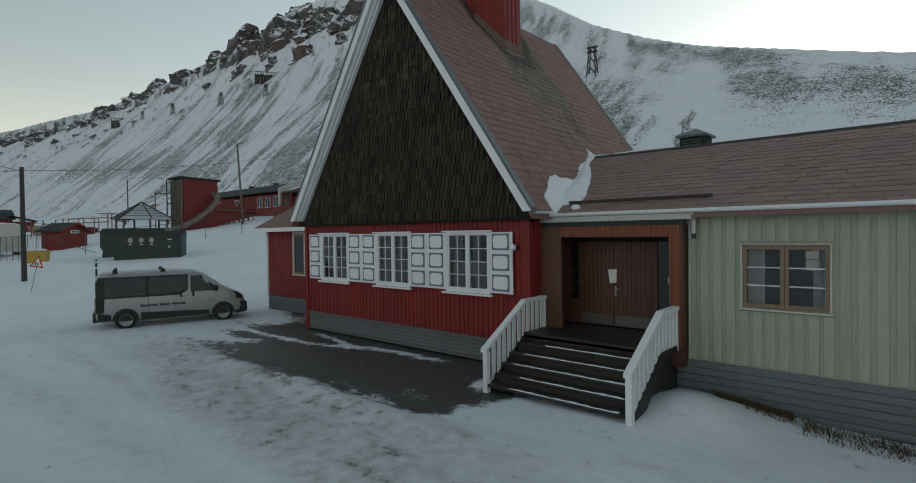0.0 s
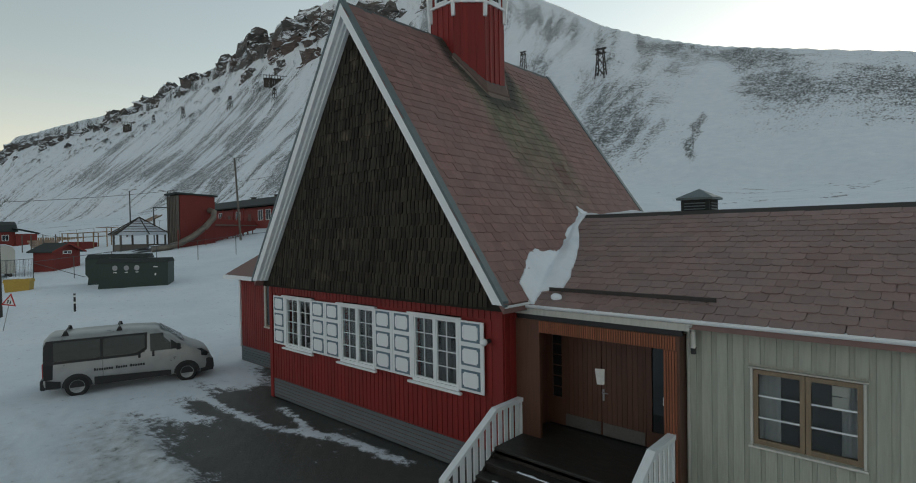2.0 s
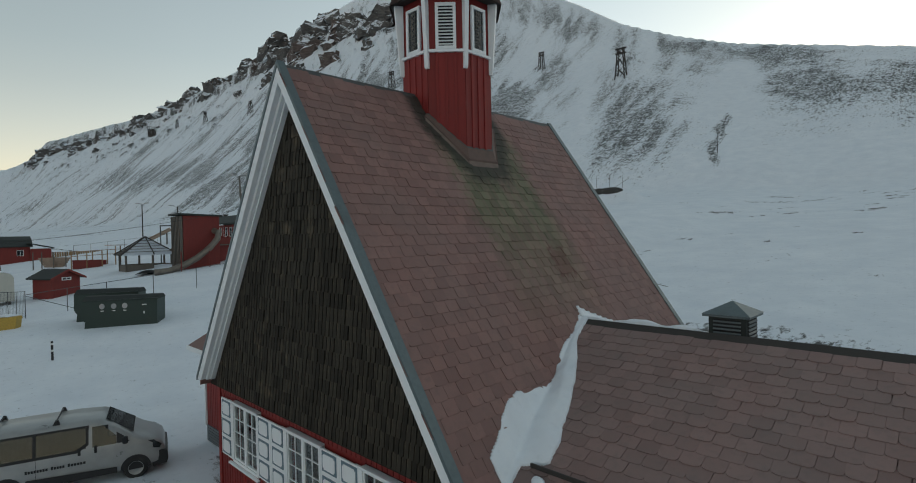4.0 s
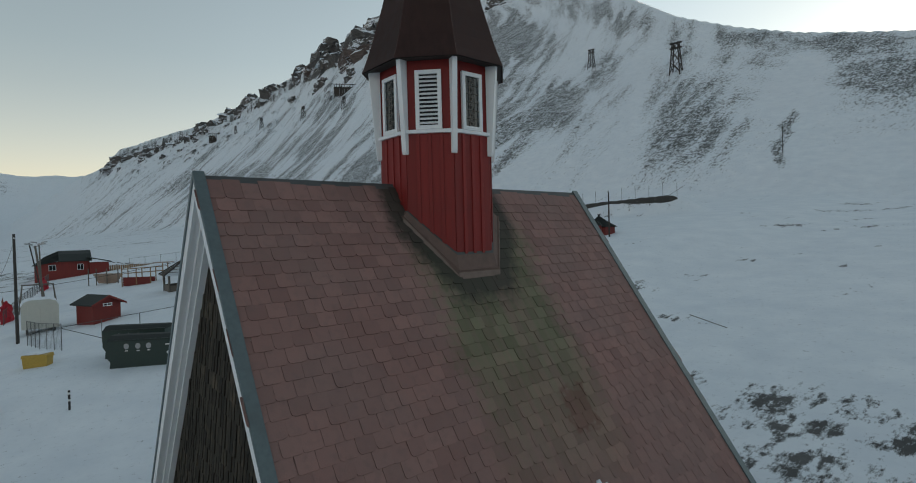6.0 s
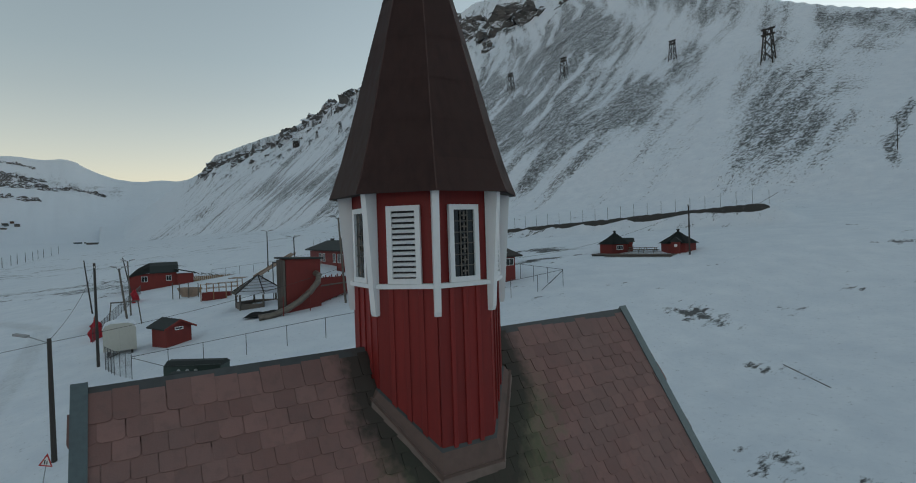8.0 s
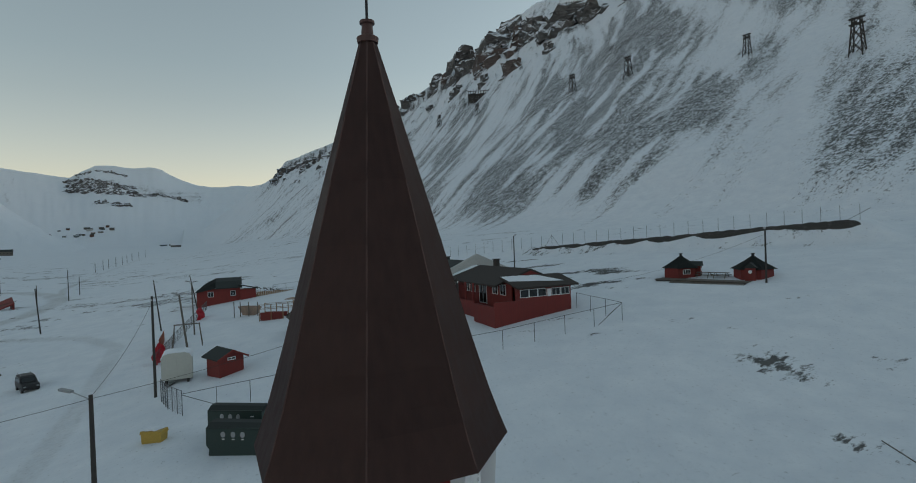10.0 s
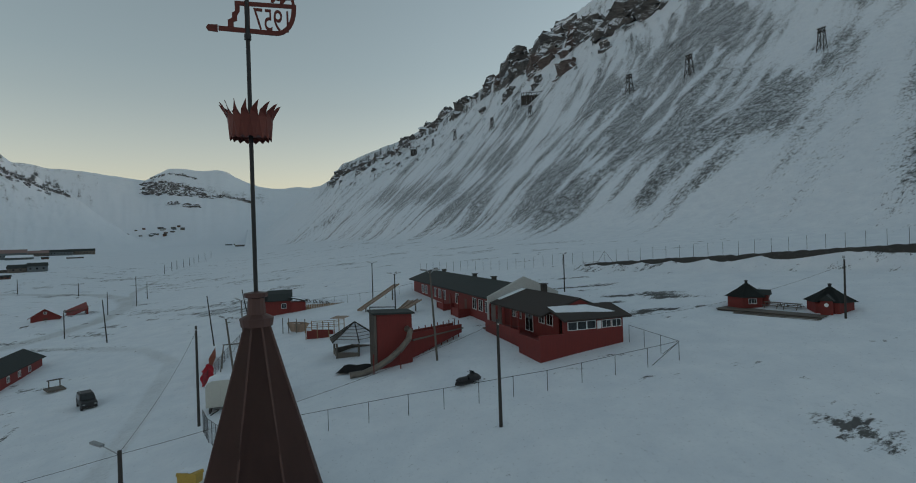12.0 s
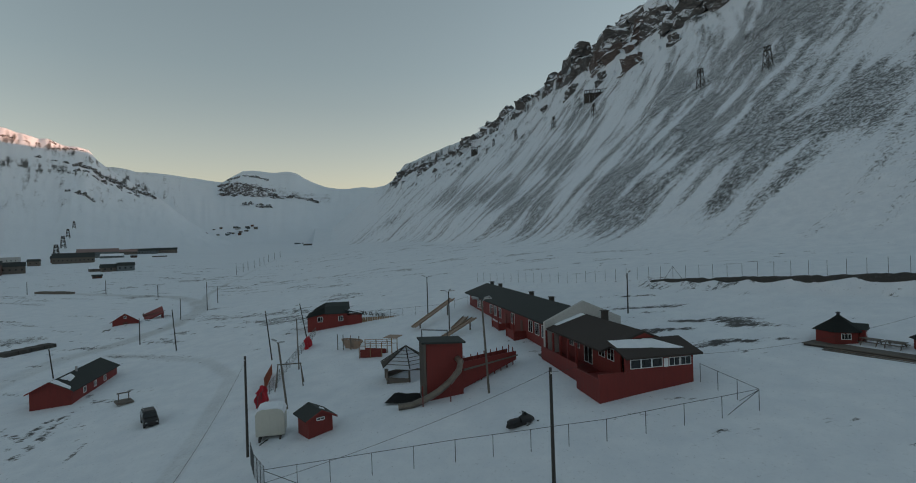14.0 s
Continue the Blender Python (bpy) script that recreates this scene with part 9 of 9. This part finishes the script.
low_wall("footbridge", "low dark timber bridge in the snowy valley", "bridge", (-295, -136), (-285, -116.5), 1.3, 2.5, "wood_grey")
low_wall("stone_edge", "dark stone edge half covered with snow", "stone wall", (-133, -64.5), (-141, -58.5), 1.0, 3.0, "rubble")


# ---------------------------------------------------------------- cladding boards, shingles and slates, piece by piece
def board_mesh(name, w, t, h, material):
    return mesh_of(name, bx(-w / 2, w / 2, -t, 0, 0, h, bevel=0.004), material)


def boards(parent, x0, x1, y, z0, z1, pitch, w, t, material, name="board", m=None):
    """Upright boards along x on a wall face at y."""
    me = board_mesh(name, w, t, z1 - z0, material)
    n = int(round((x1 - x0) / pitch))
    for i in range(n):
        q = Matrix.Translation((x0 + (i + 0.5) * (x1 - x0) / n, y, z0))
        piece(name, me, parent, m @ q if m is not None else q)


def lap_boards(parent, x0, x1, y, z0, z1, n, material, slope=0.0):
    """Lying plinth boards; slope: fall of the foot along x."""
    h = (z1 - z0) / n
    me = mesh_of("plinth_board", bx(x0, x1, -0.03, 0, 0.006, h - 0.006, bevel=0.005), material)
    for i in range(n):
        piece("plinth_board", me, parent, Matrix.Translation((0, y, z0 + i * h)))


boards(church, FX0, FX1, 0.16, 0.60, SZ0 - 0.05, 0.148, 0.128, 0.075, M["red"])
boards(church, FX0, FX1, 0.16, SZ1 + 0.06, 3.29, 0.148, 0.128, 0.075, M["red"])
boards(church, FX0, -7.99, 0.16, SZ0 - 0.05, SZ1 + 0.06, 0.148, 0.128, 0.075, M["red"])
boards(church, 0.0, FX1, 0.16, SZ0 - 0.05, SZ1 + 0.06, 0.148, 0.128, 0.075, M["red"])
part("front_backing", many((FX0, FX1, 0.105, 0.25, 0.02, SZ0 - 0.05), (FX0, FX1, 0.105, 0.25, SZ1 + .05, 3.3), (FX0, -7.33, 0.105, 0.25, SZ0 - .05, SZ1 + .05), (-0.65, FX1, 0.105, 0.25, SZ0 - .05, SZ1 + .05), (-5.97, -4.67, 0.105, 0.25, SZ0 - .05, SZ1 + .05), (-3.31, -2.01, 0.105, 0.25, SZ0 - .05, SZ1 + .05)), M["red"], church)
lap_boards(church, FX0 + 0.02, FX1, 0.12, 0.02, 0.58, 6, M["plinth"])
boards(church, AX0 + 0.1, FX0, AY + 0.03, 0.60, 3.2, 0.148, 0.128, 0.022, M["red"])
lap_boards(church, AX0 + 0.05, FX0, AY + 0.03, 0.02, 0.58, 6, M["plinth"])
boards(church, 0.088, 0.90, 0, 0, 3.25, 0.148, 0.128, 0.02, M["red"], m=Matrix.Translation((FX1, 0, 0.0)) @ Matrix.Rotation(pi / 2, 4, "Z"))

boards(wing, 3.47, OW0 - 0.08, WY + 0.02, 0.64, 3.295, 0.205, 0.145, 0.022, M["sage"])
boards(wing, OW0 - 0.08, OW1 + 0.08, WY + 0.02, 0.64, OZ0 - 0.07, 0.205, 0.145, 0.022, M["sage"])
boards(wing, OW0 - 0.08, OW1 + 0.08, WY + 0.02, OZ1 + 0.075, 3.295, 0.205, 0.145, 0.022, M["sage"])
boards(wing, OW1 + 0.08, 6.70, WY + 0.02, 0.64, 3.295, 0.205, 0.145, 0.022, M["sage"])
boards(wing, 6.70, 8.08, WY + 0.02, 0.64, OZ0 - 0.07, 0.205, 0.145, 0.022, M["sage"])
boards(wing, 6.70, 8.08, WY + 0.02, OZ1 + 0.075, 3.295, 0.205, 0.145, 0.022, M["sage"])
boards(wing, 8.08, WX1, WY + 0.02, 0.64, 3.295, 0.205, 0.145, 0.022, M["sage"])
lap_boards(wing, 3.30, WX1, WY + 0.005, -0.56, 0.62, 9, M["plinth"])

# porch ribs
rib = mesh_of("rib", bx(-0.014, 0.014, -0.022, 0, 0, 0.215, bevel=0.006), M["copper"])
for i in range(int((3.48 - JX0) / 0.042)):
    piece("rib", rib, wing, Matrix.Translation((JX0 + 0.02 + i * 0.042, YP, PZ + 0.005)))
rib = mesh_of("rib", bx(-0.014, 0.014, -0.022, 0, 0, 2.03, bevel=0.006), M["copper"])
for i in range(5):
    piece("rib", rib, wing, Matrix.Translation((JX1 + 0.03 + i * 0.042, YP, PZ - 2.03)))

# boards of the turret
for k in range(8):
    m = Matrix.Translation((TX, TY, 0)) @ Matrix.Rotation(k * pi / 4 + pi / 2, 4, "Z")
    side = AP * tan(pi / 8)
    boards(tower, -side + 0.01, side - 0.01, -AP + 0.03, 8.0, TRIM - 0.03, 0.2115, 0.206, 0.022, M["red"], m=m)
    boards(tower, -side + 0.116, side - 0.116, -AP + 0.010, 8.0, TRIM - 0.03, 0.2115, 0.066, 0.024, M["red"], "batten", m=m)


def shingle_verts(w, h, t, cut):
    """Front outline of one slate or shake with trimmed lower corners, hung from z = 0 downwards."""
    return [(-w / 2, 0), (-w / 2, -h + cut), (-w / 2 + cut * 0.25, -h + cut * 0.3), (-w / 2 + cut, -h), (w / 2 - cut, -h), (w / 2 - cut * 0.25, -h + cut * 0.3), (w / 2, -h + cut), (w / 2, 0)]


def shingle_bm(w, h, t, cut, bm=None, m=None):
    bm = bm or bmesh.new()
    o = shingle_verts(w, h, t, cut)
    f = [bm.verts.new((u, -t if v < -h * 0.5 else -t * 0.55, v)) for u, v in o]
    g = [bm.verts.new((u, 0, v)) for u, v in o]
    bm.faces.new(f)
    for i in range(len(o)):
        bm.faces.new((f[i], g[i], g[(i + 1) % len(o)], f[(i + 1) % len(o)]))
    if m is not None:
        for v in f + g:
            v.co = m @ v.co
    return bm


def slope_frame(px, py, pz, right, down):
    """Pose whose x runs along right, -z down the slope, -y out of it."""
    r, d = Vector(right).normalized(), Vector(down).normalized()
    out = d.cross(r)
    if out.z < 0:
        out = -out
    m = Matrix((r, -out, -d)).transposed().to_4x4()
    m.translation = (px, py, pz)
    return m


def cover(parent, name, origin, right, down, wide, long, pitch, expo, w, h, t, cut, material, keep, near, rng, shapes=4, tilt=1.7, jitter=0.004, stuff_label=""):
    """Slates in broken bond over a slope: those that near() picks are pieces, the rest one mesh."""
    r, d = Vector(right).normalized(), Vector(down).normalized()
    base = slope_frame(0, 0, 0, right, down).to_3x3().to_4x4()
    kinds = [mesh_of(name, shingle_bm(w * (1 + 0.008 * (k - 1.5)), h, t * (0.8 + 0.15 * k), cut * (0.6 + 0.35 * k)), material) for k in range(shapes)]
    spots = []
    for row in range(int(long / expo)):
        shift = 0.5 * pitch * (row % 2) + rng.uniform(-0.03, 0.03)
        for c in range(int(wide / pitch) + 2):
            u = c * pitch - 0.5 * pitch + shift + rng.uniform(-jitter, jitter)
            v = row * expo + rng.uniform(-jitter, jitter) * 0.8
            if -0.05 < u < wide + 0.05:
                p = Vector(origin) + r * u + d * v
                if keep(p):
                    spots.append((near(p), p, rng.randrange(shapes), rng.uniform(-0.4, 0.4), tilt + rng.uniform(-0.5, 0.7)))
    spots.sort(key=lambda s: s[0])
    verts, faces = [], []
    for i, (_, p, k, turn, lift) in enumerate(spots):
        m = Matrix.Translation(p) @ base @ Matrix.Rotation(radians(turn), 4, "Y") @ Matrix.Rotation(radians(-lift), 4, "X")
        if i < 300:
            piece(name, kinds[k], parent, m)
        else:
            me = kinds[k]
            o = len(verts)
            verts += [tuple(m @ v.co) for v in me.vertices]
            faces += [tuple(o + q for q in f.vertices) for f in me.polygons]
    if verts:
        me = bpy.data.meshes.new(name + "_field")
        me.from_pydata(verts, [], faces)
        me.materials.append(material)
        ob = new(name + "_field", me)
        ob.parent = parent
        tagged(ob, stuff_label, kind="stuff")


rng = random.Random(7)
dist = lambda c: (lambda p: (p - Vector(c)).length)
# nave, the slope to the wing
octagon = lambda p: abs(p.x - TX) < AP and abs(p.y - TY) < AP and abs(p.x - TX) + abs(p.y - TY) < AP * sqrt(2)
over_wing = lambda p: p.y > WEY and p.z < WRZ - abs(p.y - WRY) * WSL - 0.05
LEN = sqrt(EV ** 2 + (RZ - EZ) ** 2)
cover(church, "slate", (RX + 0.02, RY0 + 0.06, RZ + 0.0), (0, 1, 0), (EV, 0, EZ - RZ), RY1 - RY0 - 0.12, LEN - 0.15, 0.262, 0.222, 0.257, 0.38, 0.012, 0.034, M["slate_moss"], lambda p: not octagon(p) and not over_wing(p), dist((-2.9, 1.6, 9.0)), rng, stuff_label="brown-red roof slates, mossy below the turret")
over_nave = lambda p: p.z < RZ - (p.x - RX) * SLOPE + 0.02
WL = sqrt((WRY - WEY) ** 2 + (WRZ - WEZ) ** 2)
cover(wing, "slate", (-0.6, WRY - 0.02, WRZ + 0.0), (1, 0, 0), (0, WEY - WRY, WEZ - WRZ), 12.5, WL + 0.02, 0.285, 0.2325, 0.279, 0.39, 0.012, 0.046, M["slate_wing"], lambda p: not over_nave(p), dist((4.5, 1.5, 3.9)), rng, stuff_label="brown roof slates in broken bond")
# gable shakes
cover(gable, "shake", (FX0 - 0.1, -0.062, RZ - 0.45), (1, 0, 0), (0, 0, -1), FX1 - FX0 + 0.3, 6.34, 0.121, 0.262, 0.094, 0.36, 0.030, 0.016, M["shake"], lambda p: abs(p.x - RX) < (RZ - 0.50 - p.z) / SLOPE - 0.05, dist((-1.2, 0, 3.4)), rng, tilt=2.9, jitter=0.008, stuff_label="dark tarred wooden shakes on the gable")

# dry grass along the wing's foot
def grass_tufts(n, spots, seed):
    rg, verts, faces = random.Random(seed), [], []
    roots = []
    for _ in range(n):
        x0, x1, y0, y1 = spots[rg.randrange(len(spots))]
        roots.append((rg.uniform(x0, x1), rg.uniform(y0, y1)))
    floor_z = height(np.array([p[0] for p in roots]), np.array([p[1] for p in roots]))[0]
    for (x, y), zf in zip(roots, floor_z):
        z, hh, a, w = float(zf) - 0.02, rg.uniform(0.04, 0.15), rg.uniform(0, 6.28), rg.uniform(0.004, 0.009)
        dx, dy = rg.uniform(-0.12, 0.12), rg.uniform(-0.14, 0.05)
        o = len(verts)
        verts += [(x - w * cos(a), y - w * sin(a), z), (x + w * cos(a), y + w * sin(a), z), (x + dx * 0.5 + w * 0.7 * cos(a), y + dy * 0.5 + w * 0.7 * sin(a), z + hh * 0.7), (x + dx * 0.5 - w * 0.7 * cos(a), y + dy * 0.5 - w * 0.7 * sin(a), z + hh * 0.7), (x + dx, y + dy, z + hh)]
        faces += [(o, o + 1, o + 2, o + 3), (o + 3, o + 2, o + 4)]
    me = bpy.data.meshes.new("dry_grass")
    me.from_pydata(verts, [], faces)
    me.materials.append(M["straw"])
    return tagged(new("dry_grass", me), "withered brown grass along the plinth", "grass", kind="stuff")


grass_tufts(2600, ((4.6, 7.4, 0.25, 0.66), (5.4, 8.6, 0.0, 0.5), (4.0, 5.2, 0.5, 0.68)), 3)
